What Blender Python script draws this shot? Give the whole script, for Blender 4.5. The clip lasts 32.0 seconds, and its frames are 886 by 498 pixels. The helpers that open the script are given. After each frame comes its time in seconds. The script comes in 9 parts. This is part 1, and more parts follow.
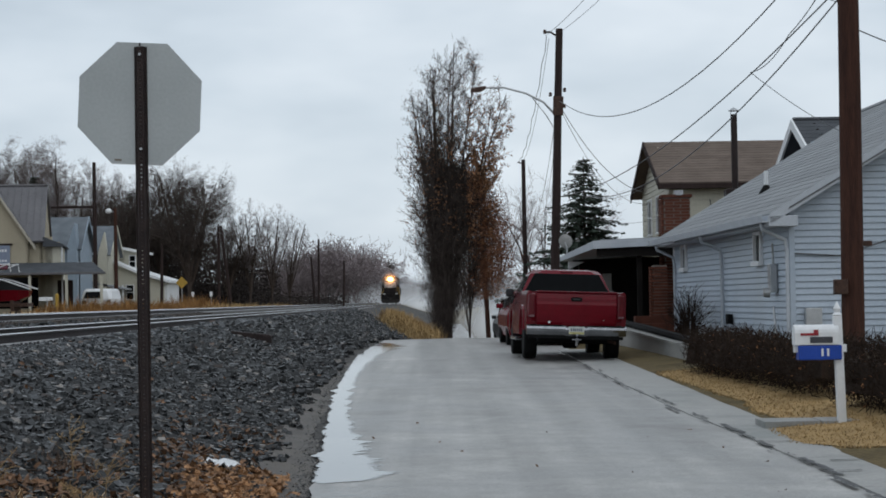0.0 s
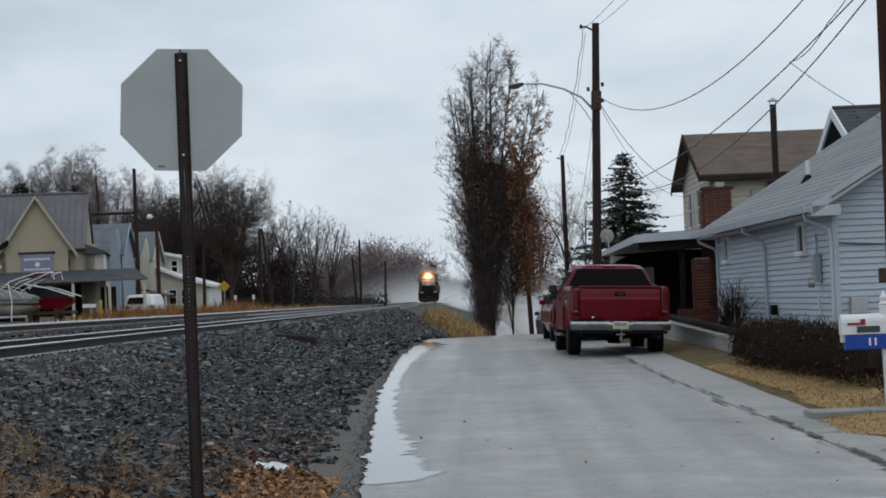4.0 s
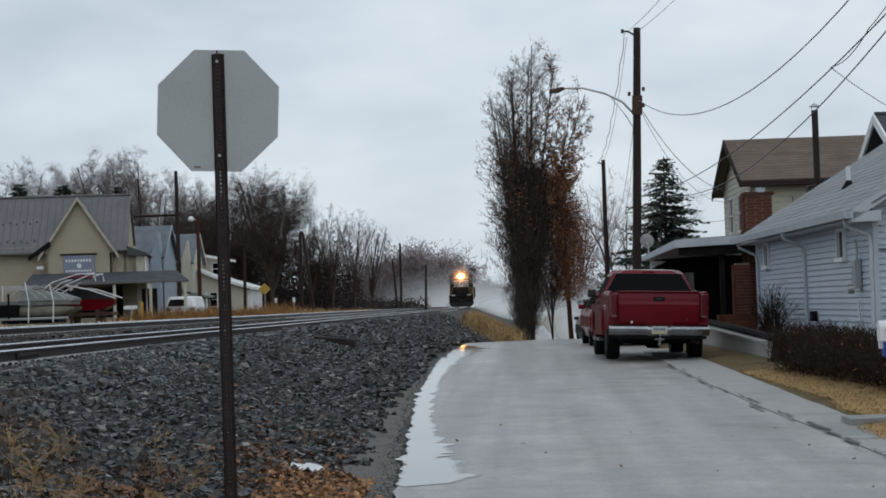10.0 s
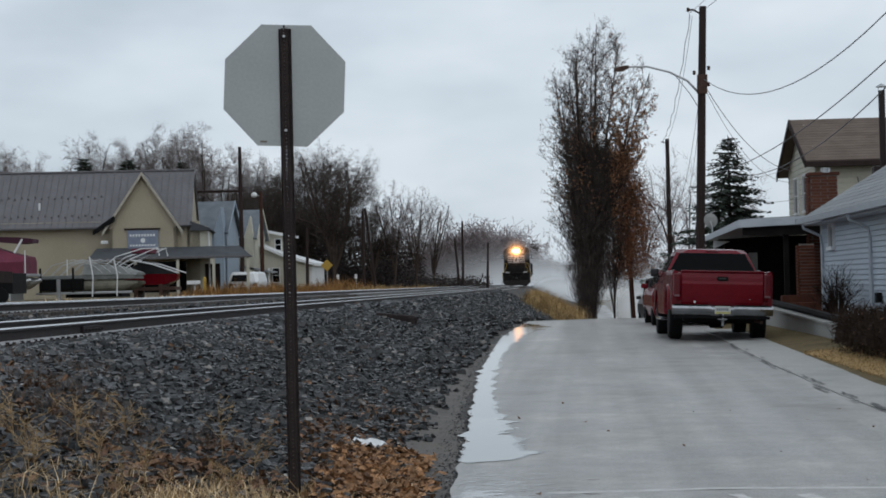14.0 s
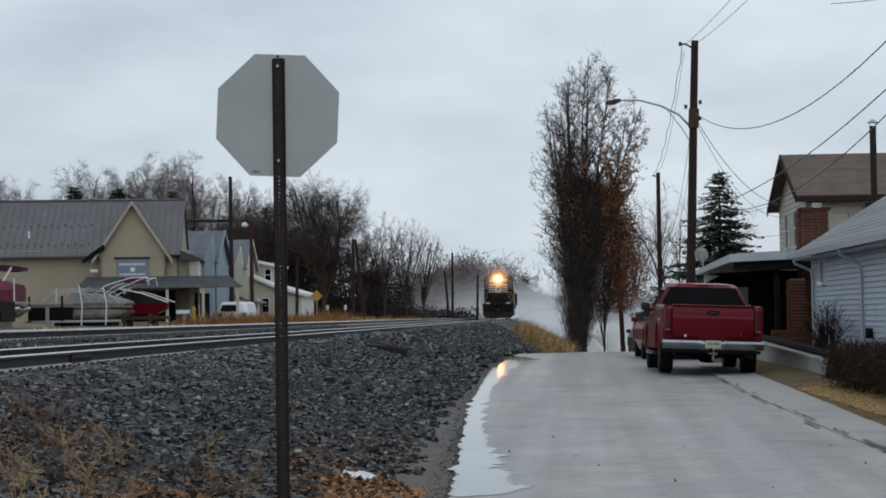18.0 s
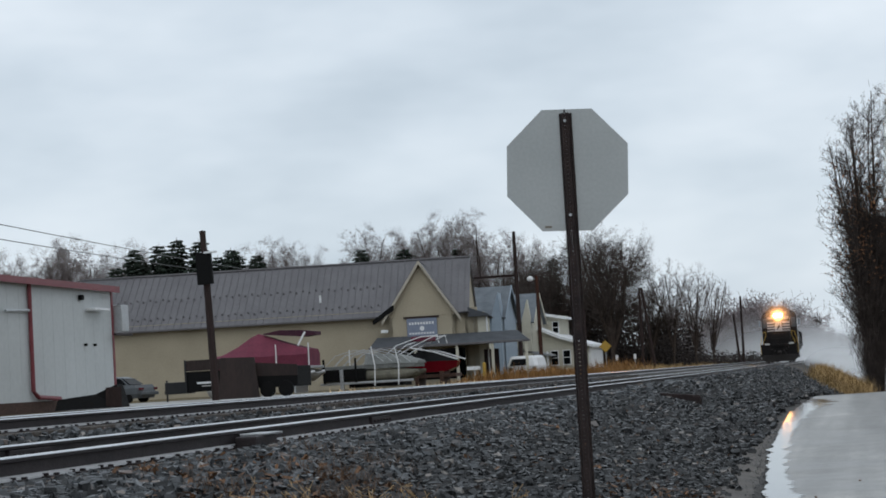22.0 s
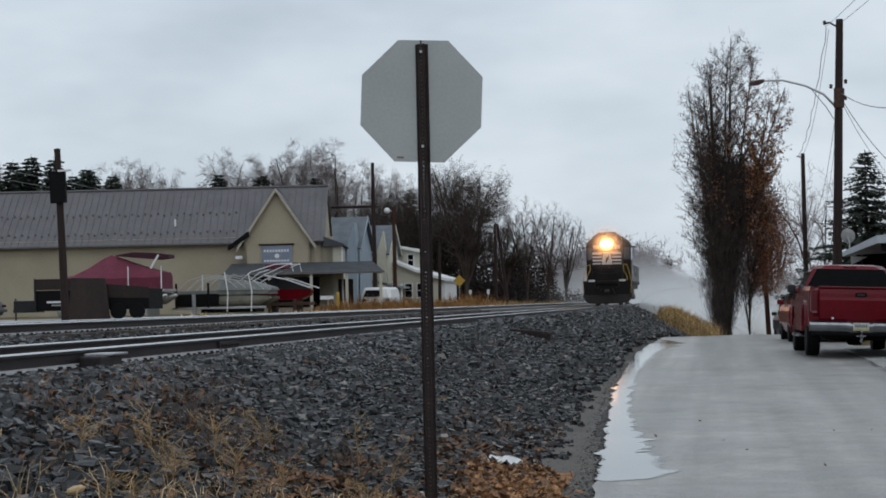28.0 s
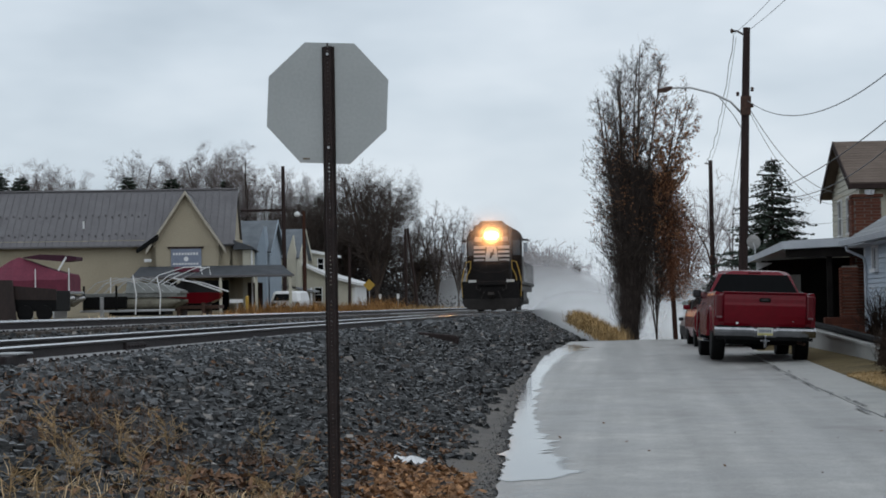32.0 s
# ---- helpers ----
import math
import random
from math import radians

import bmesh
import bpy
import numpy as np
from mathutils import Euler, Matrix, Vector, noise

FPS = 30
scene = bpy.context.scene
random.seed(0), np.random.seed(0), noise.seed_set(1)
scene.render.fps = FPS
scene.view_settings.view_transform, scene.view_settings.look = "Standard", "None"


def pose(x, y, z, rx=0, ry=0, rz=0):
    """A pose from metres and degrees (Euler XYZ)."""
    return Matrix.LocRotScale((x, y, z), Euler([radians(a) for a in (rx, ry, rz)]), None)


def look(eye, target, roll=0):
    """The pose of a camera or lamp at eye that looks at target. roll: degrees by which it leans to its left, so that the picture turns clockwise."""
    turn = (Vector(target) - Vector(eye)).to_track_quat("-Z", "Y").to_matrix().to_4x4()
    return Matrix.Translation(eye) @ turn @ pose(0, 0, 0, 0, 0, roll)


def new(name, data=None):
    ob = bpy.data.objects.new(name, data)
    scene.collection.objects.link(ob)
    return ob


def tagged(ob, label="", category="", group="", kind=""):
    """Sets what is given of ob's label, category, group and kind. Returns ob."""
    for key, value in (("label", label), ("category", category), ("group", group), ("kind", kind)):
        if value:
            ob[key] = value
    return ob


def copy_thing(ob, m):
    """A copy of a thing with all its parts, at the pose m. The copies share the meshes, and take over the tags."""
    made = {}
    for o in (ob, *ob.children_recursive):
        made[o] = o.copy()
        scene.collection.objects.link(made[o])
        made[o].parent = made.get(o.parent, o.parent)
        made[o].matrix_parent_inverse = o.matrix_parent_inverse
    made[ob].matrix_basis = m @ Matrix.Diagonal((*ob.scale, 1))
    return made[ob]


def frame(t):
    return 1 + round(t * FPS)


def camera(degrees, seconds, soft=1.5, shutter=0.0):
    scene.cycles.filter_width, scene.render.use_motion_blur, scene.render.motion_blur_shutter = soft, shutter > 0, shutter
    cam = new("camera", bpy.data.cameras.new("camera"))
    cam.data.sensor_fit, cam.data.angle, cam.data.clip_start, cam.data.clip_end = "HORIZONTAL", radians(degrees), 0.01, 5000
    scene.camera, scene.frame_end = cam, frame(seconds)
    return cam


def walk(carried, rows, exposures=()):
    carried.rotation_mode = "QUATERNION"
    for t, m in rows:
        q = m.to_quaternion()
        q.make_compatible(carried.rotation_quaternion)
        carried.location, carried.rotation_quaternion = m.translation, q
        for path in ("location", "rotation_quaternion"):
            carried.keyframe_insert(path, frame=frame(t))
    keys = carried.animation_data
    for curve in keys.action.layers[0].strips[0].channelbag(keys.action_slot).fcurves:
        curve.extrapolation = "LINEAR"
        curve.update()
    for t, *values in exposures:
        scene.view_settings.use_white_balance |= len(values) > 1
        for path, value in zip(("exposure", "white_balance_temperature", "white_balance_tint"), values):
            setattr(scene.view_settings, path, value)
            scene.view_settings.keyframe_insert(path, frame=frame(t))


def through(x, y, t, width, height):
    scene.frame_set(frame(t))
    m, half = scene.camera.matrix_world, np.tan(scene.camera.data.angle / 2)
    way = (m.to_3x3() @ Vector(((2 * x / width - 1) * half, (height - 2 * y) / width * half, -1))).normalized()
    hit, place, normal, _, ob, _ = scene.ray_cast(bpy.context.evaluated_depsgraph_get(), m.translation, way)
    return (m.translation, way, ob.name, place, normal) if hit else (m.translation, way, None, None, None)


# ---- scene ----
cam = camera(25.0, 32.0, soft=1.75)
walk(cam, [
    (0, pose(0.027, -0.043, 1.505, 91.483, 0.977, -0.362)),
    (0.5, pose(0.033, -0.075, 1.504, 91.433, 1.084, -0.176)),
    (1, pose(0.036, -0.066, 1.503, 91.359, 1.187, 0.157)),
    (1.5, pose(0.031, -0.042, 1.501, 91.055, 1.387, 0.868)),
    (2, pose(0.014, -0.056, 1.506, 91.017, 1.963, 1.097)),
    (2.5, pose(0.01, -0.055, 1.509, 91.512, 2.527, 0.927)),
    (3, pose(0.002, -0.058, 1.514, 91.644, 2.688, 0.841)),
    (3.5, pose(0, -0.031, 1.514, 91.534, 2.596, 0.852)),
    (5.5, pose(0.015, -0.023, 1.51, 91.396, 1.572, 0.766)),
    (6, pose(0.021, -0.092, 1.509, 91.433, 1.754, 1.017)),
    (6.5, pose(0.02, -0.068, 1.512, 91.538, 1.992, 1.469)),
    (7, pose(0.027, -0.077, 1.513, 91.64, 2.271, 1.745)),
    (7.5, pose(0.039, -0.053, 1.509, 91.692, 2.409, 1.81)),
    (8, pose(0.044, -0.052, 1.506, 91.789, 2.257, 1.941)),
    (8.5, pose(0.043, -0.037, 1.508, 92.184, 2.193, 1.96)),
    (9, pose(0.038, -0.034, 1.502, 92.296, 2.027, 1.871)),
    (9.5, pose(0.031, -0.017, 1.499, 91.926, 1.965, 1.89)),
    (10, pose(0.04, -0.035, 1.498, 91.622, 1.923, 2.001)),
    (10.5, pose(0.046, -0.045, 1.496, 91.601, 1.959, 2.005)),
    (11, pose(0.038, -0.048, 1.496, 91.608, 1.909, 2.179)),
    (11.5, pose(0.031, -0.049, 1.492, 91.525, 1.755, 2.504)),
    (12, pose(0.027, -0.038, 1.493, 91.347, 1.62, 2.767)),
    (12.5, pose(0.022, -0.016, 1.492, 91.037, 1.552, 2.856)),
    (13, pose(0.025, -0.026, 1.493, 90.79, 1.545, 3.064)),
    (13.5, pose(0.027, -0.036, 1.487, 90.828, 1.511, 3.341)),
    (14, pose(0.021, -0.028, 1.489, 91.038, 1.354, 3.765)),
    (14.5, pose(0.015, -0.015, 1.488, 91.099, 1.061, 4.082)),
    (16.5, pose(-0.028, 0.046, 1.491, 91.191, 0.028, 3.799)),
    (17, pose(-0.013, 0.023, 1.495, 91.429, 0.352, 3.6)),
    (17.5, pose(-0.003, 0.041, 1.495, 91.694, 0.692, 3.478)),
    (18, pose(-0.002, 0.05, 1.495, 91.939, 0.854, 3.46)),
    (18.5, pose(0.001, 0.006, 1.496, 92.247, 1.268, 4.075)),
    (19, pose(-0.032, 0.058, 1.503, 92.493, 1.51, 5.376)),
    (19.5, pose(-0.041, 0.026, 1.503, 92.669, 2.061, 6.341)),
    (20, pose(-0.069, 0.11, 1.523, 93.44, 3.311, 7.794)),
    (20.5, pose(-0.09, 0.098, 1.523, 94.039, 3.614, 10.001)),
    (21, pose(-0.103, 0.095, 1.523, 94.303, 3.702, 11.372)),
    (21.5, pose(-0.086, 0.084, 1.528, 94.371, 4.168, 11.838)),
    (22, pose(-0.072, 0.07, 1.515, 93.7, 3.35, 11.729)),
    (22.5, pose(-0.051, 0.064, 1.513, 93.04, 2.279, 10.904)),
    (23, pose(-0.009, 0.044, 1.512, 93.249, 2.152, 9.108)),
    (23.5, pose(-0.006, -0.006, 1.507, 93.494, 2.68, 8.06)),
    (24, pose(-0.018, 0.04, 1.508, 93.505, 3.002, 8.31)),
    (24.5, pose(-0.021, 0.044, 1.51, 93.08, 3.264, 8.956)),
    (25, pose(-0.012, 0.008, 1.503, 92.617, 3.723, 9.856)),
    (25.5, pose(-0.013, 0.011, 1.498, 92.19, 3.5, 10.424)),
    (27.5, pose(-0.018, 0.045, 1.494, 91.42, 1.468, 8.198)),
    (28, pose(-0.023, 0.072, 1.498, 91.565, 1.263, 7.544)),
    (28.5, pose(-0.008, 0.044, 1.495, 91.653, 1.509, 6.825)),
    (29, pose(-0, 0.041, 1.494, 91.636, 1.695, 6.214)),
    (29.5, pose(-0.003, 0.02, 1.491, 91.576, 1.646, 5.979)),
    (30, pose(-0.012, 0.04, 1.49, 91.373, 1.4, 5.797)),
    (30.5, pose(-0.023, 0.067, 1.457, 90.88, 1.061, 5.773)),
    (31, pose(-0.009, 0.021, 1.457, 90.262, 0.698, 5.806)),
    (31.5, pose(-0.004, 0.04, 1.46, 89.992, 0.255, 5.43)),
    (32, pose(0.029, -0.06, 1.47, 91.65, 0.985, 4.972)),
], [(0, -0.03), (3, -0.05), (7, -0.07), (14, -0.07), (17, -0.1), (19, -0.11), (20, -0.16), (21, -0.02), (23, 0.02), (25, 0.0), (28, -0.1), (30, -0.1), (32, -0.05)])


# ---- sky and light ----
def make_world():
    world = bpy.data.worlds.new("overcast_sky")
    scene.world = world
    world.use_nodes = True
    nt = world.node_tree
    nt.nodes.clear()
    n = nt.nodes.new
    out, bg = n("ShaderNodeOutputWorld"), n("ShaderNodeBackground")
    sky = n("ShaderNodeTexSky")
    sky.sky_type, sky.sun_disc = "NISHITA", False
    sky.sun_elevation, sky.sun_rotation = radians(32), radians(150)
    dim = n("ShaderNodeMix")
    dim.data_type, dim.blend_type = "RGBA", "MULTIPLY"
    dim.inputs[0].default_value = 1.0
    dim.inputs[7].default_value = (0.1, 0.1, 0.1, 1)
    co, mp = n("ShaderNodeTexCoord"), n("ShaderNodeMapping")
    mp.inputs["Scale"].default_value = (1.0, 1.0, 2.6)
    cloud, fine = n("ShaderNodeTexNoise"), n("ShaderNodeTexNoise")
    cloud.inputs["Scale"].default_value, cloud.inputs["Detail"].default_value = 4.5, 4.0
    fine.inputs["Scale"].default_value, fine.inputs["Detail"].default_value = 13.0, 3.0
    add = n("ShaderNodeMath")
    add.operation = "MULTIPLY_ADD"
    add.inputs[1].default_value = 0.3
    ramp = n("ShaderNodeValToRGB")
    e = ramp.color_ramp.elements
    e[0].position, e[0].color = 0.46, (0.52, 0.60, 0.68, 1)
    e[1].position, e[1].color = 0.84, (0.76, 0.83, 0.90, 1)
    mid = ramp.color_ramp.elements.new(0.62)
    mid.color = (0.62, 0.70, 0.78, 1)
    mix = n("ShaderNodeMix")
    mix.data_type = "RGBA"
    mix.inputs[0].default_value = 0.93
    li = nt.links.new
    li(co.outputs["Generated"], mp.inputs["Vector"])
    li(mp.outputs["Vector"], cloud.inputs["Vector"])
    li(mp.outputs["Vector"], fine.inputs["Vector"])
    li(fine.outputs[0], add.inputs[0])
    li(cloud.outputs[0], add.inputs[2])
    li(add.outputs[0], ramp.inputs[0])
    li(sky.outputs[0], dim.inputs[6])
    li(dim.outputs[2], mix.inputs[6])
    li(ramp.outputs[0], mix.inputs[7])
    li(mix.outputs[2], bg.inputs["Color"])
    bg.inputs["Strength"].default_value = 1.05
    li(bg.outputs[0], out.inputs["Surface"])


make_world()
sun_data = bpy.data.lights.new("sun", "SUN")
sun_data.energy, sun_data.angle, sun_data.color = 0.5, radians(90), (1.0, 0.97, 0.93)
new("sun", sun_data).matrix_basis = look((15, -15, 60), (0, 20, 0))


# ---- mesh and material helpers ----
def link(nt, a, b):
    nt.links.new(a, b)


def mat(name, c1, c2=None, scale=4.0, rough=0.7, metal=0.0, bump=0.15, fine=8.0, spread=0.0, spec=None, stretch=(1, 1, 1),
        rough2=None, emit=None, dirt=None, island=False, dist=0.02):
    """A surface with stains at one scale and grain at another. spread: how far pieces differ in brightness."""
    m = bpy.data.materials.new(name)
    m.use_nodes = True
    nt = m.node_tree
    b = nt.nodes["Principled BSDF"]
    n = nt.nodes.new
    co, mp = n("ShaderNodeTexCoord"), n("ShaderNodeMapping")
    mp.inputs["Scale"].default_value = stretch
    link(nt, co.outputs["Object"], mp.inputs["Vector"])
    big, small = n("ShaderNodeTexNoise"), n("ShaderNodeTexNoise")
    big.inputs["Scale"].default_value, big.inputs["Detail"].default_value = scale, 5.0
    small.inputs["Scale"].default_value, small.inputs["Detail"].default_value = scale * fine, 6.0
    for t in (big, small):
        link(nt, mp.outputs["Vector"], t.inputs["Vector"])
    mid = n("ShaderNodeMix")
    link(nt, big.outputs[0], mid.inputs[2])
    link(nt, small.outputs[0], mid.inputs[3])
    mid.inputs[0].default_value = 0.45
    ramp = n("ShaderNodeValToRGB")
    c2 = c2 or tuple(v * 0.72 for v in c1)
    ramp.color_ramp.elements[0].position, ramp.color_ramp.elements[0].color = 0.36, (*c2, 1)
    ramp.color_ramp.elements[1].position, ramp.color_ramp.elements[1].color = 0.64, (*c1, 1)
    link(nt, mid.outputs[0], ramp.inputs[0])
    col = ramp.outputs[0]
    if dirt:
        d, r, mx = n("ShaderNodeTexNoise"), n("ShaderNodeValToRGB"), n("ShaderNodeMix")
        d.inputs["Scale"].default_value, d.inputs["Detail"].default_value = scale * 0.35, 7.0
        link(nt, mp.outputs["Vector"], d.inputs["Vector"])
        r.color_ramp.elements[0].position, r.color_ramp.elements[1].position = 0.52, 0.72
        link(nt, d.outputs[0], r.inputs[0])
        mx.data_type = "RGBA"
        link(nt, r.outputs[0], mx.inputs[0])
        link(nt, col, mx.inputs[6])
        mx.inputs[7].default_value = (*dirt, 1)
        col = mx.outputs[2]
    if spread:
        src = n("ShaderNodeNewGeometry").outputs["Random Per Island"] if island else n("ShaderNodeObjectInfo").outputs["Random"]
        mr, hs = n("ShaderNodeMapRange"), n("ShaderNodeHueSaturation")
        mr.inputs[3].default_value, mr.inputs[4].default_value = 1 - spread, 1 + spread
        link(nt, src, mr.inputs[0])
        link(nt, mr.outputs[0], hs.inputs["Value"])
        link(nt, col, hs.inputs["Color"])
        col = hs.outputs[0]
    link(nt, col, b.inputs["Base Color"])
    if rough2 is not None:
        rr = n("ShaderNodeMapRange")
        rr.inputs[1].default_value, rr.inputs[2].default_value = 0.35, 0.65
        rr.inputs[3].default_value, rr.inputs[4].default_value = rough, rough2
        link(nt, big.outputs[0], rr.inputs[0])
        link(nt, rr.outputs[0], b.inputs["Roughness"])
    else:
        b.inputs["Roughness"].default_value = rough
    b.inputs["Metallic"].default_value = metal
    b.inputs["Specular IOR Level"].default_value = spec if spec is not None else (0.12 if rough >= 0.84 else 0.35)
    if bump:
        bp = n("ShaderNodeBump")
        bp.inputs["Strength"].default_value, bp.inputs["Distance"].default_value = bump, dist
        link(nt, small.outputs[0], bp.inputs["Height"])
        link(nt, bp.outputs[0], b.inputs["Normal"])
    if emit:
        b.inputs["Emission Color"].default_value = (*emit[:3], 1)
        b.inputs["Emission Strength"].default_value = emit[3]
    return m


def part(name, bm, material, parent=None, label="", smooth=False):
    me = bpy.data.meshes.new(name)
    if smooth:
        for f in bm.faces:
            f.smooth = True
    bm.to_mesh(me)
    bm.free()
    me.materials.append(material)
    ob = new(name, me)
    if parent:
        ob.parent = parent
    return tagged(ob, label) if label else ob


def again(src, m, parent=None):
    """One more piece on the mesh of src, at the pose m under the same parent."""
    ob = new(src.name.split(".")[0], src.data)
    ob.parent = parent or src.parent
    ob.matrix_basis = m
    if "label" in src:
        ob["label"] = src["label"]
    return ob


def thing(name, m, label, category, group="", kind=""):
    ob = new(name)
    ob.empty_display_size = 0.2
    ob.matrix_basis = m
    return tagged(ob, label, category, group, kind)


def box(x0, y0, z0, x1, y1, z1, bevel=0.0, bm=None):
    b = bmesh.new()
    bmesh.ops.create_cube(b, size=1.0)
    for v in b.verts:
        v.co = Vector((x0 + (v.co.x + 0.5) * (x1 - x0), y0 + (v.co.y + 0.5) * (y1 - y0), z0 + (v.co.z + 0.5) * (z1 - z0)))
    if bevel:
        bmesh.ops.bevel(b, geom=b.edges[:], offset=bevel, segments=2, affect="EDGES", profile=0.6)
    return into(b, bm)


def into(b, bm):
    if bm is None:
        return b
    me = bpy.data.meshes.new("tmp")
    b.to_mesh(me)
    b.free()
    bm.from_mesh(me)
    bpy.data.meshes.remove(me)
    return bm


def prism(poly, axis, a, b, bm=None, bevel=0.0):
    """A polygon drawn across an axis and pushed from a to b along it. x: (y, z); y: (x, z); z: (x, y)."""
    t = bmesh.new()
    put = {"x": lambda p, d: (d, p[0], p[1]), "y": lambda p, d: (p[0], d, p[1]), "z": lambda p, d: (p[0], p[1], d)}[axis]
    lo, hi = [t.verts.new(put(p, a)) for p in poly], [t.verts.new(put(p, b)) for p in poly]
    t.faces.new(lo)
    t.faces.new(hi)
    for i in range(len(poly)):
        j = (i + 1) % len(poly)
        t.faces.new((lo[i], lo[j], hi[j], hi[i]))
    bmesh.ops.recalc_face_normals(t, faces=t.faces[:])
    if bevel:
        bmesh.ops.bevel(t, geom=t.edges[:], offset=bevel, segments=2, affect="EDGES", profile=0.6)
    return into(t, bm)


def loft(sections, bm=None, cap=True):
    """Rings of equally many points, joined one to the next."""
    t = bmesh.new()
    rings = [[t.verts.new(p) for p in s] for s in sections]
    for r, s in zip(rings, rings[1:]):
        for i in range(len(r)):
            j = (i + 1) % len(r)
            t.faces.new((r[i], r[j], s[j], s[i]))
    if cap:
        t.faces.new(rings[0])
        t.faces.new(rings[-1])
    bmesh.ops.recalc_face_normals(t, faces=t.faces[:])
    return into(t, bm)


def tube(points, radii, sides=8, bm=None):
    """A round rod along points."""
    pts = [Vector(p) for p in points]
    if not hasattr(radii, "__len__"):
        radii = [radii] * len(pts)
    rings = []
    for i, p in enumerate(pts):
        d = (pts[min(i + 1, len(pts) - 1)] - pts[max(i - 1, 0)]).normalized()
        u = d.cross(Vector((0, 0, 1)) if abs(d.z) < 0.9 else Vector((1, 0, 0))).normalized()
        w = d.cross(u)
        rings.append([p + (u * math.cos(a) + w * math.sin(a)) * radii[i] for a in (2 * math.pi * k / sides for k in range(sides))])
    return loft(rings, bm)


def lathe(profile, centre=(0, 0, 0), axis="z", sides=20, bm=None):
    """A turned form: (radius, place along the axis)."""
    rings = []
    for r, h in profile:
        ring = []
        for k in range(sides):
            a = 2 * math.pi * k / sides
            u, w = max(r, 0.001) * math.cos(a), max(r, 0.001) * math.sin(a)
            p = {"z": (u, w, h), "y": (u, h, w), "x": (h, u, w)}[axis]
            ring.append(Vector(p) + Vector(centre))
        rings.append(ring)
    return loft(rings, bm)


def np_mesh(name, verts, faces, material, parent=None, smooth=False):
    """A mesh from arrays: n x 3 places and m x k corner numbers."""
    me = bpy.data.meshes.new(name)
    verts, faces = np.asarray(verts, np.float32), np.asarray(faces, np.int32)
    k = faces.shape[1]
    me.vertices.add(len(verts))
    me.vertices.foreach_set("co", verts.ravel())
    me.loops.add(faces.size)
    me.loops.foreach_set("vertex_index", faces.ravel())
    me.polygons.add(len(faces))
    me.polygons.foreach_set("loop_start", np.arange(0, faces.size, k, dtype=np.int32))
    me.polygons.foreach_set("use_smooth", np.full(len(faces), smooth))
    me.update(calc_edges=True)
    me.materials.append(material)
    ob = new(name, me)
    if parent:
        ob.parent = parent
    return ob



# ---- materials ----
M_GRASS = mat("winter_ground", (0.16, 0.12, 0.06), (0.07, 0.055, 0.03), 1.2, 0.95, bump=0.6, fine=14, dirt=(0.09, 0.085, 0.07))
M_GRAVEL = mat("ballast_bed", (0.06, 0.054, 0.048), (0.026, 0.024, 0.022), 9.0, 0.8, bump=0.8, fine=4)
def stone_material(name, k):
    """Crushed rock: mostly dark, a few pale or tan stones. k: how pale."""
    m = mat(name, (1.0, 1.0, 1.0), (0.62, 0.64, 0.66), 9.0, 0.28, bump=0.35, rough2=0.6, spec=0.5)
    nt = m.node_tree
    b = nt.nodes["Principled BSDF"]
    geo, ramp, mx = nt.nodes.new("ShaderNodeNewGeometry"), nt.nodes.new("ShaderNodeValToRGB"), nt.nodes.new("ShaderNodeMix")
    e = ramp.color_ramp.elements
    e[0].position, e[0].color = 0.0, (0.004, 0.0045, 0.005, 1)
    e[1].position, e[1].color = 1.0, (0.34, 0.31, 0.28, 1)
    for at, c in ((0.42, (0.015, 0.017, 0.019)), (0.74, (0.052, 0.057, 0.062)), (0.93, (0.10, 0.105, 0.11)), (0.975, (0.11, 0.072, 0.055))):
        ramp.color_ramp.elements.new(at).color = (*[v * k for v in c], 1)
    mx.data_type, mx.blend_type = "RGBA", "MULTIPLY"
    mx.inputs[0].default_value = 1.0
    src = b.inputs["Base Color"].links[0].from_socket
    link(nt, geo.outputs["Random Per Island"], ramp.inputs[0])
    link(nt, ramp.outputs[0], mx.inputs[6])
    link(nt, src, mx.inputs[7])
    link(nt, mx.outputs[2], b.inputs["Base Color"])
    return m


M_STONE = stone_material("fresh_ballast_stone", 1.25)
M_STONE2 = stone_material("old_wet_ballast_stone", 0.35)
M_RAIL = mat("rusty_rail", (0.032, 0.024, 0.025), (0.016, 0.012, 0.013), 6.0, 0.6, metal=0.3, bump=0.2)
M_RAILTOP = mat("worn_rail_head", (0.68, 0.69, 0.71), (0.55, 0.56, 0.58), 3.0, 0.16, metal=1.0, bump=0.02)
M_TIE = mat("creosoted_timber", (0.10, 0.085, 0.075), (0.05, 0.042, 0.036), 3.0, 0.8, bump=0.5, stretch=(1, 6, 6), spread=0.3)
M_IRON = mat("rusted_iron", (0.10, 0.055, 0.04), (0.04, 0.025, 0.02), 14.0, 0.75, metal=0.3, bump=0.35)
M_POST = mat("rusted_sign_post", (0.038, 0.025, 0.023), (0.017, 0.012, 0.012), 18.0, 0.6, metal=0.4, bump=0.3)
M_ALU = mat("weathered_aluminium", (0.43, 0.45, 0.45), (0.37, 0.39, 0.39), 2.5, 0.5, metal=0.35, bump=0.05, fine=20)
M_STEEL = mat("galvanised_steel", (0.5, 0.51, 0.52), (0.38, 0.39, 0.4), 8.0, 0.4, metal=0.8, bump=0.05)
M_POLE = mat("weathered_pole_wood", (0.08, 0.037, 0.026), (0.035, 0.018, 0.015), 2.0, 0.85, bump=0.7, stretch=(7, 7, 0.5))
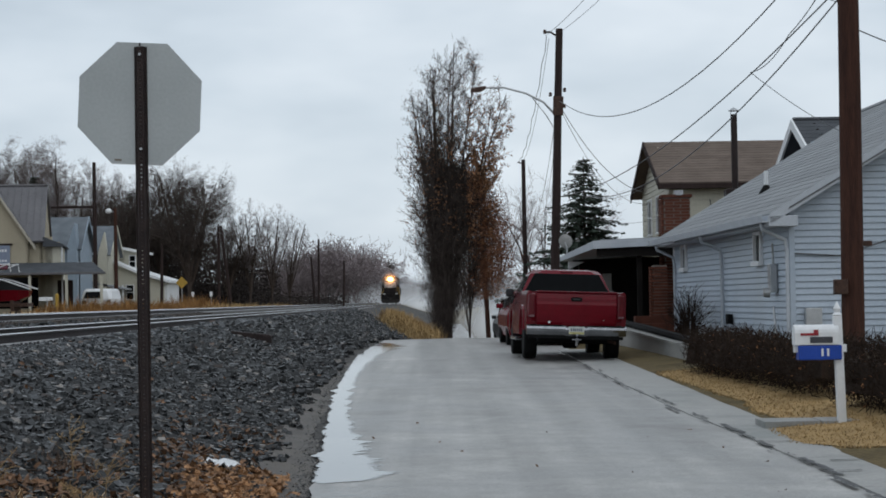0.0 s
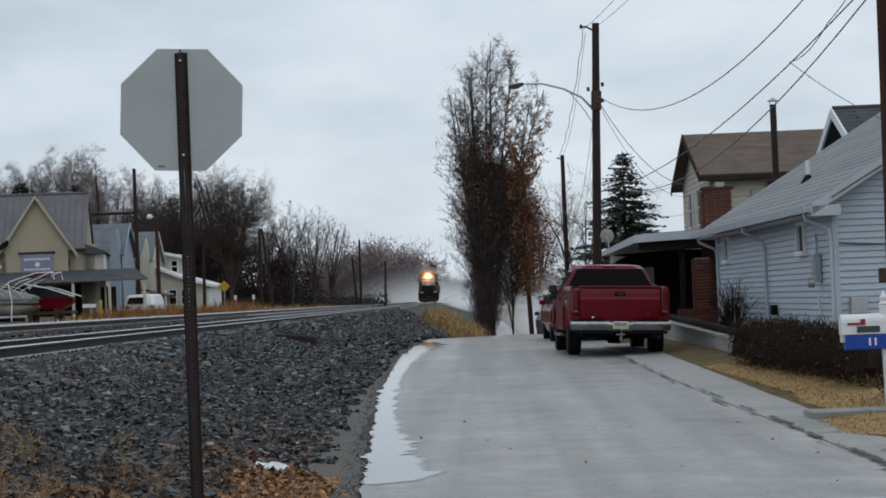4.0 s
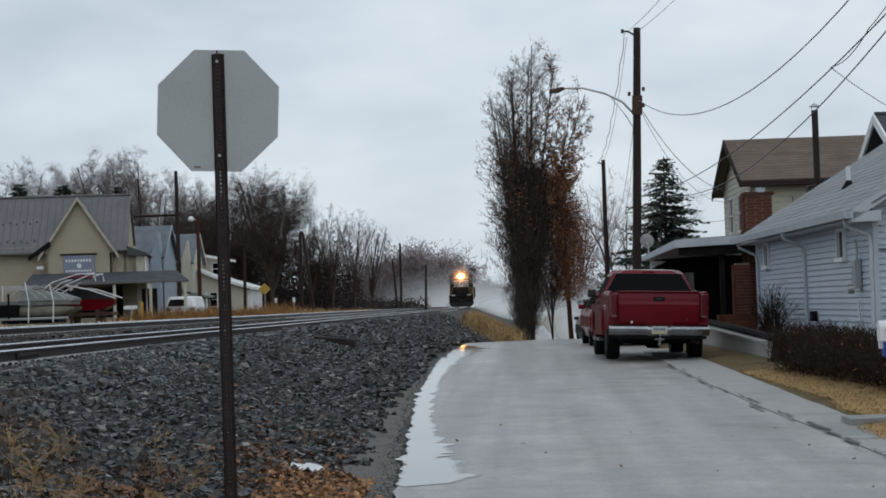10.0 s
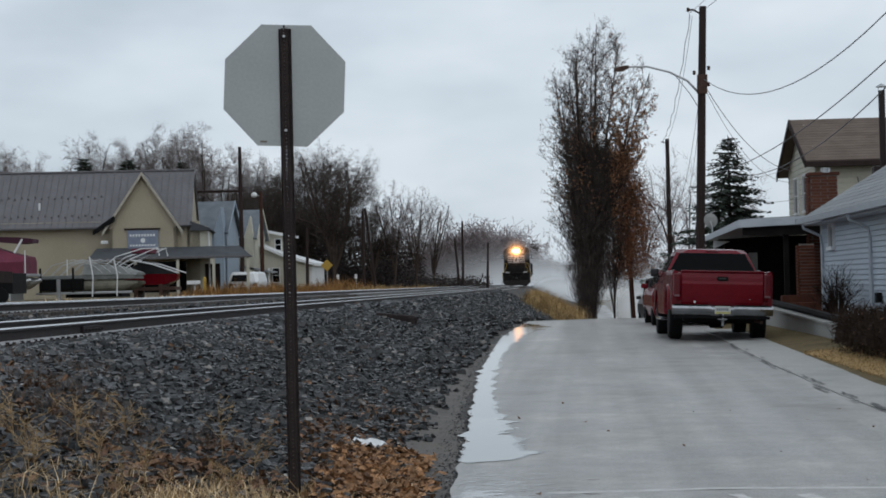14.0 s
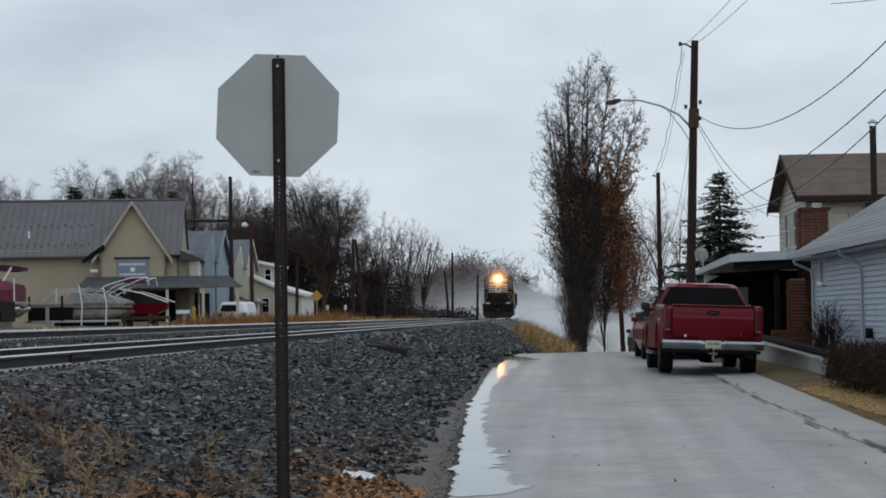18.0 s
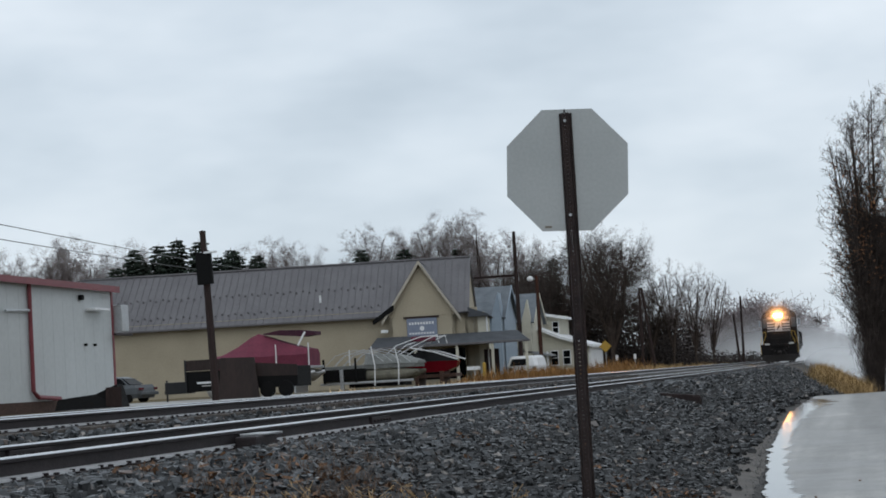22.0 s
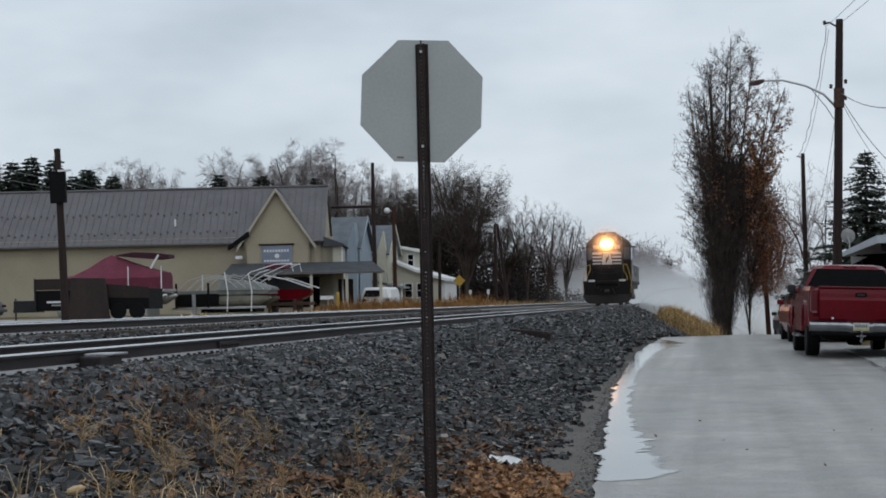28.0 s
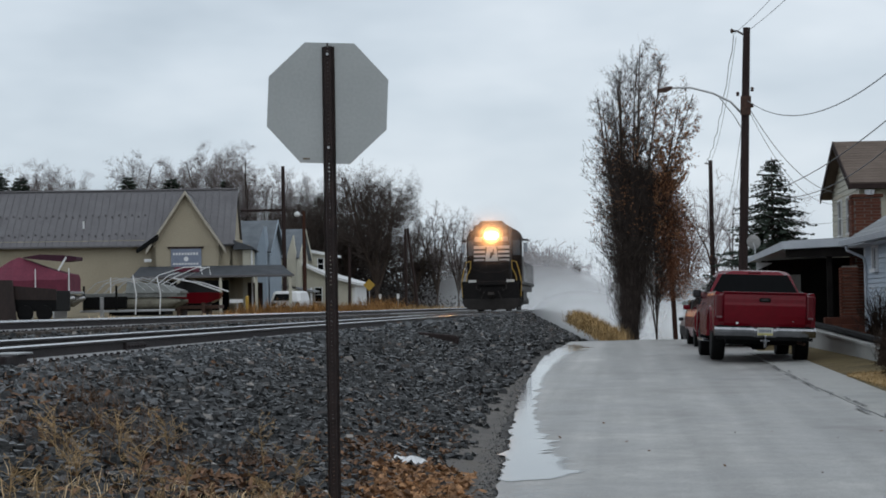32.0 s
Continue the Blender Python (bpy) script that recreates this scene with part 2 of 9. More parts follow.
M_POLE2 = mat("dark_pole_wood", (0.05, 0.034, 0.032), (0.025, 0.018, 0.017), 2.0, 0.85, bump=0.7, stretch=(7, 7, 0.5))
M_WIRE = mat("cable_jacket", (0.13, 0.135, 0.14), None, 5.0, 0.6, bump=0)
M_SIDING = mat("pale_blue_vinyl_siding", (0.44, 0.50, 0.57), (0.37, 0.43, 0.50), 0.8, 0.5, bump=0.04, fine=20, dirt=(0.39, 0.43, 0.47))
M_WHITE = mat("white_paint", (0.76, 0.77, 0.78), (0.66, 0.67, 0.68), 2.0, 0.5, bump=0.05, fine=10)
M_SHINGLE = mat("grey_shingles", (0.30, 0.31, 0.32), (0.22, 0.23, 0.24), 1.5, 0.9, bump=0.5, fine=18, spread=0.08)
M_BROWNROOF = mat("brown_shingles", (0.16, 0.125, 0.105), (0.11, 0.085, 0.07), 1.5, 0.9, bump=0.4, fine=16, spread=0.08)
M_DARKROOF = mat("charcoal_shingles", (0.085, 0.09, 0.1), (0.055, 0.06, 0.066), 1.5, 0.9, bump=0.4, fine=16)
M_TINROOF = mat("grey_metal_roof", (0.135, 0.13, 0.137), (0.10, 0.096, 0.102), 0.6, 0.5, metal=0.2, bump=0.1)
M_BRICK = mat("red_brick", (0.14, 0.055, 0.036), (0.085, 0.033, 0.023), 5.0, 0.85, bump=0.4, spread=0.25)
M_MORTAR = mat("mortar", (0.22, 0.2, 0.18), None, 12.0, 0.9, bump=0.3)
M_CREAM = mat("cream_siding", (0.52, 0.50, 0.41), (0.44, 0.42, 0.35), 1.0, 0.6, bump=0.05)
M_TAN = mat("tan_siding", (0.40, 0.35, 0.26), (0.33, 0.29, 0.215), 0.5, 0.65, bump=0.08, fine=20)
M_CONC = mat("old_concrete", (0.37, 0.365, 0.35), (0.25, 0.247, 0.237), 2.0, 0.5, bump=0.3, fine=12, dirt=(0.22, 0.23, 0.22), rough2=0.85)
M_GLASS = mat("dark_window_glass", (0.004, 0.005, 0.006), None, 1.0, 0.06, bump=0, spec=0.05)
M_BLACK = mat("black_rubber", (0.008, 0.008, 0.0085), (0.005, 0.005, 0.005), 12.0, 0.75, bump=0.2, spec=0.12)
M_BLACKPAINT = mat("black_paint", (0.022, 0.022, 0.024), (0.014, 0.014, 0.015), 3.0, 0.35, bump=0.04)
M_RED = mat("dark_red_car_paint", (0.135, 0.003, 0.010), (0.105, 0.003, 0.008), 1.0, 0.22, bump=0.0, spec=0.22)
M_CHROME = mat("dull_chrome", (0.36, 0.37, 0.39), (0.22, 0.23, 0.25), 6.0, 0.16, metal=1.0, bump=0.03)
M_TAIL = mat("red_lamp_lens", (0.10, 0.003, 0.008), None, 6.0, 0.12, bump=0)
M_BLUE = mat("blue_plastic", (0.012, 0.06, 0.36), (0.010, 0.05, 0.30), 5.0, 0.5, bump=0.05)
M_FLAG = mat("red_plastic", (0.32, 0.02, 0.03), None, 5.0, 0.5, bump=0.05)
M_STRAW = mat("dry_straw_grass", (0.44, 0.30, 0.145), (0.26, 0.175, 0.08), 3.0, 0.9, bump=0.3, spread=0.35, island=True)
M_LEAF = mat("dead_oak_leaves", (0.40, 0.195, 0.098), (0.22, 0.105, 0.052), 6.0, 0.85, bump=0.2, spread=0.45, island=True)
M_BARK = mat("grey_brown_bark", (0.085, 0.065, 0.055), (0.045, 0.035, 0.03), 3.0, 0.9, bump=0.5, stretch=(4, 4, 1))
M_TWIG = mat("pale_twigs", (0.24, 0.205, 0.20), (0.14, 0.12, 0.118), 3.0, 0.9, bump=0, spread=0.25, island=True)
# Distance haze is mixed into this twig colour.
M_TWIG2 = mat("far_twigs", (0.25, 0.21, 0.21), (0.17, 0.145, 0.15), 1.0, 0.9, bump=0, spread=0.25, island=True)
M_NEEDLE = mat("dark_conifer_needles", (0.045, 0.062, 0.045), (0.02, 0.032, 0.023), 2.0, 0.8, bump=0.2, spread=0.35, island=True)
M_HEDGE = mat("brown_bare_hedge", (0.045, 0.030, 0.022), (0.016, 0.011, 0.009), 8.0, 0.9, bump=0.3, spread=0.4, island=True)
M_YELLOW = mat("yellow_paint", (0.48, 0.30, 0.05), None, 5.0, 0.5, bump=0.05)
M_LAMP = mat("headlight_glow", (1, 0.9, 0.7), None, 1.0, 0.3, bump=0, emit=(1.0, 0.40, 0.10, 100.0))
M_MAROON = mat("maroon_canvas", (0.16, 0.03, 0.055), (0.11, 0.02, 0.04), 1.5, 0.8, bump=0.3)
M_BLUEGREY = mat("blue_grey_siding", (0.29, 0.35, 0.42), (0.24, 0.30, 0.36), 0.8, 0.6, bump=0.05)

M_SLATE = mat("slate_blue_shingles", (0.17, 0.19, 0.21), (0.12, 0.135, 0.15), 1.5, 0.9, bump=0.4, fine=16)
M_TRIM = mat("weathered_pale_trim", (0.48, 0.51, 0.55), (0.40, 0.43, 0.47), 2.0, 0.5, bump=0.05, fine=10)
M_SHEDWHITE = mat("dull_white_metal", (0.50, 0.52, 0.52), (0.44, 0.46, 0.46), 0.7, 0.45, bump=0.05)
# Matt pale grey stands in for the sky's reflection on the wet rail foot.
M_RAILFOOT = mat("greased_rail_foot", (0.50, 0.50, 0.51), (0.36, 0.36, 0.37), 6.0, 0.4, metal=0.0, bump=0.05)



# ---- ground, road and tracks ----
ROAD_Y = (-60.0, 0.0, 12.0, 21.0, 40.0, 52.0, 60.0, 70.0, 85.0, 110.0, 200.0, 500.0)
ROAD_Z = (-0.1, 0.0, 0.03, 0.08, 0.27, 0.35, 0.36, 0.1, -0.8, -1.5, -1.2, 0.4)
RAIL_Z, RAIL2_Z = 1.17, 1.35


def road_z(y):
    return float(np.interp(y, ROAD_Y, ROAD_Z))


def toe(y):
    """Where the ballast meets the road."""
    return float(np.interp(y, (-30, 10, 16, 30, 45, 60, 75, 90), (-0.9, -0.9, -1.05, -1.55, -1.75, -1.5, -0.6, 0.5)))


def ground_z(x, y):
    r = road_z(y)
    t = toe(y) - 0.45
    xs = (-400, -60, -14, -12.2, -9.0, -7.9, -4.75, t, t + 0.5, 3.1, 4.4, 6.0, 12, 400)
    right = r + 0.25 if y < 80 else r + 0.4
    zs = (1.3, 1.25, 1.12, 1.11, 1.11, 0.93, 0.95, r + 0.02, r - 0.03, r - 0.03, r + 0.05, right, right + 0.3, right + 1.0)
    z = float(np.interp(x, xs, zs))
    if -12 < x < 4:
        z += 0.02 * noise.noise((x * 0.9, y * 0.9, 0.0)) * (0.2 if x > t else 1)
    return z


def make_ground():
    xs = sorted({-3000, -800, -300, -120, -60, -40, -30, -24, -19, -16, *np.arange(-14, 6.1, 0.5).tolist(), 7, 8, 10, 13, 18, 30, 60, 150, 400, 1200, 3000})
    ys = sorted({-800, -200, -80, -40, -20, -8, *np.arange(0, 100, 1.5).tolist(), *np.arange(100, 220, 8.0).tolist(), 260, 320, 420, 600, 1000, 3000})
    v = [(x, y, ground_z(x, y)) for y in ys for x in xs]
    k = len(xs)
    f = [(j * k + i, j * k + i + 1, (j + 1) * k + i + 1, (j + 1) * k + i) for j in range(len(ys) - 1) for i in range(k - 1)]
    ob = np_mesh("ground", v, f, M_GRASS, smooth=True)
    ob.data.materials.append(M_GRAVEL)
    idx = np.zeros(len(f), np.int32)
    for j, y in enumerate(ys[:-1]):
        for i, x in enumerate(xs[:-1]):
            if -13 < x < toe(y) + 0.3 and y < 300:
                idx[j * (k - 1) + i] = 1
    ob.data.polygons.foreach_set("material_index", idx)
    tagged(ob, "winter ground of dry grass and dirt", "ground", kind="structure")


def sheet(name, left, right, ys, lift, material, label, category, cols=8, thick=0.0):
    v, f = [], []
    for y in ys:
        a, b = left(y), right(y)
        for i in range(cols + 1):
            x = a + (b - a) * i / cols
            v.append((x, y, road_z(y) + lift(x, y)))
    k = cols + 1
    for j in range(len(ys) - 1):
        for i in range(cols):
            f.append((j * k + i, j * k + i + 1, (j + 1) * k + i + 1, (j + 1) * k + i))
    return tagged(np_mesh(name, v, f, material, smooth=True), label, category, kind="structure")


make_ground()
road_rows = [-60, -30, -10, *np.arange(0, 10, 1.0).tolist(), *np.arange(10, 40, 0.25).tolist(), *np.arange(40, 120, 1.0).tolist(), 160, 220]


def road_material():
    """Old asphalt, wet: wheel tracks along the road, patches and fine aggregate."""
    m = mat("worn_wet_asphalt", (0.40, 0.392, 0.375), (0.17, 0.166, 0.16), 0.75, 0.36, spec=0.5, bump=0.55, fine=70, dirt=(0.23, 0.222, 0.21), rough2=0.58, dist=0.01)
    nt = m.node_tree
    b = nt.nodes["Principled BSDF"]
    n = nt.nodes.new
    co, mp, tr, ramp, mx = n("ShaderNodeTexCoord"), n("ShaderNodeMapping"), n("ShaderNodeTexNoise"), n("ShaderNodeValToRGB"), n("ShaderNodeMix")
    mp.inputs["Scale"].default_value = (1.1, 0.035, 1)
    tr.inputs["Scale"].default_value, tr.inputs["Detail"].default_value = 1.6, 4.0
    ramp.color_ramp.elements[0].position, ramp.color_ramp.elements[0].color = 0.38, (0.80, 0.80, 0.80, 1)
    ramp.color_ramp.elements[1].position, ramp.color_ramp.elements[1].color = 0.66, (1.18, 1.18, 1.18, 1)
    mx.data_type, mx.blend_type = "RGBA", "MULTIPLY"
    mx.inputs[0].default_value = 1.0
    src = b.inputs["Base Color"].links[0].from_socket
    link(nt, co.outputs["Object"], mp.inputs["Vector"])
    link(nt, mp.outputs["Vector"], tr.inputs["Vector"])
    link(nt, tr.outputs[0], ramp.inputs[0])
    link(nt, src, mx.inputs[6])
    link(nt, ramp.outputs[0], mx.inputs[7])
    col = mx.outputs[2]
    for scale, lo, hi in ((3.2, 0.90, 1.10), (17.0, 0.94, 1.06)):
        nz, rp, mul = n("ShaderNodeTexNoise"), n("ShaderNodeValToRGB"), n("ShaderNodeMix")
        nz.inputs["Scale"].default_value, nz.inputs["Detail"].default_value, nz.inputs["Roughness"].default_value = scale, 5.0, 0.65
        rp.color_ramp.elements[0].position, rp.color_ramp.elements[0].color = 0.38, (lo, lo, lo, 1)
        rp.color_ramp.elements[1].position, rp.color_ramp.elements[1].color = 0.62, (hi, hi, hi, 1)
        mul.data_type, mul.blend_type = "RGBA", "MULTIPLY"
        mul.inputs[0].default_value = 1.0
        link(nt, co.outputs["Object"], nz.inputs["Vector"])
        link(nt, nz.outputs[0], rp.inputs[0])
        link(nt, col, mul.inputs[6])
        link(nt, rp.outputs[0], mul.inputs[7])
        col = mul.outputs[2]
    link(nt, col, b.inputs["Base Color"])
    return m


M_ROAD = road_material()
M_CRACK = mat("tar_filled_crack", (0.05, 0.05, 0.052), (0.03, 0.03, 0.03), 6.0, 0.5, bump=0.3)
M_LINE = mat("faded_road_paint", (0.58, 0.575, 0.565), (0.36, 0.355, 0.345), 14.0, 0.6, bump=0.15)


def road_lift(x, y):
    return 0.02 - 0.012 * abs(x - 1)


sheet("road", lambda y: toe(y) + 0.12 + 0.05 * noise.noise((y * 1.3, 2.0, 0)), lambda y: 3.3, road_rows, road_lift, M_ROAD, "narrow wet grey asphalt road beside the railway", "road")


def puddle_width(y):
    w = float(np.interp(y, (15.9, 16.2, 16.7, 17.6, 18.6, 20, 22, 25, 29, 34, 40, 46, 52, 57), (0.0, 0.5, 0.64, 0.56, 0.44, 0.43, 0.30, 0.19, 0.24, 0.2, 0.3, 0.5, 0.8, 0.1)))
    return max(0.01, w * (1 + 0.32 * noise.noise((y * 0.9, 3.0, 0))))


def puddle_left(y):
    return toe(y) + 0.16 + 0.09 * noise.noise((y * 1.3, 11.0, 0)) + 0.04 * noise.noise((y * 4.7, 1.0, 0))


def water_material(name, soft0, soft1, rough, stretch, tint):
    """Rain water whose edge breaks up over the uneven asphalt; the dry parts let the road show."""
    m = mat(name, tint, None, 2.0, rough, bump=0.012, fine=6, spec=0.9)
    nt = m.node_tree
    b, out, n = nt.nodes["Principled BSDF"], nt.nodes["Material Output"], nt.nodes.new
    at, co, mp, nz, ma, mr, mix, clear = n("ShaderNodeAttribute"), n("ShaderNodeTexCoord"), n("ShaderNodeMapping"), n("ShaderNodeTexNoise"), n("ShaderNodeMath"), n("ShaderNodeMapRange"), n("ShaderNodeMixShader"), n("ShaderNodeBsdfTransparent")
    at.attribute_name = "depth"
    mp.inputs["Scale"].default_value = stretch
    nz.inputs["Scale"].default_value, nz.inputs["Detail"].default_value, nz.inputs["Roughness"].default_value = 1.0, 6.0, 0.62
    ma.operation = "MULTIPLY_ADD"
    ma.inputs[1].default_value = 1.1
    mr.interpolation_type = "SMOOTHSTEP"
    mr.inputs[1].default_value, mr.inputs[2].default_value = soft0, soft1
    link(nt, co.outputs["Object"], mp.inputs["Vector"])
    link(nt, mp.outputs["Vector"], nz.inputs["Vector"])
    link(nt, nz.outputs[0], ma.inputs[0])
    link(nt, at.outputs["Fac"], ma.inputs[2])
    link(nt, ma.outputs[0], mr.inputs[0])
    link(nt, mr.outputs[0], mix.inputs[0])
    link(nt, clear.outputs[0], mix.inputs[1])
    link(nt, b.outputs[0], mix.inputs[2])
    link(nt, mix.outputs[0], out.inputs["Surface"])
    return m


M_PUDDLE = water_material("shallow_rain_water", 0.95, 1.12, 0.06, (2.2, 5.0, 1), (0.06, 0.06, 0.06))
M_FILM = water_material("thin_rain_film", 0.86, 1.25, 0.10, (5.0, 9.0, 1), (0.16, 0.155, 0.15))


def water(name, left, width, ys, material, label, cols=8, fade=0.35, lift=0.0255):
    """A sheet of rain water, deepest near its left edge and along its middle stretch."""
    ob = sheet(name, lambda y: left(y) - 0.06, lambda y: left(y) + width(y), ys, lambda x, y: lift - 0.012 * abs(x - 1), material, label, "puddle", cols=cols)
    deep = []
    for y in ys:
        end = min(1.0, (y - ys[0]) / fade, (ys[-1] - y) / (fade * 6))
        for i in range(cols + 1):
            u = i / cols
            deep.append(min(1.0, 0.4 + u * 6, 1.25 - 1.15 * u) * (0.35 + 0.65 * max(0.0, end)))
    at = ob.data.attributes.new("depth", "FLOAT", "POINT")
    at.data.foreach_set("value", deep)


water("puddle", puddle_left, lambda y: 1.3 * puddle_width(y) + 0.05, np.arange(15.95, 57, 0.12).tolist(), M_PUDDLE, "long shallow rain puddle along the road edge", fade=0.3)
water("wet_patch", lambda y: toe(y) + 0.1, lambda y: 1.5, np.arange(11.0, 15.9, 0.12).tolist(), M_FILM, "thin film of rain water on the asphalt", fade=0.9, lift=0.0225)


def strip(name, pts, width, material, label, category, lift=0.0212):
    """A flat band along points of the road."""
    v, f = [], []
    for i, (x, y) in enumerate(pts):
        a, b = pts[max(i - 1, 0)], pts[min(i + 1, len(pts) - 1)]
        d = Vector((b[0] - a[0], b[1] - a[1])).normalized()
        w = width * (1 + 0.6 * noise.noise((x * 3, y * 3, 2.0))) / 2
        for s in (-1, 1):
            px, py = x - s * d.y * w, y + s * d.x * w
            v.append((px, py, road_z(py) + lift - 0.012 * abs(px - 1)))
        if i:
            f.append((2 * i - 2, 2 * i - 1, 2 * i + 1, 2 * i))
    return tagged(np_mesh(name, v, f, material), label, category, kind="structure")


strip("stop_line", [(x, 13.72) for x in np.arange(-0.2, 3.0, 0.1)], 0.11, M_LINE, "faded white painted line across the road", "road marking")
for x0, y0, x1, y1, w in ((0.02, 13.35, 0.2, 12.2, 0.1), (0.36, 13.35, 0.44, 12.5, 0.1), (1.05, 13.35, 1.3, 12.2, 0.11), (1.5, 13.35, 1.72, 12.3, 0.11), (0.12, 12.95, 0.42, 12.95, 0.06), (1.2, 12.95, 1.6, 12.95, 0.06)):
    strip("road_mark", [(x0 + (x1 - x0) * k / 8, y0 + (y1 - y0) * k / 8) for k in range(9)], w, M_LINE, "worn remains of white road paint", "road marking")
def kerb_line(y):
    """The right-hand edge of the asphalt."""
    return float(np.interp(y, (9, 16.5, 19.9, 24.3, 30, 36.4, 44), (3.22, 3.22, 3.18, 3.03, 2.94, 2.9, 2.95)))


def apron_edge(y):
    """Where the concrete beside the road gives way to the lawn."""
    return float(np.interp(y, (9, 17.7, 18.3, 19.2, 21, 21.8, 23.5, 25.5, 27, 30, 33, 36, 41, 44), (4.85, 4.85, 3.85, 3.5, 3.55, 3.95, 3.8, 4.0, 3.9, 3.85, 3.75, 4.0, 4.1, 4.25)))


random.seed(11)
y = 13.0
while y < 37:
    d = random.uniform(0.25, 1.3)
    w = random.uniform(0.012, 0.05) * (1.3 if y < 22 else 1.0)
    k = max(4, int(d / 0.08))
    off = random.uniform(-0.05, 0.09)
    strip("asphalt_patch", [(kerb_line(y + d * i / k) + off + 0.05 * noise.noise((i * 0.7, y, 0)), y + d * i / k) for i in range(k + 1)], w, M_CRACK, "dark broken patch in the worn asphalt edge", "patch", 0.047)
    y += d + random.uniform(0.0, 0.35)
for x, y, dx, d in ((3.3, 16.2, 0.22, 0.06), (3.12, 15.7, 0.1, 0.1), (3.45, 17.2, 0.3, 0.05), (3.2, 19.3, 0.35, 0.08)):
    strip("asphalt_patch", [(x + dx * i / 5, y + d * i / 5) for i in range(6)], 0.045, M_CRACK, "dark broken patch in the worn asphalt edge", "patch", 0.05)
for x0, y0, x1, y1 in ((0.2, 19, 0.7, 18.9), (1.6, 26.2, 2.9, 26.0), (2.0, 19.6, 3.0, 19.5)):
    strip("road_crack", [(x0 + (x1 - x0) * k / 24 + 0.05 * noise.noise((k, y0, 0)), y0 + (y1 - y0) * k / 24) for k in range(25)], 0.014, M_CRACK, "thin crack in the asphalt", "crack", 0.029)


# pavement slabs along the right-hand edge
def make_pavement():
    pave = thing("pavement", pose(0, 0, 0), "old concrete slabs between the road and the lawn", "pavement", kind="structure")
    y = 9.0
    random.seed(4)
    while y < 44:
        ln = random.choice((2.6, 3.4, 4.2))
        ys = [y + 0.004 + (ln - 0.008) * i / 6 for i in range(7)]
        rag = [0.05 * noise.noise((v * 2.1, 6.0, 0)) for v in ys]
        left = [kerb_line(v) + 0.03 + 0.5 * r for v, r in zip(ys, rag)]
        right = [apron_edge(v) + 0.12 + r for v, r in zip(ys, rag)]
        b = bmesh.new()
        for a, c, l0, l1, r0, r1 in zip(ys, ys[1:], left, left[1:], right, right[1:]):
            z0, z1 = road_z(a) + 0.008, road_z(c) + 0.008
            loft([[(l0, a, z0 - 0.1), (r0, a, z0 - 0.1), (r0, a, z0 + 0.004), (l0, a, z0)], [(l1, c, z1 - 0.1), (r1, c, z1 - 0.1), (r1, c, z1 + 0.004), (l1, c, z1)]], b)
        part("slab", b, M_CONC, pave)
        y += ln


make_pavement()
path = thing("garden_path", pose(0, 0, 0), "short concrete path from the road to the hedge", "path", kind="structure")
for k in range(2):
    x0 = 3.55 + k * 0.62
    part("slab", prism([(x0, 21.15), (x0 + 0.6, 21.2), (x0 + 0.6, 21.75), (x0, 21.8)], "z", road_z(21) - 0.06, road_z(21) + 0.085, None, 0.008), M_CONC, path)


def rail_profile(x, top):
    h = top - 0.16
    return [(x - 0.068, h), (x + 0.068, h), (x + 0.068, h + 0.012), (x + 0.012, h + 0.03), (x + 0.01, h + 0.115), (x + 0.037, h + 0.125),
            (x + 0.037, top - 0.016), (x + 0.022, top - 0.003), (x - 0.022, top - 0.003), (x - 0.037, top - 0.016), (x - 0.037, h + 0.125), (x - 0.01, h + 0.115), (x - 0.012, h + 0.03), (x - 0.068, h + 0.012)]


def make_track(x, top, name, label):
    t = thing(name, pose(0, 0, 0), label, "railway track", kind="structure")
    for s in (-1, 1):
        rail = part("rail", prism(rail_profile(x + s * 0.755, top), "y", -40, 620), M_RAIL, t, "brown rusted steel rail")
        part("rail_foot", prism([(x + s * 0.755 + 0.013, top - 0.126), (x + s * 0.755 + 0.078, top - 0.142), (x + s * 0.755 + 0.080, top - 0.158), (x + s * 0.755 + 0.0685, top - 0.158), (x + s * 0.755 + 0.013, top - 0.131)], "y", -40, 200), M_RAILFOOT, rail, "rail foot, its wet shine put into a pale colour")
        c = x + s * 0.755
        part("rail_head", prism([(c - 0.034, top - 0.013), (c + 0.034, top - 0.013), (c + 0.032, top - 0.006), (c + 0.021, top), (c - 0.021, top), (c - 0.032, top - 0.006)], "y", -40, 620), M_RAILTOP, rail, "bright worn rail head")
    return t


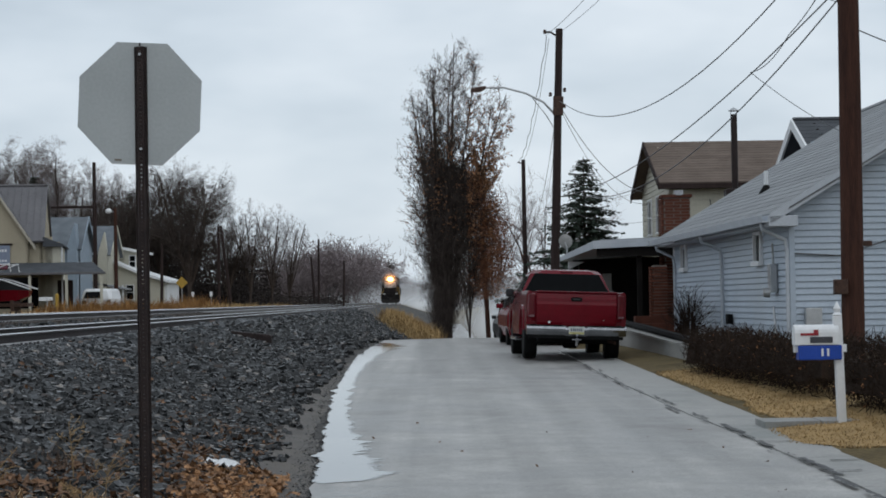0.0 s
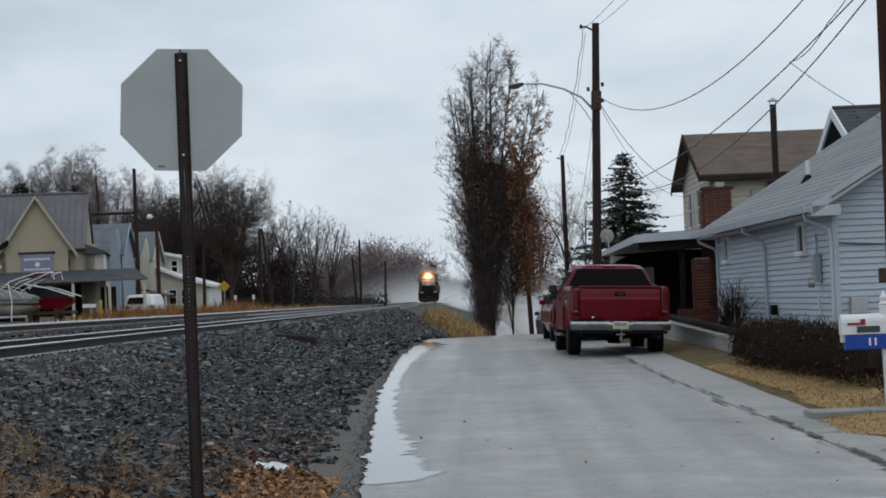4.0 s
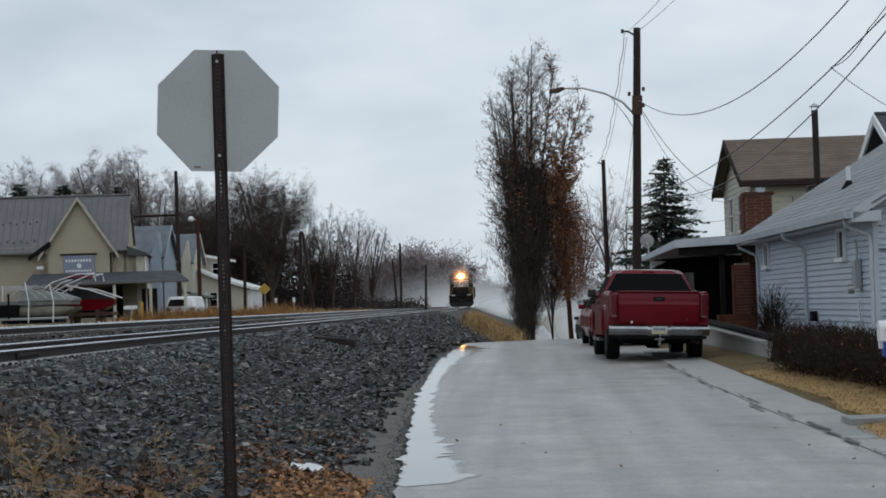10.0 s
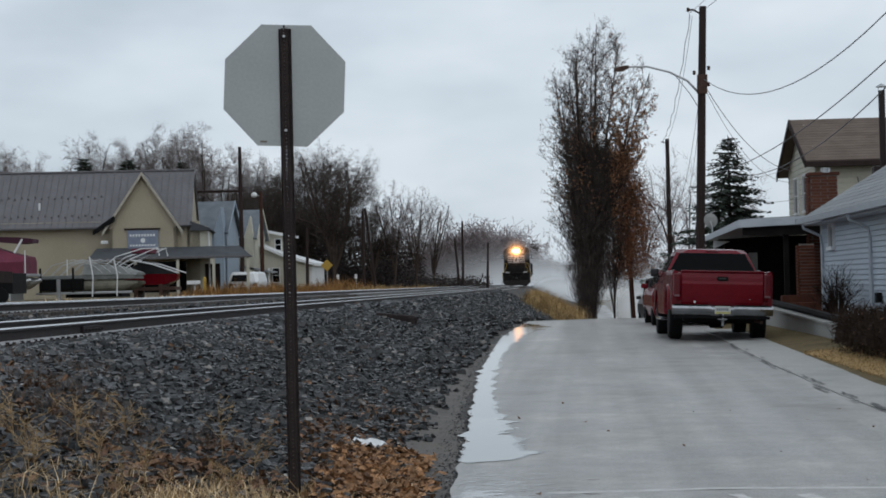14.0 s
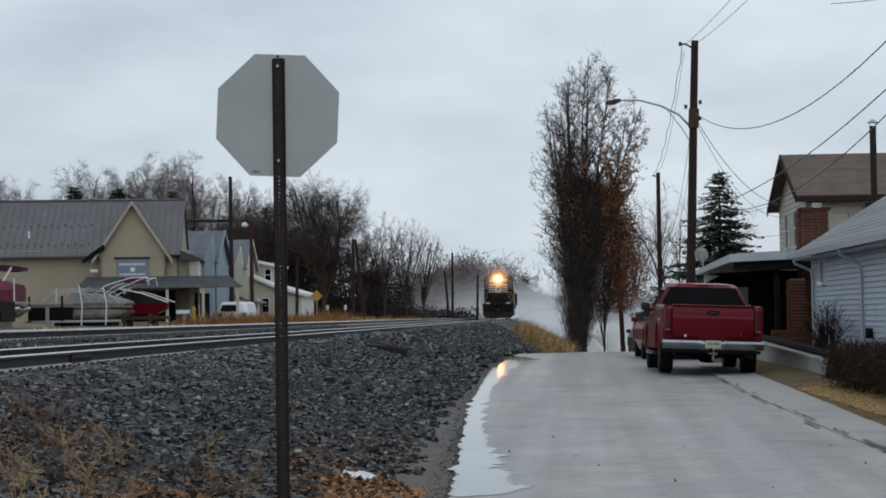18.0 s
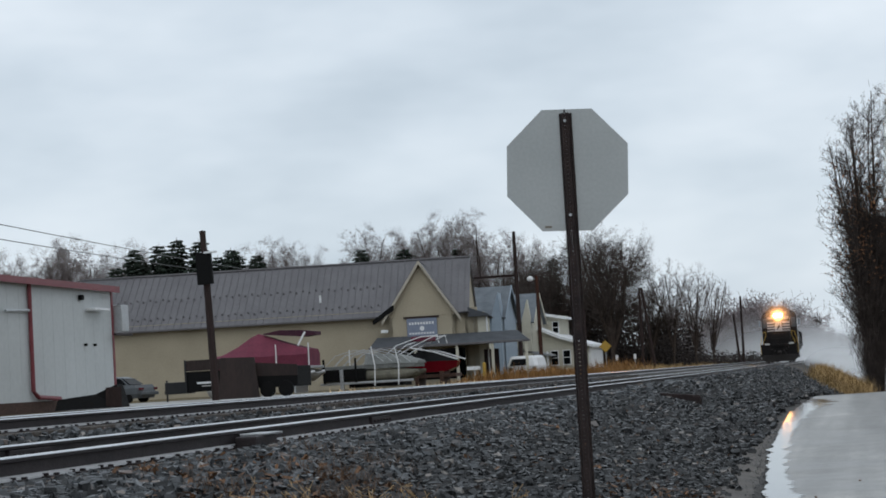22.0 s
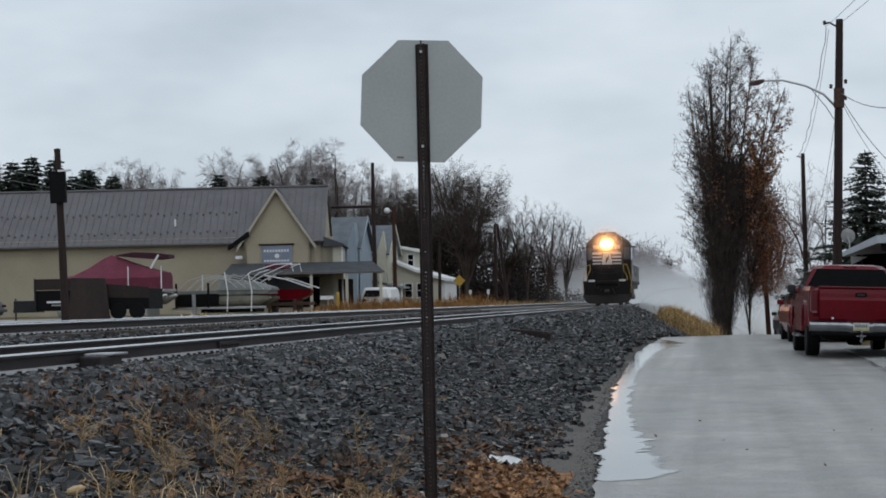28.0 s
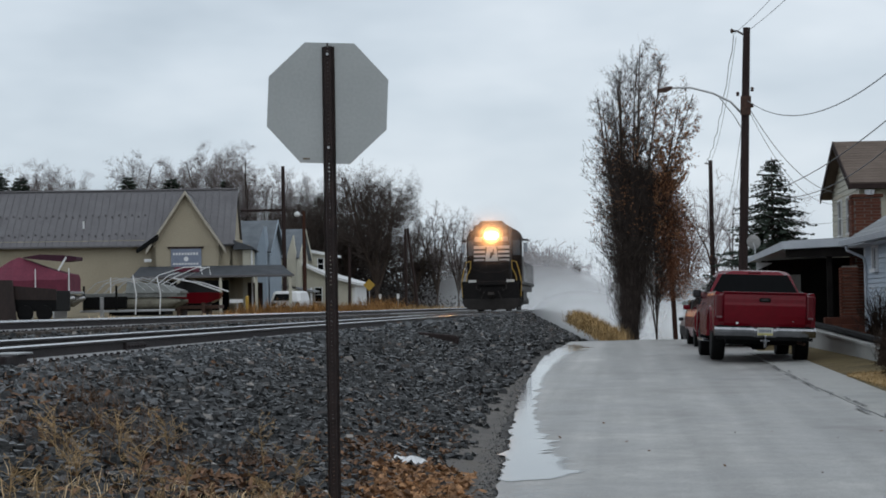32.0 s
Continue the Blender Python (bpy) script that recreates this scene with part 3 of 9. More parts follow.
def make_ties(track, x, top):
    """Sleepers with plates and spikes along the stretch near the road."""
    tie = plate = spike = None
    z = top - 0.165
    for i in range(150):
        y = 6.0 + i * 0.52
        m = pose(x + random.uniform(-0.03, 0.03), y, z, 0, 0, random.uniform(-0.8, 0.8))
        if tie is None:
            tie = part("sleeper", box(-1.3, -0.115, -0.17, 1.3, 0.115, 0.0, 0.012), M_TIE, track, "dark creosoted wooden sleeper")
            tie.matrix_basis = m
            b = bmesh.new()
            for s in (-0.755, 0.755):
                box(s - 0.17, -0.09, 0.0, s + 0.17, 0.09, 0.012, 0, b)
            plate = part("tie_plate", b, M_RAIL, track)
            plate.matrix_basis = m
            b = bmesh.new()
            for s in (-0.755, 0.755):
                for e in (-1, 1):
                    box(s + e * 0.085 - 0.018, -0.05, 0.0, s + e * 0.085 + 0.018, -0.02, 0.032, 0.004, b)
                    box(s + e * 0.13 - 0.018, 0.03, 0.0, s + e * 0.13 + 0.018, 0.06, 0.03, 0.004, b)
            spike = part("spikes", b, M_RAIL, track)
            spike.matrix_basis = m
        else:
            for o in (tie, plate, spike):
                again(o, m)


track_near = make_track(-6.3, RAIL_Z, "track_near", "railway track with wet shiny rails on ballast")
track_far = make_track(-10.35, RAIL2_Z, "track_far", "second railway track beyond the first")
random.seed(2)
make_ties(track_near, -6.3, RAIL_Z)
make_ties(track_far, -10.35, RAIL2_Z)
# joint bars and a rail lubricator on the near track
for x, y in ((-5.545, 22.6), (-7.055, 16.1)):
    j = part("joint_bar", box(x - 0.045, y - 0.45, RAIL_Z - 0.13, x + 0.045, y + 0.45, RAIL_Z - 0.045, 0.008), M_RAIL, track_near)
    for k in range(6):
        part("bolt", lathe([(0.0, 0.045), (0.016, 0.045), (0.016, 0.075), (0.0, 0.075)], (x, y - 0.37 + k * 0.148, RAIL_Z - 0.09), "x", 8), M_RAIL, j)
lube = thing("rail_lubricator", pose(-5.36, 17.2, 0.985), "steel box with a plate bolted beside the near rail", "rail equipment")
part("body", box(-0.1, -0.3, 0.0, 0.1, 0.35, 0.12, 0.02), M_RAIL, lube)
part("plate", box(-0.13, -0.05, 0.12, 0.13, 0.42, 0.14, 0.005), M_STEEL, lube, "grey steel cover plate")
part("bracket", box(-0.2, 0.0, 0.03, -0.1, 0.1, 0.09, 0.01), M_RAIL, lube)



# ---- foreground: ballast, grass, leaves, the sign ----
RNG = np.random.default_rng(7)


def ground_np(x, y):
    return np.array([ground_z(float(a), float(b)) for a, b in zip(x, y)])


def make_ballast():
    """Loose angular stones on the bank and between the sleepers."""
    xs, ys, ss = [], [], []
    for y0, y1, per, s0, s1 in ((6.8, 9.2, 700, 0.013, 0.036), (9.2, 18, 880, 0.013, 0.038), (18, 28, 640, 0.015, 0.038), (28, 45, 230, 0.024, 0.056), (45, 90, 85, 0.035, 0.075), (90, 135, 34, 0.035, 0.07)):
        n = int((y1 - y0) * 3.9 * per)
        y = RNG.uniform(y0, y1, n)
        lo = np.array([toe(v) + 0.16 * noise.noise((v * 0.9, 7.0, 0)) for v in y]) - 0.08 - 0.2 * np.clip((34 - y) / 12, 0, 1) - np.abs(RNG.normal(0, 0.16, n))
        x = lo - (lo + 5.35) * RNG.uniform(0, 1, n) ** 0.85 + RNG.normal(0, 0.06, n)
        xs.append(x), ys.append(y), ss.append(RNG.uniform(s0, s1, n))
    for y0, y1, n in ((10, 30, 10000), (30, 70, 6000)):
        xs.append(RNG.uniform(-12.2, -5.2, n)), ys.append(RNG.uniform(y0, y1, n)), ss.append(RNG.uniform(0.02, 0.042, n))
    xs.append(RNG.uniform(-3.7, -2.5, 170)), ys.append(RNG.uniform(9.2, 11.8, 170)), ss.append(RNG.uniform(0.03, 0.052, 170))
    x, y, s = np.concatenate(xs), np.concatenate(ys), np.concatenate(ss)
    keep = np.ones(len(x), bool)
    keep &= (y > 12.2 + 0.7 * np.sin(x * 2.1)) | (x < -2.45 - 0.2 * np.sin(y * 3)) | (RNG.uniform(0, 1, len(x)) < 0.12)
    for c in (-5.545, -7.055, -9.595, -11.105):
        keep &= (x - c < -0.1) | (x - c > 0.2)
    x, y, s = x[keep], y[keep], s[keep]
    n = len(x)
    z = ground_np(x, y) + s * RNG.uniform(-0.1, 1.35, n)
    cube = np.array([(a, b, c) for a in (-1, 1) for b in (-1, 1) for c in (-1, 1)], float)
    v = cube[None] * (1 + RNG.uniform(-0.45, 0.35, (n, 8, 3))) * (s[:, None] * RNG.uniform([0.7, 0.6, 0.5], [1.3, 1.1, 0.95], (n, 3)))[:, None, :]
    a, t = RNG.uniform(0, 6.28, n), RNG.normal(0, 0.6, n)
    ca, sa, ct, st = np.cos(a), np.sin(a), np.cos(t), np.sin(t)
    vx, vy, vz = v[..., 0], v[..., 1], v[..., 2]
    vy, vz = vy * ct[:, None] - vz * st[:, None], vy * st[:, None] + vz * ct[:, None]
    vx, vy = vx * ca[:, None] - vy * sa[:, None], vx * sa[:, None] + vy * ca[:, None]
    v = np.stack([vx + x[:, None], vy + y[:, None], vz + z[:, None]], -1).reshape(-1, 3)
    q = np.array([(0, 1, 3, 2), (4, 6, 7, 5), (0, 4, 5, 1), (2, 3, 7, 6), (0, 2, 6, 4), (1, 5, 7, 3)])
    # Paler stones near the rails, darker ones down the bank.
    near_rails = x < -4.15 + RNG.normal(0, 0.35, n) - 0.02 * np.clip(y - 20, 0, 30)
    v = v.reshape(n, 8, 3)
    for pick, m, label in ((near_rails, M_STONE, "grey crushed stone ballast under the tracks"), (~near_rails, M_STONE2, "darker crushed stone on the slope of the bank")):
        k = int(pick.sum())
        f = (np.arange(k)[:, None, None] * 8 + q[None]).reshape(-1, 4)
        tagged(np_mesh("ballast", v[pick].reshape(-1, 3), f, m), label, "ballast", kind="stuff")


def blades(name, centres, heights, width, lean, material, label, category):
    """Thin bent blades, two quads each."""
    n = len(centres)
    c, h = np.asarray(centres, float), np.asarray(heights, float)
    a = RNG.uniform(0, 6.28, n)
    d = np.stack([np.cos(a), np.sin(a)], 1)
    w = np.stack([-d[:, 1], d[:, 0]], 1) * (width * RNG.uniform(0.6, 1.4, n))[:, None]
    b = RNG.uniform(0.3, 1.0, n) * lean
    rows = []
    for k, (up, out, ww) in enumerate(((0, 0, 1.0), (0.55, 0.3, 0.8), (1.0, 1.0, 0.15))):
        for s in (-1, 1):
            p = np.zeros((n, 3))
            p[:, :2] = c[:, :2] + d * (h * b * out)[:, None] + s * w * ww
            p[:, 2] = c[:, 2] + h * up * np.sqrt(np.maximum(0.15, 1 - (b * out) ** 2))
            rows.append(p)
    v = np.stack(rows, 1).reshape(-1, 3)
    q = np.array([(0, 1, 3, 2), (2, 3, 5, 4)])
    f = (np.arange(n)[:, None, None] * 6 + q[None]).reshape(-1, 4)
    return tagged(np_mesh(name, v, f, material), label, category, kind="stuff")


def scatter(n, x0, x1, y0, y1, clump=0.0):
    x, y = RNG.uniform(x0, x1, n), RNG.uniform(y0, y1, n)
    if clump:
        keep = np.array([noise.noise((a * 1.7, b * 1.7, 5.0)) > RNG.uniform(-0.6, 0.6) * clump - 0.1 for a, b in zip(x, y)])
        x, y = x[keep], y[keep]
    return np.stack([x, y, ground_np(x, y) - 0.01], 1)


def flakes(name, c, size, material, label, category):
    """Curled dead leaves lying about."""
    n = len(c)
    s = RNG.uniform(0.6, 1.3, n) * size
    a, t, r = RNG.uniform(0, 6.28, n), RNG.normal(0, 0.5, n), RNG.normal(0, 0.5, n)
    base = np.array([(-1, -0.55, 0.12), (1, -0.4, 0.2), (1.2, 0.0, 0.0), (1, 0.45, 0.22), (-1, 0.5, 0.1), (-1.1, 0, -0.05)])
    v = base[None] * (1 + RNG.uniform(-0.3, 0.3, (n, 6, 3))) * s[:, None, None]
    x, y, z = v[..., 0], v[..., 1], v[..., 2]
    y, z = y * np.cos(t)[:, None] - z * np.sin(t)[:, None], y * np.sin(t)[:, None] + z * np.cos(t)[:, None]
    x, z = x * np.cos(r)[:, None] - z * np.sin(r)[:, None], x * np.sin(r)[:, None] + z * np.cos(r)[:, None]
    x, y = x * np.cos(a)[:, None] - y * np.sin(a)[:, None], x * np.sin(a)[:, None] + y * np.cos(a)[:, None]
    v = np.stack([x + c[:, :1], y + c[:, 1:2], z + c[:, 2:3] + s[:, None] * 0.35], -1).reshape(-1, 3)
    q = np.array([(0, 1, 2, 5), (5, 2, 3, 4)])
    f = (np.arange(n)[:, None, None] * 6 + q[None]).reshape(-1, 4)
    return tagged(np_mesh(name, v, f, material), label, category, kind="stuff")


make_ballast()
M_DIRT = mat("gritty_wet_dirt", (0.115, 0.102, 0.09), (0.06, 0.053, 0.047), 3.0, 0.7, bump=0.6, fine=16, dirt=(0.10, 0.085, 0.07))
ys = [*np.arange(8, 42, 0.5).tolist()]
tagged(np_mesh("road_shoulder", [(x, y, ground_z(x, y) + 0.03 - 0.03 * i / 6) for y in ys for i, x in enumerate(np.linspace(toe(y) - 0.62 + 0.1 * noise.noise((y, 3.0, 0)), toe(y) + 0.3, 7).tolist())],
               [(7 * j + i, 7 * j + i + 1, 7 * j + i + 8, 7 * j + i + 7) for j in range(len(ys) - 1) for i in range(6)], M_DIRT, smooth=True), "strip of wet gritty dirt between the bank and the road", "shoulder", kind="structure")
n = 9000
gy = 9.5 + 30 * RNG.random(n) ** 1.6
gx = np.array([toe(v) for v in gy]) + 0.14 - np.abs(RNG.normal(0, 0.16, n))
grit = np.stack([gx, gy, ground_np(gx, gy) + 0.004], 1)
flakes("grit", grit, 0.011, M_STONE, "loose grit and small stones along the road edge", "gravel")
M_STRAW2 = mat("pale_dead_grass", (0.74, 0.56, 0.34), (0.34, 0.23, 0.125), 3.0, 0.9, bump=0.2, spread=0.55, island=True)
M_LEAF2 = mat("wet_fallen_leaves", (0.23, 0.12, 0.06), (0.055, 0.031, 0.02), 9.0, 0.6, bump=0.3, spread=0.5, island=True)
# dead grass at the foot of the bank
g = np.concatenate([scatter(7600, -2.3, -0.92, 8.8, 12.9), scatter(3800, -1.75, -0.80, 9.5, 13.3), scatter(700, -3.2, -1.5, 7.0, 8.8), scatter(750, -3.0, -2.0, 8.8, 11.9, 1.0), scatter(260, -4.2, -2.7, 8.8, 11.7, 1.0), scatter(1300, -3.6, -1.3, 11.6, 12.9, 1.0), scatter(1500, -2.0, -1.15, 12.2, 14.6, 0.9)])
g[:, 2] += 0.02
tall_blade = np.clip((12.8 - g[:, 1]) / 2.4, 0.25, 1.0) * np.array([0.65 + 0.7 * noise.noise((a * 2.3, b * 2.3, 1.0)) for a, b in g[:, :2]])
blades("dead_grass", g, RNG.uniform(0.07, 0.42, len(g)) * np.clip(tall_blade, 0.2, 1.2), 0.003, 1.25, M_STRAW2, "dry straw-coloured grass at the foot of the bank", "grass")
lv = np.concatenate([scatter(900, -2.05, -1.4, 12.6, 15.8, 0.6), scatter(300, -2.6, -1.9, 12.0, 14.2, 0.7), scatter(450, -2.3, -1.5, 14.6, 17.5, 1.0), scatter(250, -3.2, -1.6, 11.5, 13.5, 1.0), scatter(420, -5.2, -3.5, 12.6, 15.6, 0.9), scatter(450, -4.4, -1.3, 10.2, 12.6, 0.9), scatter(420, -2.7, -1.9, 10.2, 12.6, 0.7), scatter(500, -2.6, -1.5, 15, 21, 1.0), scatter(350, -4.4, -1.7, 18, 34, 1.0), scatter(40, -1.2, 3.0, 13, 24)])
lv[:, 2] += 0.02 + 0.04 * (lv[:, 0] < -1.35)
M_LEAF3 = mat("dry_tan_leaves", (0.42, 0.23, 0.11), (0.15, 0.075, 0.036), 9.0, 0.7, bump=0.3, spread=0.5, island=True)
drift = np.concatenate([scatter(1700, -1.75, -0.98, 12.4, 15.2, 0.7), scatter(900, -1.9, -1.15, 14.6, 16.6, 0.8)])
drift[:, 2] += 0.03 + 0.03 * (drift[:, 0] < -1.35)
flakes("leaf_drift", drift, 0.034, M_LEAF3, "drift of dry tan leaves by the sign post", "leaves")
flakes("fallen_leaves", lv, 0.03, M_LEAF2, "brown fallen leaves on the ballast and verge", "leaves")


M_TANGLE = mat("brown_dead_tangle", (0.17, 0.105, 0.065), (0.075, 0.045, 0.03), 5.0, 0.9, bump=0, spread=0.45, island=True)
g = []
for x, y, r, k in ((-3.95, 14.9, 0.4, 1500), (-3.55, 13.6, 0.3, 1100), (-3.2, 13.3, 0.25, 800), (-2.5, 13.7, 0.22, 600), (-4.35, 16.6, 0.45, 1200), (-3.5, 12.2, 0.35, 1100), (-2.9, 12.4, 0.25, 600), (-4.2, 12.8, 0.35, 900)):
    k = int(k * 0.2)
    p = np.stack([RNG.normal(x, r * 0.7, k), RNG.normal(y, r * 0.6, k)], 1)
    g.append(np.column_stack([p, ground_np(p[:, 0], p[:, 1])]))
g = np.concatenate(g)
blades("dead_tangle", g, RNG.uniform(0.06, 0.3, len(g)), 0.0022, 1.6, M_TANGLE, "tangled brown dead weeds on the lower bank", "weeds")
M_WEED = mat("dead_weed_stalk", (0.46, 0.32, 0.17), (0.22, 0.145, 0.075), 9.0, 0.9, bump=0.1, spread=0.3)


def make_weed(x, y, h, seed):
    """A dead stalk with thin side twigs."""
    random.seed(seed)
    z = ground_z(x, y)
    w = thing("dead_weed", pose(x, y, z), "dead brown weed stalk with thin dry twigs", "weed", "dead weeds on the bank")
    lean = random.uniform(-0.12, 0.12)
    part("stalk", tube([(0, 0, -0.05), (lean * h * 0.4, 0, h * 0.5), (lean * h, random.uniform(-0.03, 0.03), h)], [0.0045, 0.003, 0.0015], 5), M_WEED, w)
    b = bmesh.new()
    for k in range(random.randint(12, 22)):
        t = random.uniform(0.35, 1.0)
        a, ln = random.uniform(0, 6.28), random.uniform(0.06, 0.16)
        p = Vector((lean * h * t, 0, h * t))
        q = p + Vector((math.cos(a) * ln, math.sin(a) * ln, ln * random.uniform(0.3, 1.0)))
        tube([p, (p + q) / 2 + Vector((0, 0, 0.01)), q], [0.002, 0.0016, 0.001], 4, b)
        for e in range(3):
            s = q + Vector((random.uniform(-0.035, 0.035), random.uniform(-0.03, 0.03), random.uniform(-0.02, 0.04)))
            tube([q, s], [0.001, 0.0026], 4, b)
    part("seed_spray", b, M_WEED, w)


for i, (x, y, h) in enumerate(((-2.57, 9.35, 0.52), (-2.76, 9.35, 0.27), (-2.36, 13.3, 0.42), (-2.08, 12.8, 0.26), (-2.45, 9.1, 0.24), (-2.95, 9.5, 0.22), (-2.28, 9.9, 0.26), (-2.9, 10.6, 0.3), (-3.3, 11.6, 0.3), (-3.1, 12.3, 0.28), (-3.62, 11.2, 0.24), (-2.72, 11.2, 0.26), (-2.0, 11.5, 0.24), (-1.6, 11.6, 0.22), (-2.95, 13.0, 0.26), (-2.45, 11.2, 0.25))):
    make_weed(x, y, h, 100 + i)
for x, y, a in ((-2.64, 9.3, 70), (-3.34, 9.6, 75)):
    fx = thing("foxtail_grass", pose(x, y, ground_z(x, y), 0, a, 0), "cream fluffy foxtail seed head on a stalk", "weed", "dead weeds on the bank")
    part("stalk", tube([(0, 0, -0.03), (0, 0, 0.1), (0.01, 0, 0.2)], 0.003, 5), M_STRAW2, fx)
    part("seed_head", lathe([(0.0, 0.17), (0.016, 0.18), (0.024, 0.21), (0.02, 0.25), (0.0, 0.275)], (0.01, 0, 0), "z", 9), M_STRAW2, fx, "fluffy cream seed head")

litter = thing("plastic_litter", pose(-1.72, 16.3, ground_z(-1.72, 16.3) + 0.05, 0, 8, -35), "crumpled white plastic wrapper lying on the bank", "litter")
b = bmesh.new()
bmesh.ops.create_grid(b, x_segments=8, y_segments=4, size=0.5)
for v in b.verts:
    v.co = Vector((v.co.x * 0.32, v.co.y * 0.16, 0.035 + 0.08 * noise.noise(v.co * 5)))
bmesh.ops.solidify(b, geom=b.faces[:], thickness=0.004)
part("wrapper", b, M_WHITE, litter)
scrap = thing("scrap_rail", pose(-3.75, 41.7, ground_z(-3.75, 41.7), 0, 6, -8), "short rusted offcut of rail lying on the ballast", "scrap metal")
part("web", box(-0.42, -0.05, 0.0, 0.42, 0.05, 0.2, 0.02), M_POST, scrap)
part("foot", box(-0.46, -0.09, -0.02, 0.40, 0.09, 0.03, 0.01), M_POST, scrap)
part("head", box(0.25, -0.06, -0.16, 0.46, 0.08, 0.18, 0.03), M_POST, scrap)


def make_stop_sign():
    """The back of an eight-sided road sign on a channel post with punched holes."""
    s = thing("stop_sign", pose(-1.755, 12.4, 0.02), "back of an eight-sided aluminium road sign on a rusted post", "road sign")
    b = bmesh.new()
    h, y0 = 3.1, -0.035
    for e in (-1, 1):
        prism([(e * 0.005, y0), (e * 0.02, y0), (e * 0.02, y0 + 0.005), (e * 0.005, y0 + 0.005)], "z", -0.4, h, b)
        prism([(e * 0.02, y0), (e * 0.028, y0 + 0.03), (e * 0.023, y0 + 0.03), (e * 0.016, y0 + 0.005)], "z", -0.4, h, b)
        prism([(e * 0.023, y0 + 0.03), (e * 0.04, y0 + 0.03), (e * 0.04, y0 + 0.035), (e * 0.023, y0 + 0.035)], "z", -0.4, h, b)
    z = 0.0
    while z < h:
        box(-0.005, y0, z, 0.005, y0 + 0.005, z + 0.0225, 0, b)
        z += 0.0254
    post = part("post", b, M_POST, s, "dark rusted channel post with punched holes")
    r = 0.381 / math.cos(math.pi / 8)
    poly = [(r * math.cos(math.pi / 8 + k * math.pi / 4), r * math.sin(math.pi / 8 + k * math.pi / 4)) for k in range(8)]
    panel = part("panel", prism(poly, "y", 0.0, 0.003), M_ALU, s, "bare grey aluminium sign back")
    panel.matrix_basis = pose(-0.01, 0.002, 2.745, 0, 3.0, 0)
    for z in (3.05, 2.46):
        part("bolt", lathe([(0.0, -0.012), (0.009, -0.012), (0.009, 0.0), (0.0, 0.0)], (0, y0, z), "y", 8), M_STEEL, s, "galvanised bolt head")
    st = part("sticker", box(-0.022, -0.0025, -0.006, 0.022, -0.0005, 0.006), mat("tan_sticker", (0.2, 0.17, 0.13), None, 20, 0.6, bump=0), panel, "small faded sticker")
    st.matrix_basis = pose(-0.12, 0, -0.355)


make_stop_sign()



# ---- vehicles on the road ----
def make_wheel(parent, x, y, r, w, rim_mat, side):
    """A tyre with a rim, turned about the axle."""
    tyre = part("wheel", lathe([(r * 0.62, -w / 2), (r * 0.9, -w / 2), (r * 0.985, -w * 0.4), (r, -w * 0.2), (r, w * 0.2), (r * 0.985, w * 0.4), (r * 0.9, w / 2), (r * 0.62, w / 2)], (0, 0, 0), "x", 28), M_BLACK, parent, "black tyre")
    tyre.matrix_basis = pose(x, y, r)
    part("rim", lathe([(0.0, side * w * 0.28), (r * 0.2, side * w * 0.34), (r * 0.3, side * w * 0.2), (r * 0.55, side * w * 0.28), (r * 0.64, side * w * 0.46), (r * 0.62, -side * w * 0.4), (0.0, -side * w * 0.3)], (0, 0, 0), "x", 20), rim_mat, tyre, "grey steel rim")
    return tyre


def rect_ring(hx0, hx1, y0, y1, z, c=0.08):
    return [(hx0 + c, y0, z), (hx1 - c, y0, z), (hx1, y0 + c, z), (hx1, y1 - c, z), (hx1 - c, y1, z), (hx0 + c, y1, z), (hx0, y1 - c, z), (hx0, y0 + c, z)]


def arch(side_x0, side_x1, y0, y1, z0, z1, cy, r, bm):
    """A body side with a wheel arch cut from its lower edge."""
    pts = [(y0, z0), (cy - r, z0)]
    for k in range(1, 10):
        a = math.pi - math.pi * k / 10
        pts.append((cy + r * math.cos(a), z0 + r * math.sin(a) * 0.95))
    pts += [(cy + r, z0), (y1, z0), (y1, z1), (y0, z1)]
    return prism(pts, "x", side_x0, side_x1, bm)


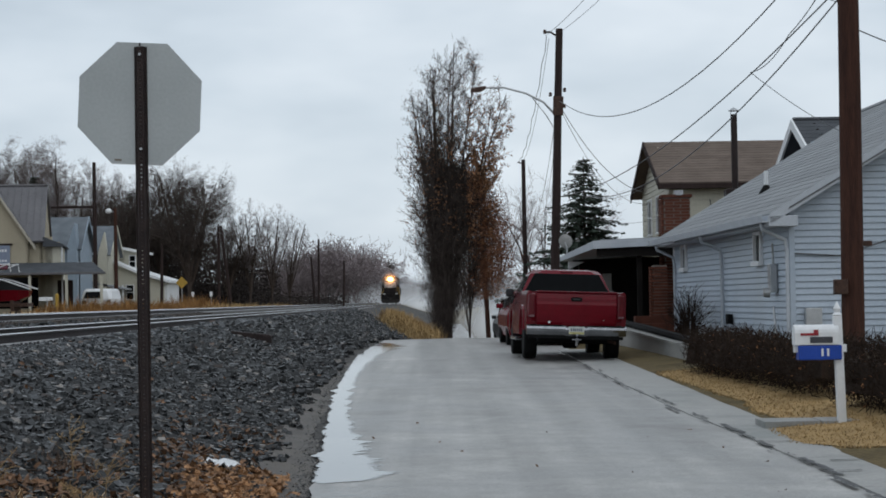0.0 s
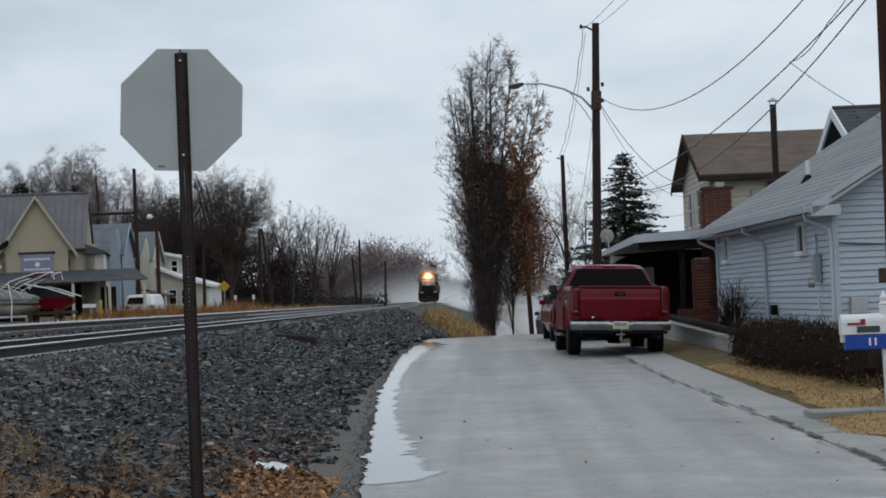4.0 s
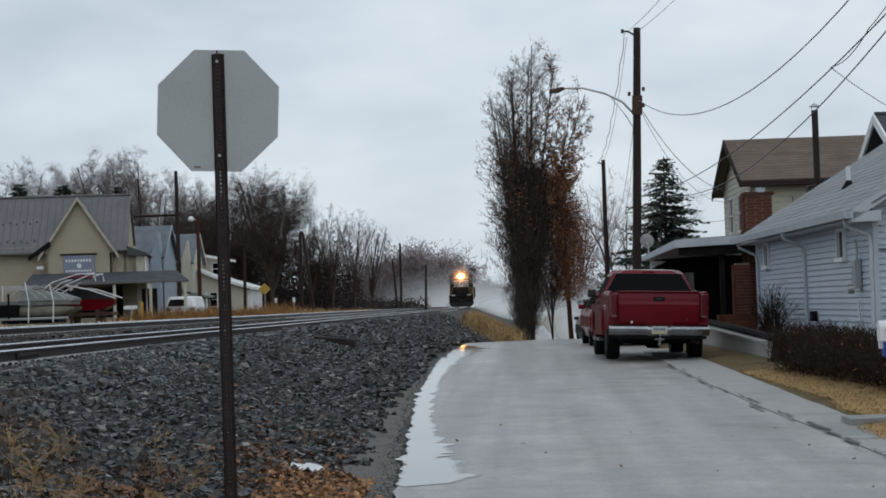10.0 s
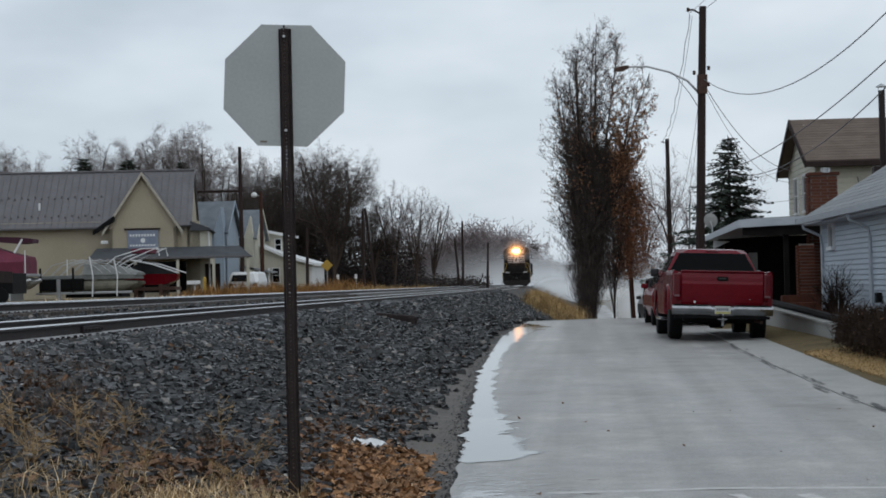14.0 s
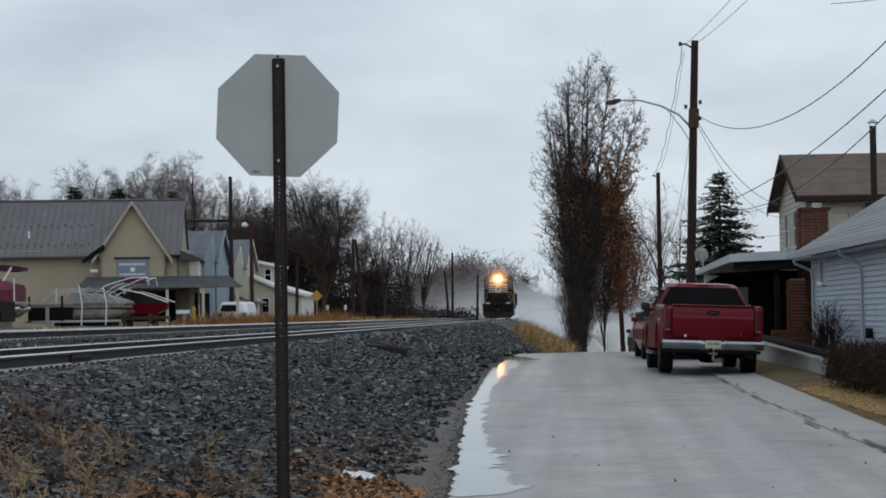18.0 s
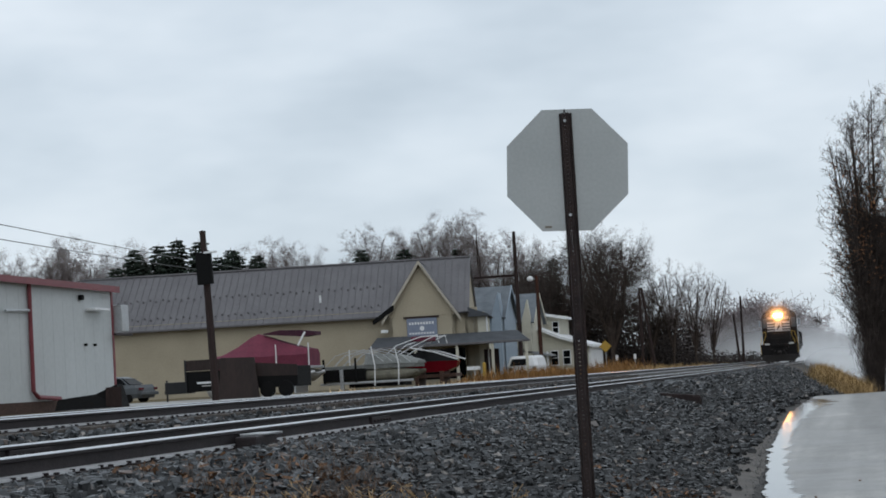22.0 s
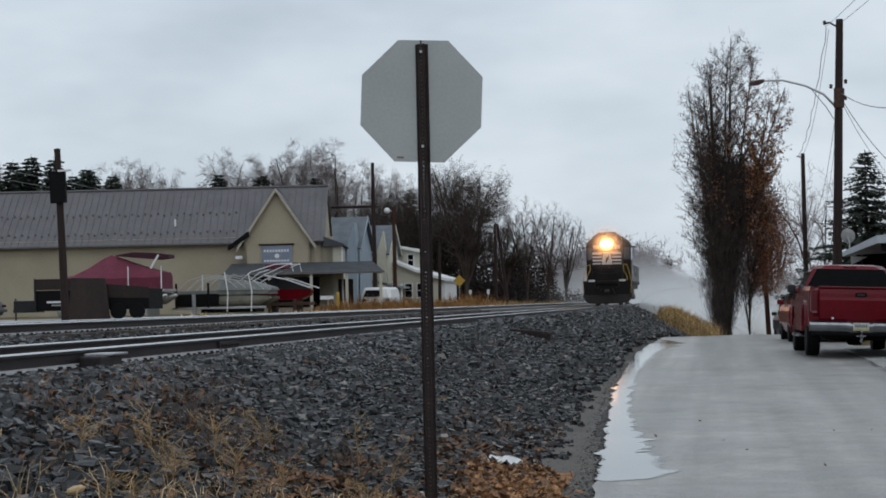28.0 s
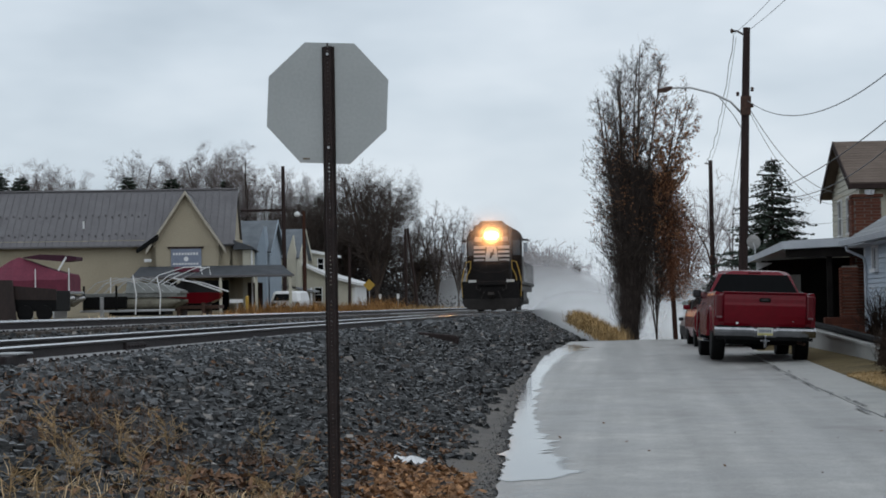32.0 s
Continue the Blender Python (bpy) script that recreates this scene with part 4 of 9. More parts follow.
def make_pickup():
    p = thing("pickup_truck", pose(2.87, 39.5, 0.262, 0, 2.4, 1.3), "dark red pickup truck parked with its tailgate closed", "pickup truck")
    bed = bmesh.new()
    for s in (-1, 1):
        arch(s * 0.90, s * 0.985, 0.03, 2.12, 0.60, 1.29, 1.15, 0.47, bed)
        prism([(s * 0.985, 1.28), (s * 0.90, 1.28), (s * 0.88, 1.36), (s * 0.945, 1.38), (s * 0.97, 1.35)], "y", 0.03, 2.12, bed)
    box(-0.9, 2.06, 0.7, 0.9, 2.12, 1.33, 0.01, bed)
    box(-0.9, 0.05, 0.72, 0.9, 2.1, 0.78, 0, bed)
    part("bed", bed, M_RED, p)
    for s in (-1, 1):
        flare = bmesh.new()
        ring = []
        for k in range(11):
            a = math.pi * k / 10
            ring.append([(s * (0.985 + u), 1.15 - math.cos(a) * (0.47 + w), 0.60 + math.sin(a) * (0.45 + w)) for u, w in ((-0.02, -0.03), (0.035, -0.02), (0.03, 0.04), (-0.02, 0.07))])
        loft(ring, flare)
        part("wheel_arch_flare", flare, M_RED, p)
    gate = part("tailgate", prism([(0.05, 0.70), (0.0, 0.70), (-0.02, 0.76), (-0.034, 0.92), (-0.040, 1.12), (-0.022, 1.17), (-0.018, 1.24), (0.0, 1.33), (0.022, 1.355), (0.05, 1.36)], "x", -0.79, 0.79, None, 0.006), M_RED, p, "dark red tailgate with a black handle")
    part("spoiler_lip", box(-0.81, -0.02, 1.352, 0.81, 0.06, 1.382, 0.012), M_RED, gate)
    part("handle_bezel", box(-0.11, -0.034, 1.185, 0.11, -0.004, 1.265, 0.03), M_BLACK, gate, "black recessed handle bezel")
    part("handle", box(-0.07, -0.046, 1.205, 0.07, -0.03, 1.24, 0.008), M_BLACKPAINT, gate)
    em = part("emblem", lathe([(0.0, -0.026), (0.028, -0.026), (0.032, -0.018), (0.0, -0.018)], (0.55, 0, 0.845), "y", 16), M_CHROME, gate, "small oval badge")
    em.scale = (1, 1, 1)
    for k in range(4):
        part("letter_bar", box(-0.62 + k * 0.055, -0.024, 0.835, -0.585 + k * 0.055, -0.018, 0.86), M_CHROME, gate)
    part("sticker", box(-0.555, -0.024, 0.745, -0.515, -0.019, 0.785), M_WHITE, gate, "small white sticker")
    for s in (-1, 1):
        lamp = part("tail_lamp", box(s * 0.81 if s > 0 else -0.965, -0.03, 0.86, 0.965 if s > 0 else -0.81, 0.10, 1.33, 0.035), M_TAIL, p, "red tail lamp")
        part("reverse_lens", box(s * 0.83 if s > 0 else -0.94, -0.036, 0.86, 0.94 if s > 0 else -0.83, -0.022, 0.90, 0.006), mat("pale_lens", (0.16, 0.08, 0.09), None, 8, 0.15, bump=0), lamp)
    # bumper
    bump = bmesh.new()
    for x0, x1, zt in ((-0.985, -0.22, 0.705), (-0.22, 0.22, 0.69), (0.22, 0.985, 0.705)):
        prism([(-0.02, zt), (-0.12, zt), (-0.155, zt - 0.025), (-0.168, zt - 0.07), (-0.155, zt - 0.12), (-0.10, zt - 0.19), (-0.02, zt - 0.20)], "x", x0, x1, bump)
    bump = part("bumper", bump, M_CHROME, p, "chrome step bumper")
    part("step_pad", box(-0.95, -0.155, 0.688, -0.27, -0.03, 0.712, 0.006), M_BLACK, bump)
    part("step_pad", box(0.27, -0.155, 0.688, 0.95, -0.03, 0.712, 0.006), M_BLACK, bump)
    part("valance", box(-0.93, -0.10, 0.44, 0.93, -0.02, 0.50, 0.01), M_BLACK, bump)
    pl = part("number_plate", box(-0.152, -0.168, 0.535, 0.152, -0.152, 0.685, 0.004), mat("plate_white", (0.62, 0.63, 0.6), None, 20, 0.4, bump=0), bump, "white and yellow number plate")
    part("plate_band", box(-0.148, -0.172, 0.54, 0.148, -0.167, 0.58), mat("plate_yellow", (0.55, 0.5, 0.2), None, 20, 0.4, bump=0), pl)
    for k in range(6):
        part("plate_bar", box(-0.115 + k * 0.04, -0.173, 0.595, -0.09 + k * 0.04, -0.167, 0.65), mat("plate_ink", (0.12, 0.14, 0.2), None, 20, 0.5, bump=0) if k == 0 else bpy.data.materials["plate_ink"], pl)
    hitch = part("hitch", box(-0.035, -0.30, 0.40, 0.035, -0.05, 0.455, 0.006), M_CHROME, p, "chrome tow hitch")
    part("ball", lathe([(0.012, 0.455), (0.012, 0.49), (0.022, 0.5), (0.026, 0.52), (0.018, 0.54), (0.0, 0.545)], (0, -0.27, 0), "z", 12), M_CHROME, hitch)
    part("drop_bar", box(-0.028, -0.22, 0.30, 0.028, -0.16, 0.41, 0.006), M_CHROME, hitch)
    part("pin", tube([(-0.09, -0.15, 0.43), (0.09, -0.15, 0.43)], 0.01, 8), M_CHROME, hitch)
    # underneath
    part("axle", tube([(-0.75, 1.15, 0.38), (-0.2, 1.15, 0.38), (-0.12, 1.15, 0.38), (0.12, 1.15, 0.38), (0.2, 1.15, 0.38), (0.75, 1.15, 0.38)], [0.05, 0.05, 0.15, 0.15, 0.05, 0.05], 12), M_BLACK, p)
    part("spare_tyre", lathe([(0.2, 0.42), (0.35, 0.42), (0.37, 0.48), (0.35, 0.56), (0.2, 0.56)], (0, 0.55, 0), "z", 20), M_BLACK, p)
    part("underbody", box(-0.72, 0.35, 0.36, 0.72, 1.0, 0.62, 0.03), M_BLACK, p)
    part("chassis", box(-0.5, 0.0, 0.46, 0.5, 5.2, 0.62, 0.01), M_BLACK, p)
    part("fuel_tank", box(-0.75, 1.8, 0.36, -0.3, 2.9, 0.6, 0.04), M_BLACK, p)
    part("exhaust", tube([(0.55, 2.2, 0.42), (0.6, 0.6, 0.42), (0.72, 0.3, 0.40), (0.78, 0.05, 0.38)], 0.035, 8), M_IRON, p)
    # cab
    cab = part("cab", loft([rect_ring(-0.98, 0.98, 2.14, 4.15, 0.48, 0.05), rect_ring(-0.99, 0.99, 2.14, 4.15, 0.95, 0.07), rect_ring(-0.965, 0.965, 2.15, 4.15, 1.36, 0.08)]), M_RED, p)
    part("greenhouse", loft([rect_ring(-0.94, 0.94, 2.15, 4.1, 1.35, 0.1), rect_ring(-0.75, 0.75, 2.30, 3.72, 1.76, 0.14), rect_ring(-0.67, 0.67, 2.40, 3.6, 1.83, 0.18), rect_ring(-0.5, 0.5, 2.6, 3.4, 1.855, 0.2)]), M_RED, cab)

    def back(z, o):
        return 2.15 + (z - 1.35) * 0.366 - o
    gl = bmesh.new()
    loft([[(-0.88, back(1.38, 0.012), 1.38), (0.88, back(1.38, 0.012), 1.38), (0.88, back(1.38, -0.02), 1.38), (-0.88, back(1.38, -0.02), 1.38)],
          [(-0.67, back(1.76, 0.012), 1.76), (0.67, back(1.76, 0.012), 1.76), (0.67, back(1.76, -0.02), 1.76), (-0.67, back(1.76, -0.02), 1.76)]], gl)
    part("rear_window", gl, M_GLASS, cab, "dark tinted rear window")
    part("brake_light", box(-0.13, 2.33, 1.785, 0.13, 2.42, 1.815, 0.008), M_TAIL, cab, "high red brake light")
    for s in (-1, 1):
        w = bmesh.new()
        loft([[(s * 0.945, 2.35, 1.37), (s * 0.945, 3.9, 1.37), (s * 0.92, 3.9, 1.37), (s * 0.92, 2.35, 1.37)], [(s * 0.79, 2.5, 1.70), (s * 0.79, 3.55, 1.70), (s * 0.76, 3.55, 1.70), (s * 0.76, 2.5, 1.70)]], w)
        part("side_window", w, M_GLASS, cab)
        mir = part("mirror", box(s * 1.0 if s > 0 else -1.18, 3.72, 1.26, 1.18 if s > 0 else -1.0, 3.86, 1.44, 0.04), M_BLACKPAINT, cab, "black door mirror")
        part("mirror_arm", tube([(s * 0.95, 3.82, 1.26), (s * 1.02, 3.8, 1.28)], 0.02, 6), M_BLACK, mir)
        part("door_handle", box(s * 0.985 if s > 0 else -1.01, 3.0, 1.12, 1.01 if s > 0 else -0.985, 3.16, 1.16, 0.008), M_BLACK, cab)
        part("running_board", box(s * 0.85 if s > 0 else -1.05, 2.2, 0.36, 1.05 if s > 0 else -0.85, 3.95, 0.42, 0.015), M_CHROME, p, "chrome running board")
    fr = bmesh.new()
    for s in (-1, 1):
        arch(s * 0.9, s * 0.985, 4.14, 5.5, 0.55, 1.12, 4.72, 0.46, fr)
    loft([rect_ring(-0.95, 0.95, 4.1, 5.52, 1.08, 0.1), rect_ring(-0.85, 0.85, 4.1, 5.45, 1.2, 0.12)], fr)
    box(-0.95, 5.38, 0.5, 0.95, 5.55, 1.1, 0.05, fr)
    part("front_body", fr, M_RED, p)
    part("windscreen", loft([[(-0.82, 4.16, 1.24), (0.82, 4.16, 1.24), (0.82, 4.12, 1.22), (-0.82, 4.12, 1.22)], [(-0.68, 3.70, 1.77), (0.68, 3.70, 1.77), (0.68, 3.66, 1.75), (-0.68, 3.66, 1.75)]]), M_GLASS, cab)
    for s in (-1, 1):
        make_wheel(p, s * 0.83, 1.15, 0.385, 0.265, M_STEEL, s)
        make_wheel(p, s * 0.83, 4.72, 0.385, 0.265, M_STEEL, s)


make_pickup()


def make_car(m, paint, name, label, category, tall=False):
    """A parked car with its back to the road."""
    c = thing(name, m, label, category)
    h = 1.75 if tall else 1.42
    b = bmesh.new()
    loft([rect_ring(-0.80, 0.80, 0.08, 4.4, 0.25, 0.2), rect_ring(-0.87, 0.87, 0.0, 4.5, 0.5, 0.25), rect_ring(-0.87, 0.87, 0.03, 4.45, 0.78, 0.25), rect_ring(-0.80, 0.80, 0.1, 4.3, 0.95, 0.3)], b)
    part("body", b, paint, c)
    cab = part("cabin", loft([rect_ring(-0.76, 0.76, 0.4 if tall else 0.75, 3.4, 0.94, 0.2), rect_ring(-0.60, 0.60, 0.7 if tall else 1.3, 2.6, h - 0.06, 0.2), rect_ring(-0.5, 0.5, 0.9 if tall else 1.5, 2.4, h, 0.2)]), paint, c)
    y0, y1 = (0.36, 0.66) if tall else (0.72, 1.24)
    part("rear_window", loft([[(-0.64, y0 + 0.02, 0.99), (0.64, y0 + 0.02, 0.99), (0.64, y0 + 0.1, 0.99), (-0.64, y0 + 0.1, 0.99)], [(-0.52, y1 - 0.02, h - 0.1), (0.52, y1 - 0.02, h - 0.1), (0.52, y1 + 0.08, h - 0.1), (-0.52, y1 + 0.08, h - 0.1)]]), M_GLASS, cab, "dark rear window")
    for s in (-1, 1):
        part("side_window", loft([[(s * 0.77, 0.95, 0.98), (s * 0.77, 3.1, 0.98), (s * 0.70, 3.1, 0.98), (s * 0.70, 0.95, 0.98)], [(s * 0.645, 1.35, h - 0.1), (s * 0.645, 2.6, h - 0.1), (s * 0.58, 2.6, h - 0.1), (s * 0.58, 1.35, h - 0.1)]]), M_GLASS, cab)
        part("tail_lamp", box(s * 0.5 if s > 0 else -0.84, -0.01, 0.66, 0.84 if s > 0 else -0.5, 0.12, 0.8, 0.02), M_TAIL, c, "red tail lamp")
        part("door_mirror", box(s * 0.80 if s > 0 else -0.98, 3.0, 0.95, 0.98 if s > 0 else -0.80, 3.1, 1.08, 0.03), paint, c)
        for y in (0.85, 3.6):
            make_wheel(c, s * 0.76, y, 0.31, 0.2, M_STEEL, s)
    part("bumper", box(-0.86, -0.06, 0.4, 0.86, 0.06, 0.58, 0.04), paint, c)
    return c


make_car(pose(2.83, 50.0, road_z(52) - 0.02, 0, 0, 1.5), M_RED, "red_car", "dark red car parked ahead of the pickup", "car")
make_car(pose(3.4, 72.0, road_z(74) - 0.02, 0, 0, 2), M_BLACKPAINT, "dark_car", "dark tall car parked beyond the crest of the road", "car", True)



# ---- right-hand houses, walls and hedge ----
def siding(name, parent, x0, y0, x1, y1, z0, top, pitch, m, thick=0.1, openings=()):
    """A wall of lapped boards from (x0, y0) to (x1, y1), outside to the right of that line; top is a height or a function of the
    distance along it. openings: (from, to, sill, head)."""
    d = Vector((x1 - x0, y1 - y0, 0))
    ln = d.length
    d.normalize()
    out = Vector((d.y, -d.x, 0))
    z = z0
    topf = top if callable(top) else (lambda s: top)
    ends = [Vector((x0, y0, 0)), Vector((x1, y1, 0))]
    crest = max(topf(ln * i / 40) for i in range(41))
    peak = topf(ln / 2)
    prof = [(0, z0), (ln, z0), (ln, topf(ln - 0.001)), (ln / 2, peak), (0, topf(0.001))]
    back = bmesh.new()
    if not openings:
        loft([[ends[0] + d * s_ - out * thick + Vector((0, 0, z_)) for s_, z_ in prof], [ends[0] + d * s_ - out * 0.024 + Vector((0, 0, z_)) for s_, z_ in prof]], back)
    else:
        loft([[e_ - out * thick + Vector((0, 0, z0)), e_ - out * 0.03 + Vector((0, 0, z0)), e_ - out * 0.03 + Vector((0, 0, z0 + 0.6)), e_ - out * thick + Vector((0, 0, z0 + 0.6))] for e_ in ends], back)
    wall = part(name, back, m, parent)

    def board(sa, sb, za, zb):
        if sb - sa < 0.02:
            return
        p = [Vector((x0, y0, 0)) + d * s for s in (sa, sb)]
        lip, groove = 0.026, 0.011
        up = lambda h: Vector((0, 0, h))
        vs = [[q - out * thick * 0.9 + up(za), q + out * lip + up(za), q + out * lip + up(za + 0.012), q + out * 0.008 + up(zb - groove), q - out * 0.02 + up(zb - groove), q - out * 0.02 + up(zb), q - out * thick * 0.9 + up(zb)] for q in p]
        part("board", loft(vs), m, wall)

    n = 0
    while z < 20:
        z2 = z + pitch
        # spans of this course that lie under the roof line
        k = 60
        inside = [topf(ln * (i + 0.5) / k) > (z + z2) / 2 for i in range(k)]
        spans, start = [], None
        for i, ok in enumerate(inside + [False]):
            if ok and start is None:
                start = i
            if not ok and start is not None:
                spans.append((ln * start / k, ln * i / k))
                start = None
        if not spans:
            break
        for a, c in spans:
            cuts = [(o0, o1) for o0, o1, s0, s1 in openings if s0 < (z + z2) / 2 < s1]
            cur = a
            for o0, o1 in sorted(cuts):
                board(cur, min(o0, c), z, z2)
                cur = max(cur, o1)
            board(cur, c, z, z2)
        z = z2
    return wall


def window(parent, m, w, h, name="window", frame_mat=None, muntin=True, depth=0.08):
    """A sash window in the plane y = 0, facing -y, its lower left corner at the pose m."""
    fm = frame_mat or M_WHITE
    fr = bmesh.new()
    t = 0.06
    box(-t, -depth, -t, 0, 0.03, h + t, 0.006, fr)
    box(w, -depth, -t, w + t, 0.03, h + t, 0.006, fr)
    box(0, -depth, h, w, 0.03, h + t, 0.006, fr)
    box(-t - 0.03, -depth - 0.04, -t - 0.02, w + t + 0.03, 0.03, 0, 0.006, fr)
    o = part(name, fr, fm, parent, "framed sash window")
    o.matrix_basis = m
    part("pane", box(0, -0.015, 0, w, -0.005, h), M_GLASS, o, "dark glass pane")
    if muntin:
        part("sash_bar", box(0, -0.05, h / 2 - 0.025, w, -0.012, h / 2 + 0.025, 0.004), fm, o)
    return o


def roof_slab(name, parent, corners, thick, m, courses=0):
    """A sloping slab: four corners, eave first (left, right), then ridge (right, left). courses: rows of lapped shingles."""
    a, b, c, d = [Vector(p) for p in corners]
    n = (b - a).cross(d - a).normalized()
    if n.z < 0:
        n = -n
    bm = bmesh.new()
    lo = [p - n * thick for p in (a, b, c, d)]
    loft([lo, [a, b, c, d]], bm)
    slab = part(name, bm, m, parent)
    for k in range(courses):
        t0, t1 = k / courses, min((k + 1.06) / courses, 1.0)
        p = [a + (d - a) * t0, b + (c - b) * t0, b + (c - b) * t1, a + (d - a) * t1]
        part("shingle_course", loft([[p[0], p[1], p[1] + n * 0.010, p[0] + n * 0.010], [p[3], p[2], p[2] + n * 0.004, p[3] + n * 0.004]]), m, slab)
    return slab


def make_blue_house():
    h = thing("blue_house", pose(6.1, 33.5, 0.2, 0, 0, 1.2), "single-storey house with pale blue lap siding and grey shingles", "house")
    L, W, e, top = 13.6, 9.0, 2.8, 5.5
    part("foundation", box(0.03, 0.03, -0.3, W, L, 0.14), M_CONC, h)
    gable = lambda s: e + (top - e) * (1 - abs(s - W / 2) / (W / 2)) if 0 <= s <= W else e
    siding("side_wall", h, 0, L, 0, 0, 0.12, e, 0.108, M_SIDING, openings=((L - 12.15, L - 11.55, 1.95, 2.43), (L - 3.05, L - 2.45, 1.92, 2.4)))
    siding("front_wall", h, 0, 0, W, 0, 0.12, gable, 0.108, M_SIDING)
    siding("far_wall", h, W, L, 0, L, 0.12, gable, 0.2, M_SIDING)
    siding("back_wall", h, W, 0, W, L, 0.12, e, 0.2, M_SIDING)
    part("corner_trim", box(-0.035, -0.035, 0.1, 0.06, 0.06, e, 0.008), M_SIDING, h, "pale blue corner trim")
    part("corner_trim", box(-0.035, L - 0.075, 0.1, 0.075, L + 0.035, e, 0.008), M_WHITE, h)
    ov, gx = 0.42, 0.38
    rise = (top - e) / (W / 2)
    ez = e - ov * rise + 0.1
    roof = roof_slab("roof", h, [(-ov, -gx, ez), (-ov, L + gx, ez), (W / 2, L + gx, top + 0.1), (W / 2, -gx, top + 0.1)], 0.08, M_SHINGLE, 26)
    roof_slab("roof", h, [(W + ov, L + gx, ez), (W + ov, -gx, ez), (W / 2, -gx, top + 0.1), (W / 2, L + gx, top + 0.1)], 0.08, M_SHINGLE, 4)
    part("ridge_cap", tube([(W / 2, -gx, top + 0.11), (W / 2, L + gx, top + 0.11)], 0.06, 6), M_SHINGLE, roof)
    rk = bmesh.new()
    loft([[(-ov, -gx - 0.02, ez - 0.17), (-ov, -gx, ez - 0.17), (-ov, -gx, ez + 0.01), (-ov, -gx - 0.02, ez + 0.01)], [(W / 2, -gx - 0.02, top - 0.08), (W / 2, -gx, top - 0.08), (W / 2, -gx, top + 0.1), (W / 2, -gx - 0.02, top + 0.1)]], rk)
    part("rake_board", rk, M_TRIM, h, "white rake board")
    part("soffit", box(-ov + 0.02, -gx, ez - 0.17, 0.0, L + gx, ez - 0.14), M_TRIM, h)
    part("eave_return", box(-ov - 0.02, -gx - 0.02, ez - 0.2, 0.05, -0.03, ez - 0.02, 0.01), M_TRIM, h)
    gut = part("gutter", prism([(-ov - 0.13, ez - 0.13), (-ov - 0.02, ez - 0.13), (-ov - 0.02, ez - 0.01), (-ov - 0.03, ez - 0.01), (-ov - 0.03, ez - 0.11), (-ov - 0.12, ez - 0.11), (-ov - 0.135, ez - 0.01), (-ov - 0.15, ez - 0.01)], "y", -gx - 0.02, L + gx), M_TRIM, h, "white metal gutter")
    for y in (-0.02, 6.6, L - 0.4):
        part("downpipe", tube([(-ov - 0.08, y, ez - 0.13), (-ov - 0.06, y, ez - 0.24), (-0.1, y, ez - 0.42), (-0.07, y, ez - 0.6), (-0.07, y, 0.15), (-0.2, y, 0.06)], 0.033, 8), M_TRIM, gut, "white downpipe")
    for y0, w, z0, hh in ((11.55, 0.6, 1.95, 0.48), (2.45, 0.6, 1.92, 0.48)):
        window(h, pose(0.0, y0 + w, z0, 0, 0, -90), w, hh, muntin=False)
    part("vent_pipe", lathe([(0.045, 0.0), (0.045, 0.42), (0.03, 0.42), (0.03, 0.1)], (0.85, 6.5, 3.38), "z", 10), M_WHITE, roof, "white vent pipe")
    part("pipe_flashing", lathe([(0.16, -0.05), (0.06, 0.1), (0.05, 0.12)], (0.85, 6.5, 3.4), "z", 10), M_BLACK, roof)
    part("meter_box", box(-0.16, 1.05, 1.35, -0.03, 1.3, 1.85, 0.015), M_STEEL, h, "grey electric meter box")
    part("meter", lathe([(0.0, -0.26), (0.08, -0.25), (0.09, -0.15)], (0, 1.18, 1.35), "x", 12), M_STEEL, h)
    part("conduit", tube([(-0.08, 1.18, 1.62), (-0.08, 1.15, 2.05), (-0.1, 1.1, 2.2)], 0.022, 6), M_STEEL, h)
    part("conduit", tube([(-0.08, 1.2, 1.1), (-0.08, 1.05, 0.75), (-0.07, 1.0, 0.2)], 0.02, 6), M_STEEL, h)
    part("utility_box", box(0.2, -0.14, 0.8, 0.48, -0.03, 1.08, 0.012), M_STEEL, h, "grey utility box")
    part("utility_pipe", tube([(0.25, -0.08, 0.8), (0.23, -0.08, 0.62), (0.1, -0.07, 0.52), (0.1, -0.07, 0.15)], 0.016, 6), M_STEEL, h)
    part("vent_hood", box(-0.14, 5.6, 0.75, -0.03, 5.85, 0.95, 0.02), M_BLACK, h, "dark wall vent hood")
    part("hose_reel", tube([(2.2 + 0.17 * math.cos(a), -0.07, 0.45 + 0.22 * math.sin(a)) for a in [k * 0.4 for k in range(17)]], 0.012, 6), M_WIRE, h)
    part("wall_cable", tube([(0.06, -0.05, 2.0), (0.8, -0.06, 1.95), (1.8, -0.06, 2.25), (3.2, -0.06, 2.7)], 0.014, 6), M_WIRE, h)
    part("roof_cable", tube([(-0.1, -0.41, 2.75), (1.2, -0.41, 3.5), (2.6, -0.41, 4.32), (4.2, -0.41, 5.26)], 0.014, 6), M_WIRE, roof)
    # stepped stones at the foot of the wall
    for k in range(5):
        st = thing("stone_edging", pose(5.75 + random.uniform(-0.08, 0.05), 38.3 + k * 0.42, road_z(39) + 0.1), "pale stone block in the flower bed", "stone", "stones along the house")
        part("stone", box(-0.16, -0.18, 0, 0.16, 0.18, 0.16 + random.uniform(-0.03, 0.03), 0.04), M_CONC, st)


make_blue_house()


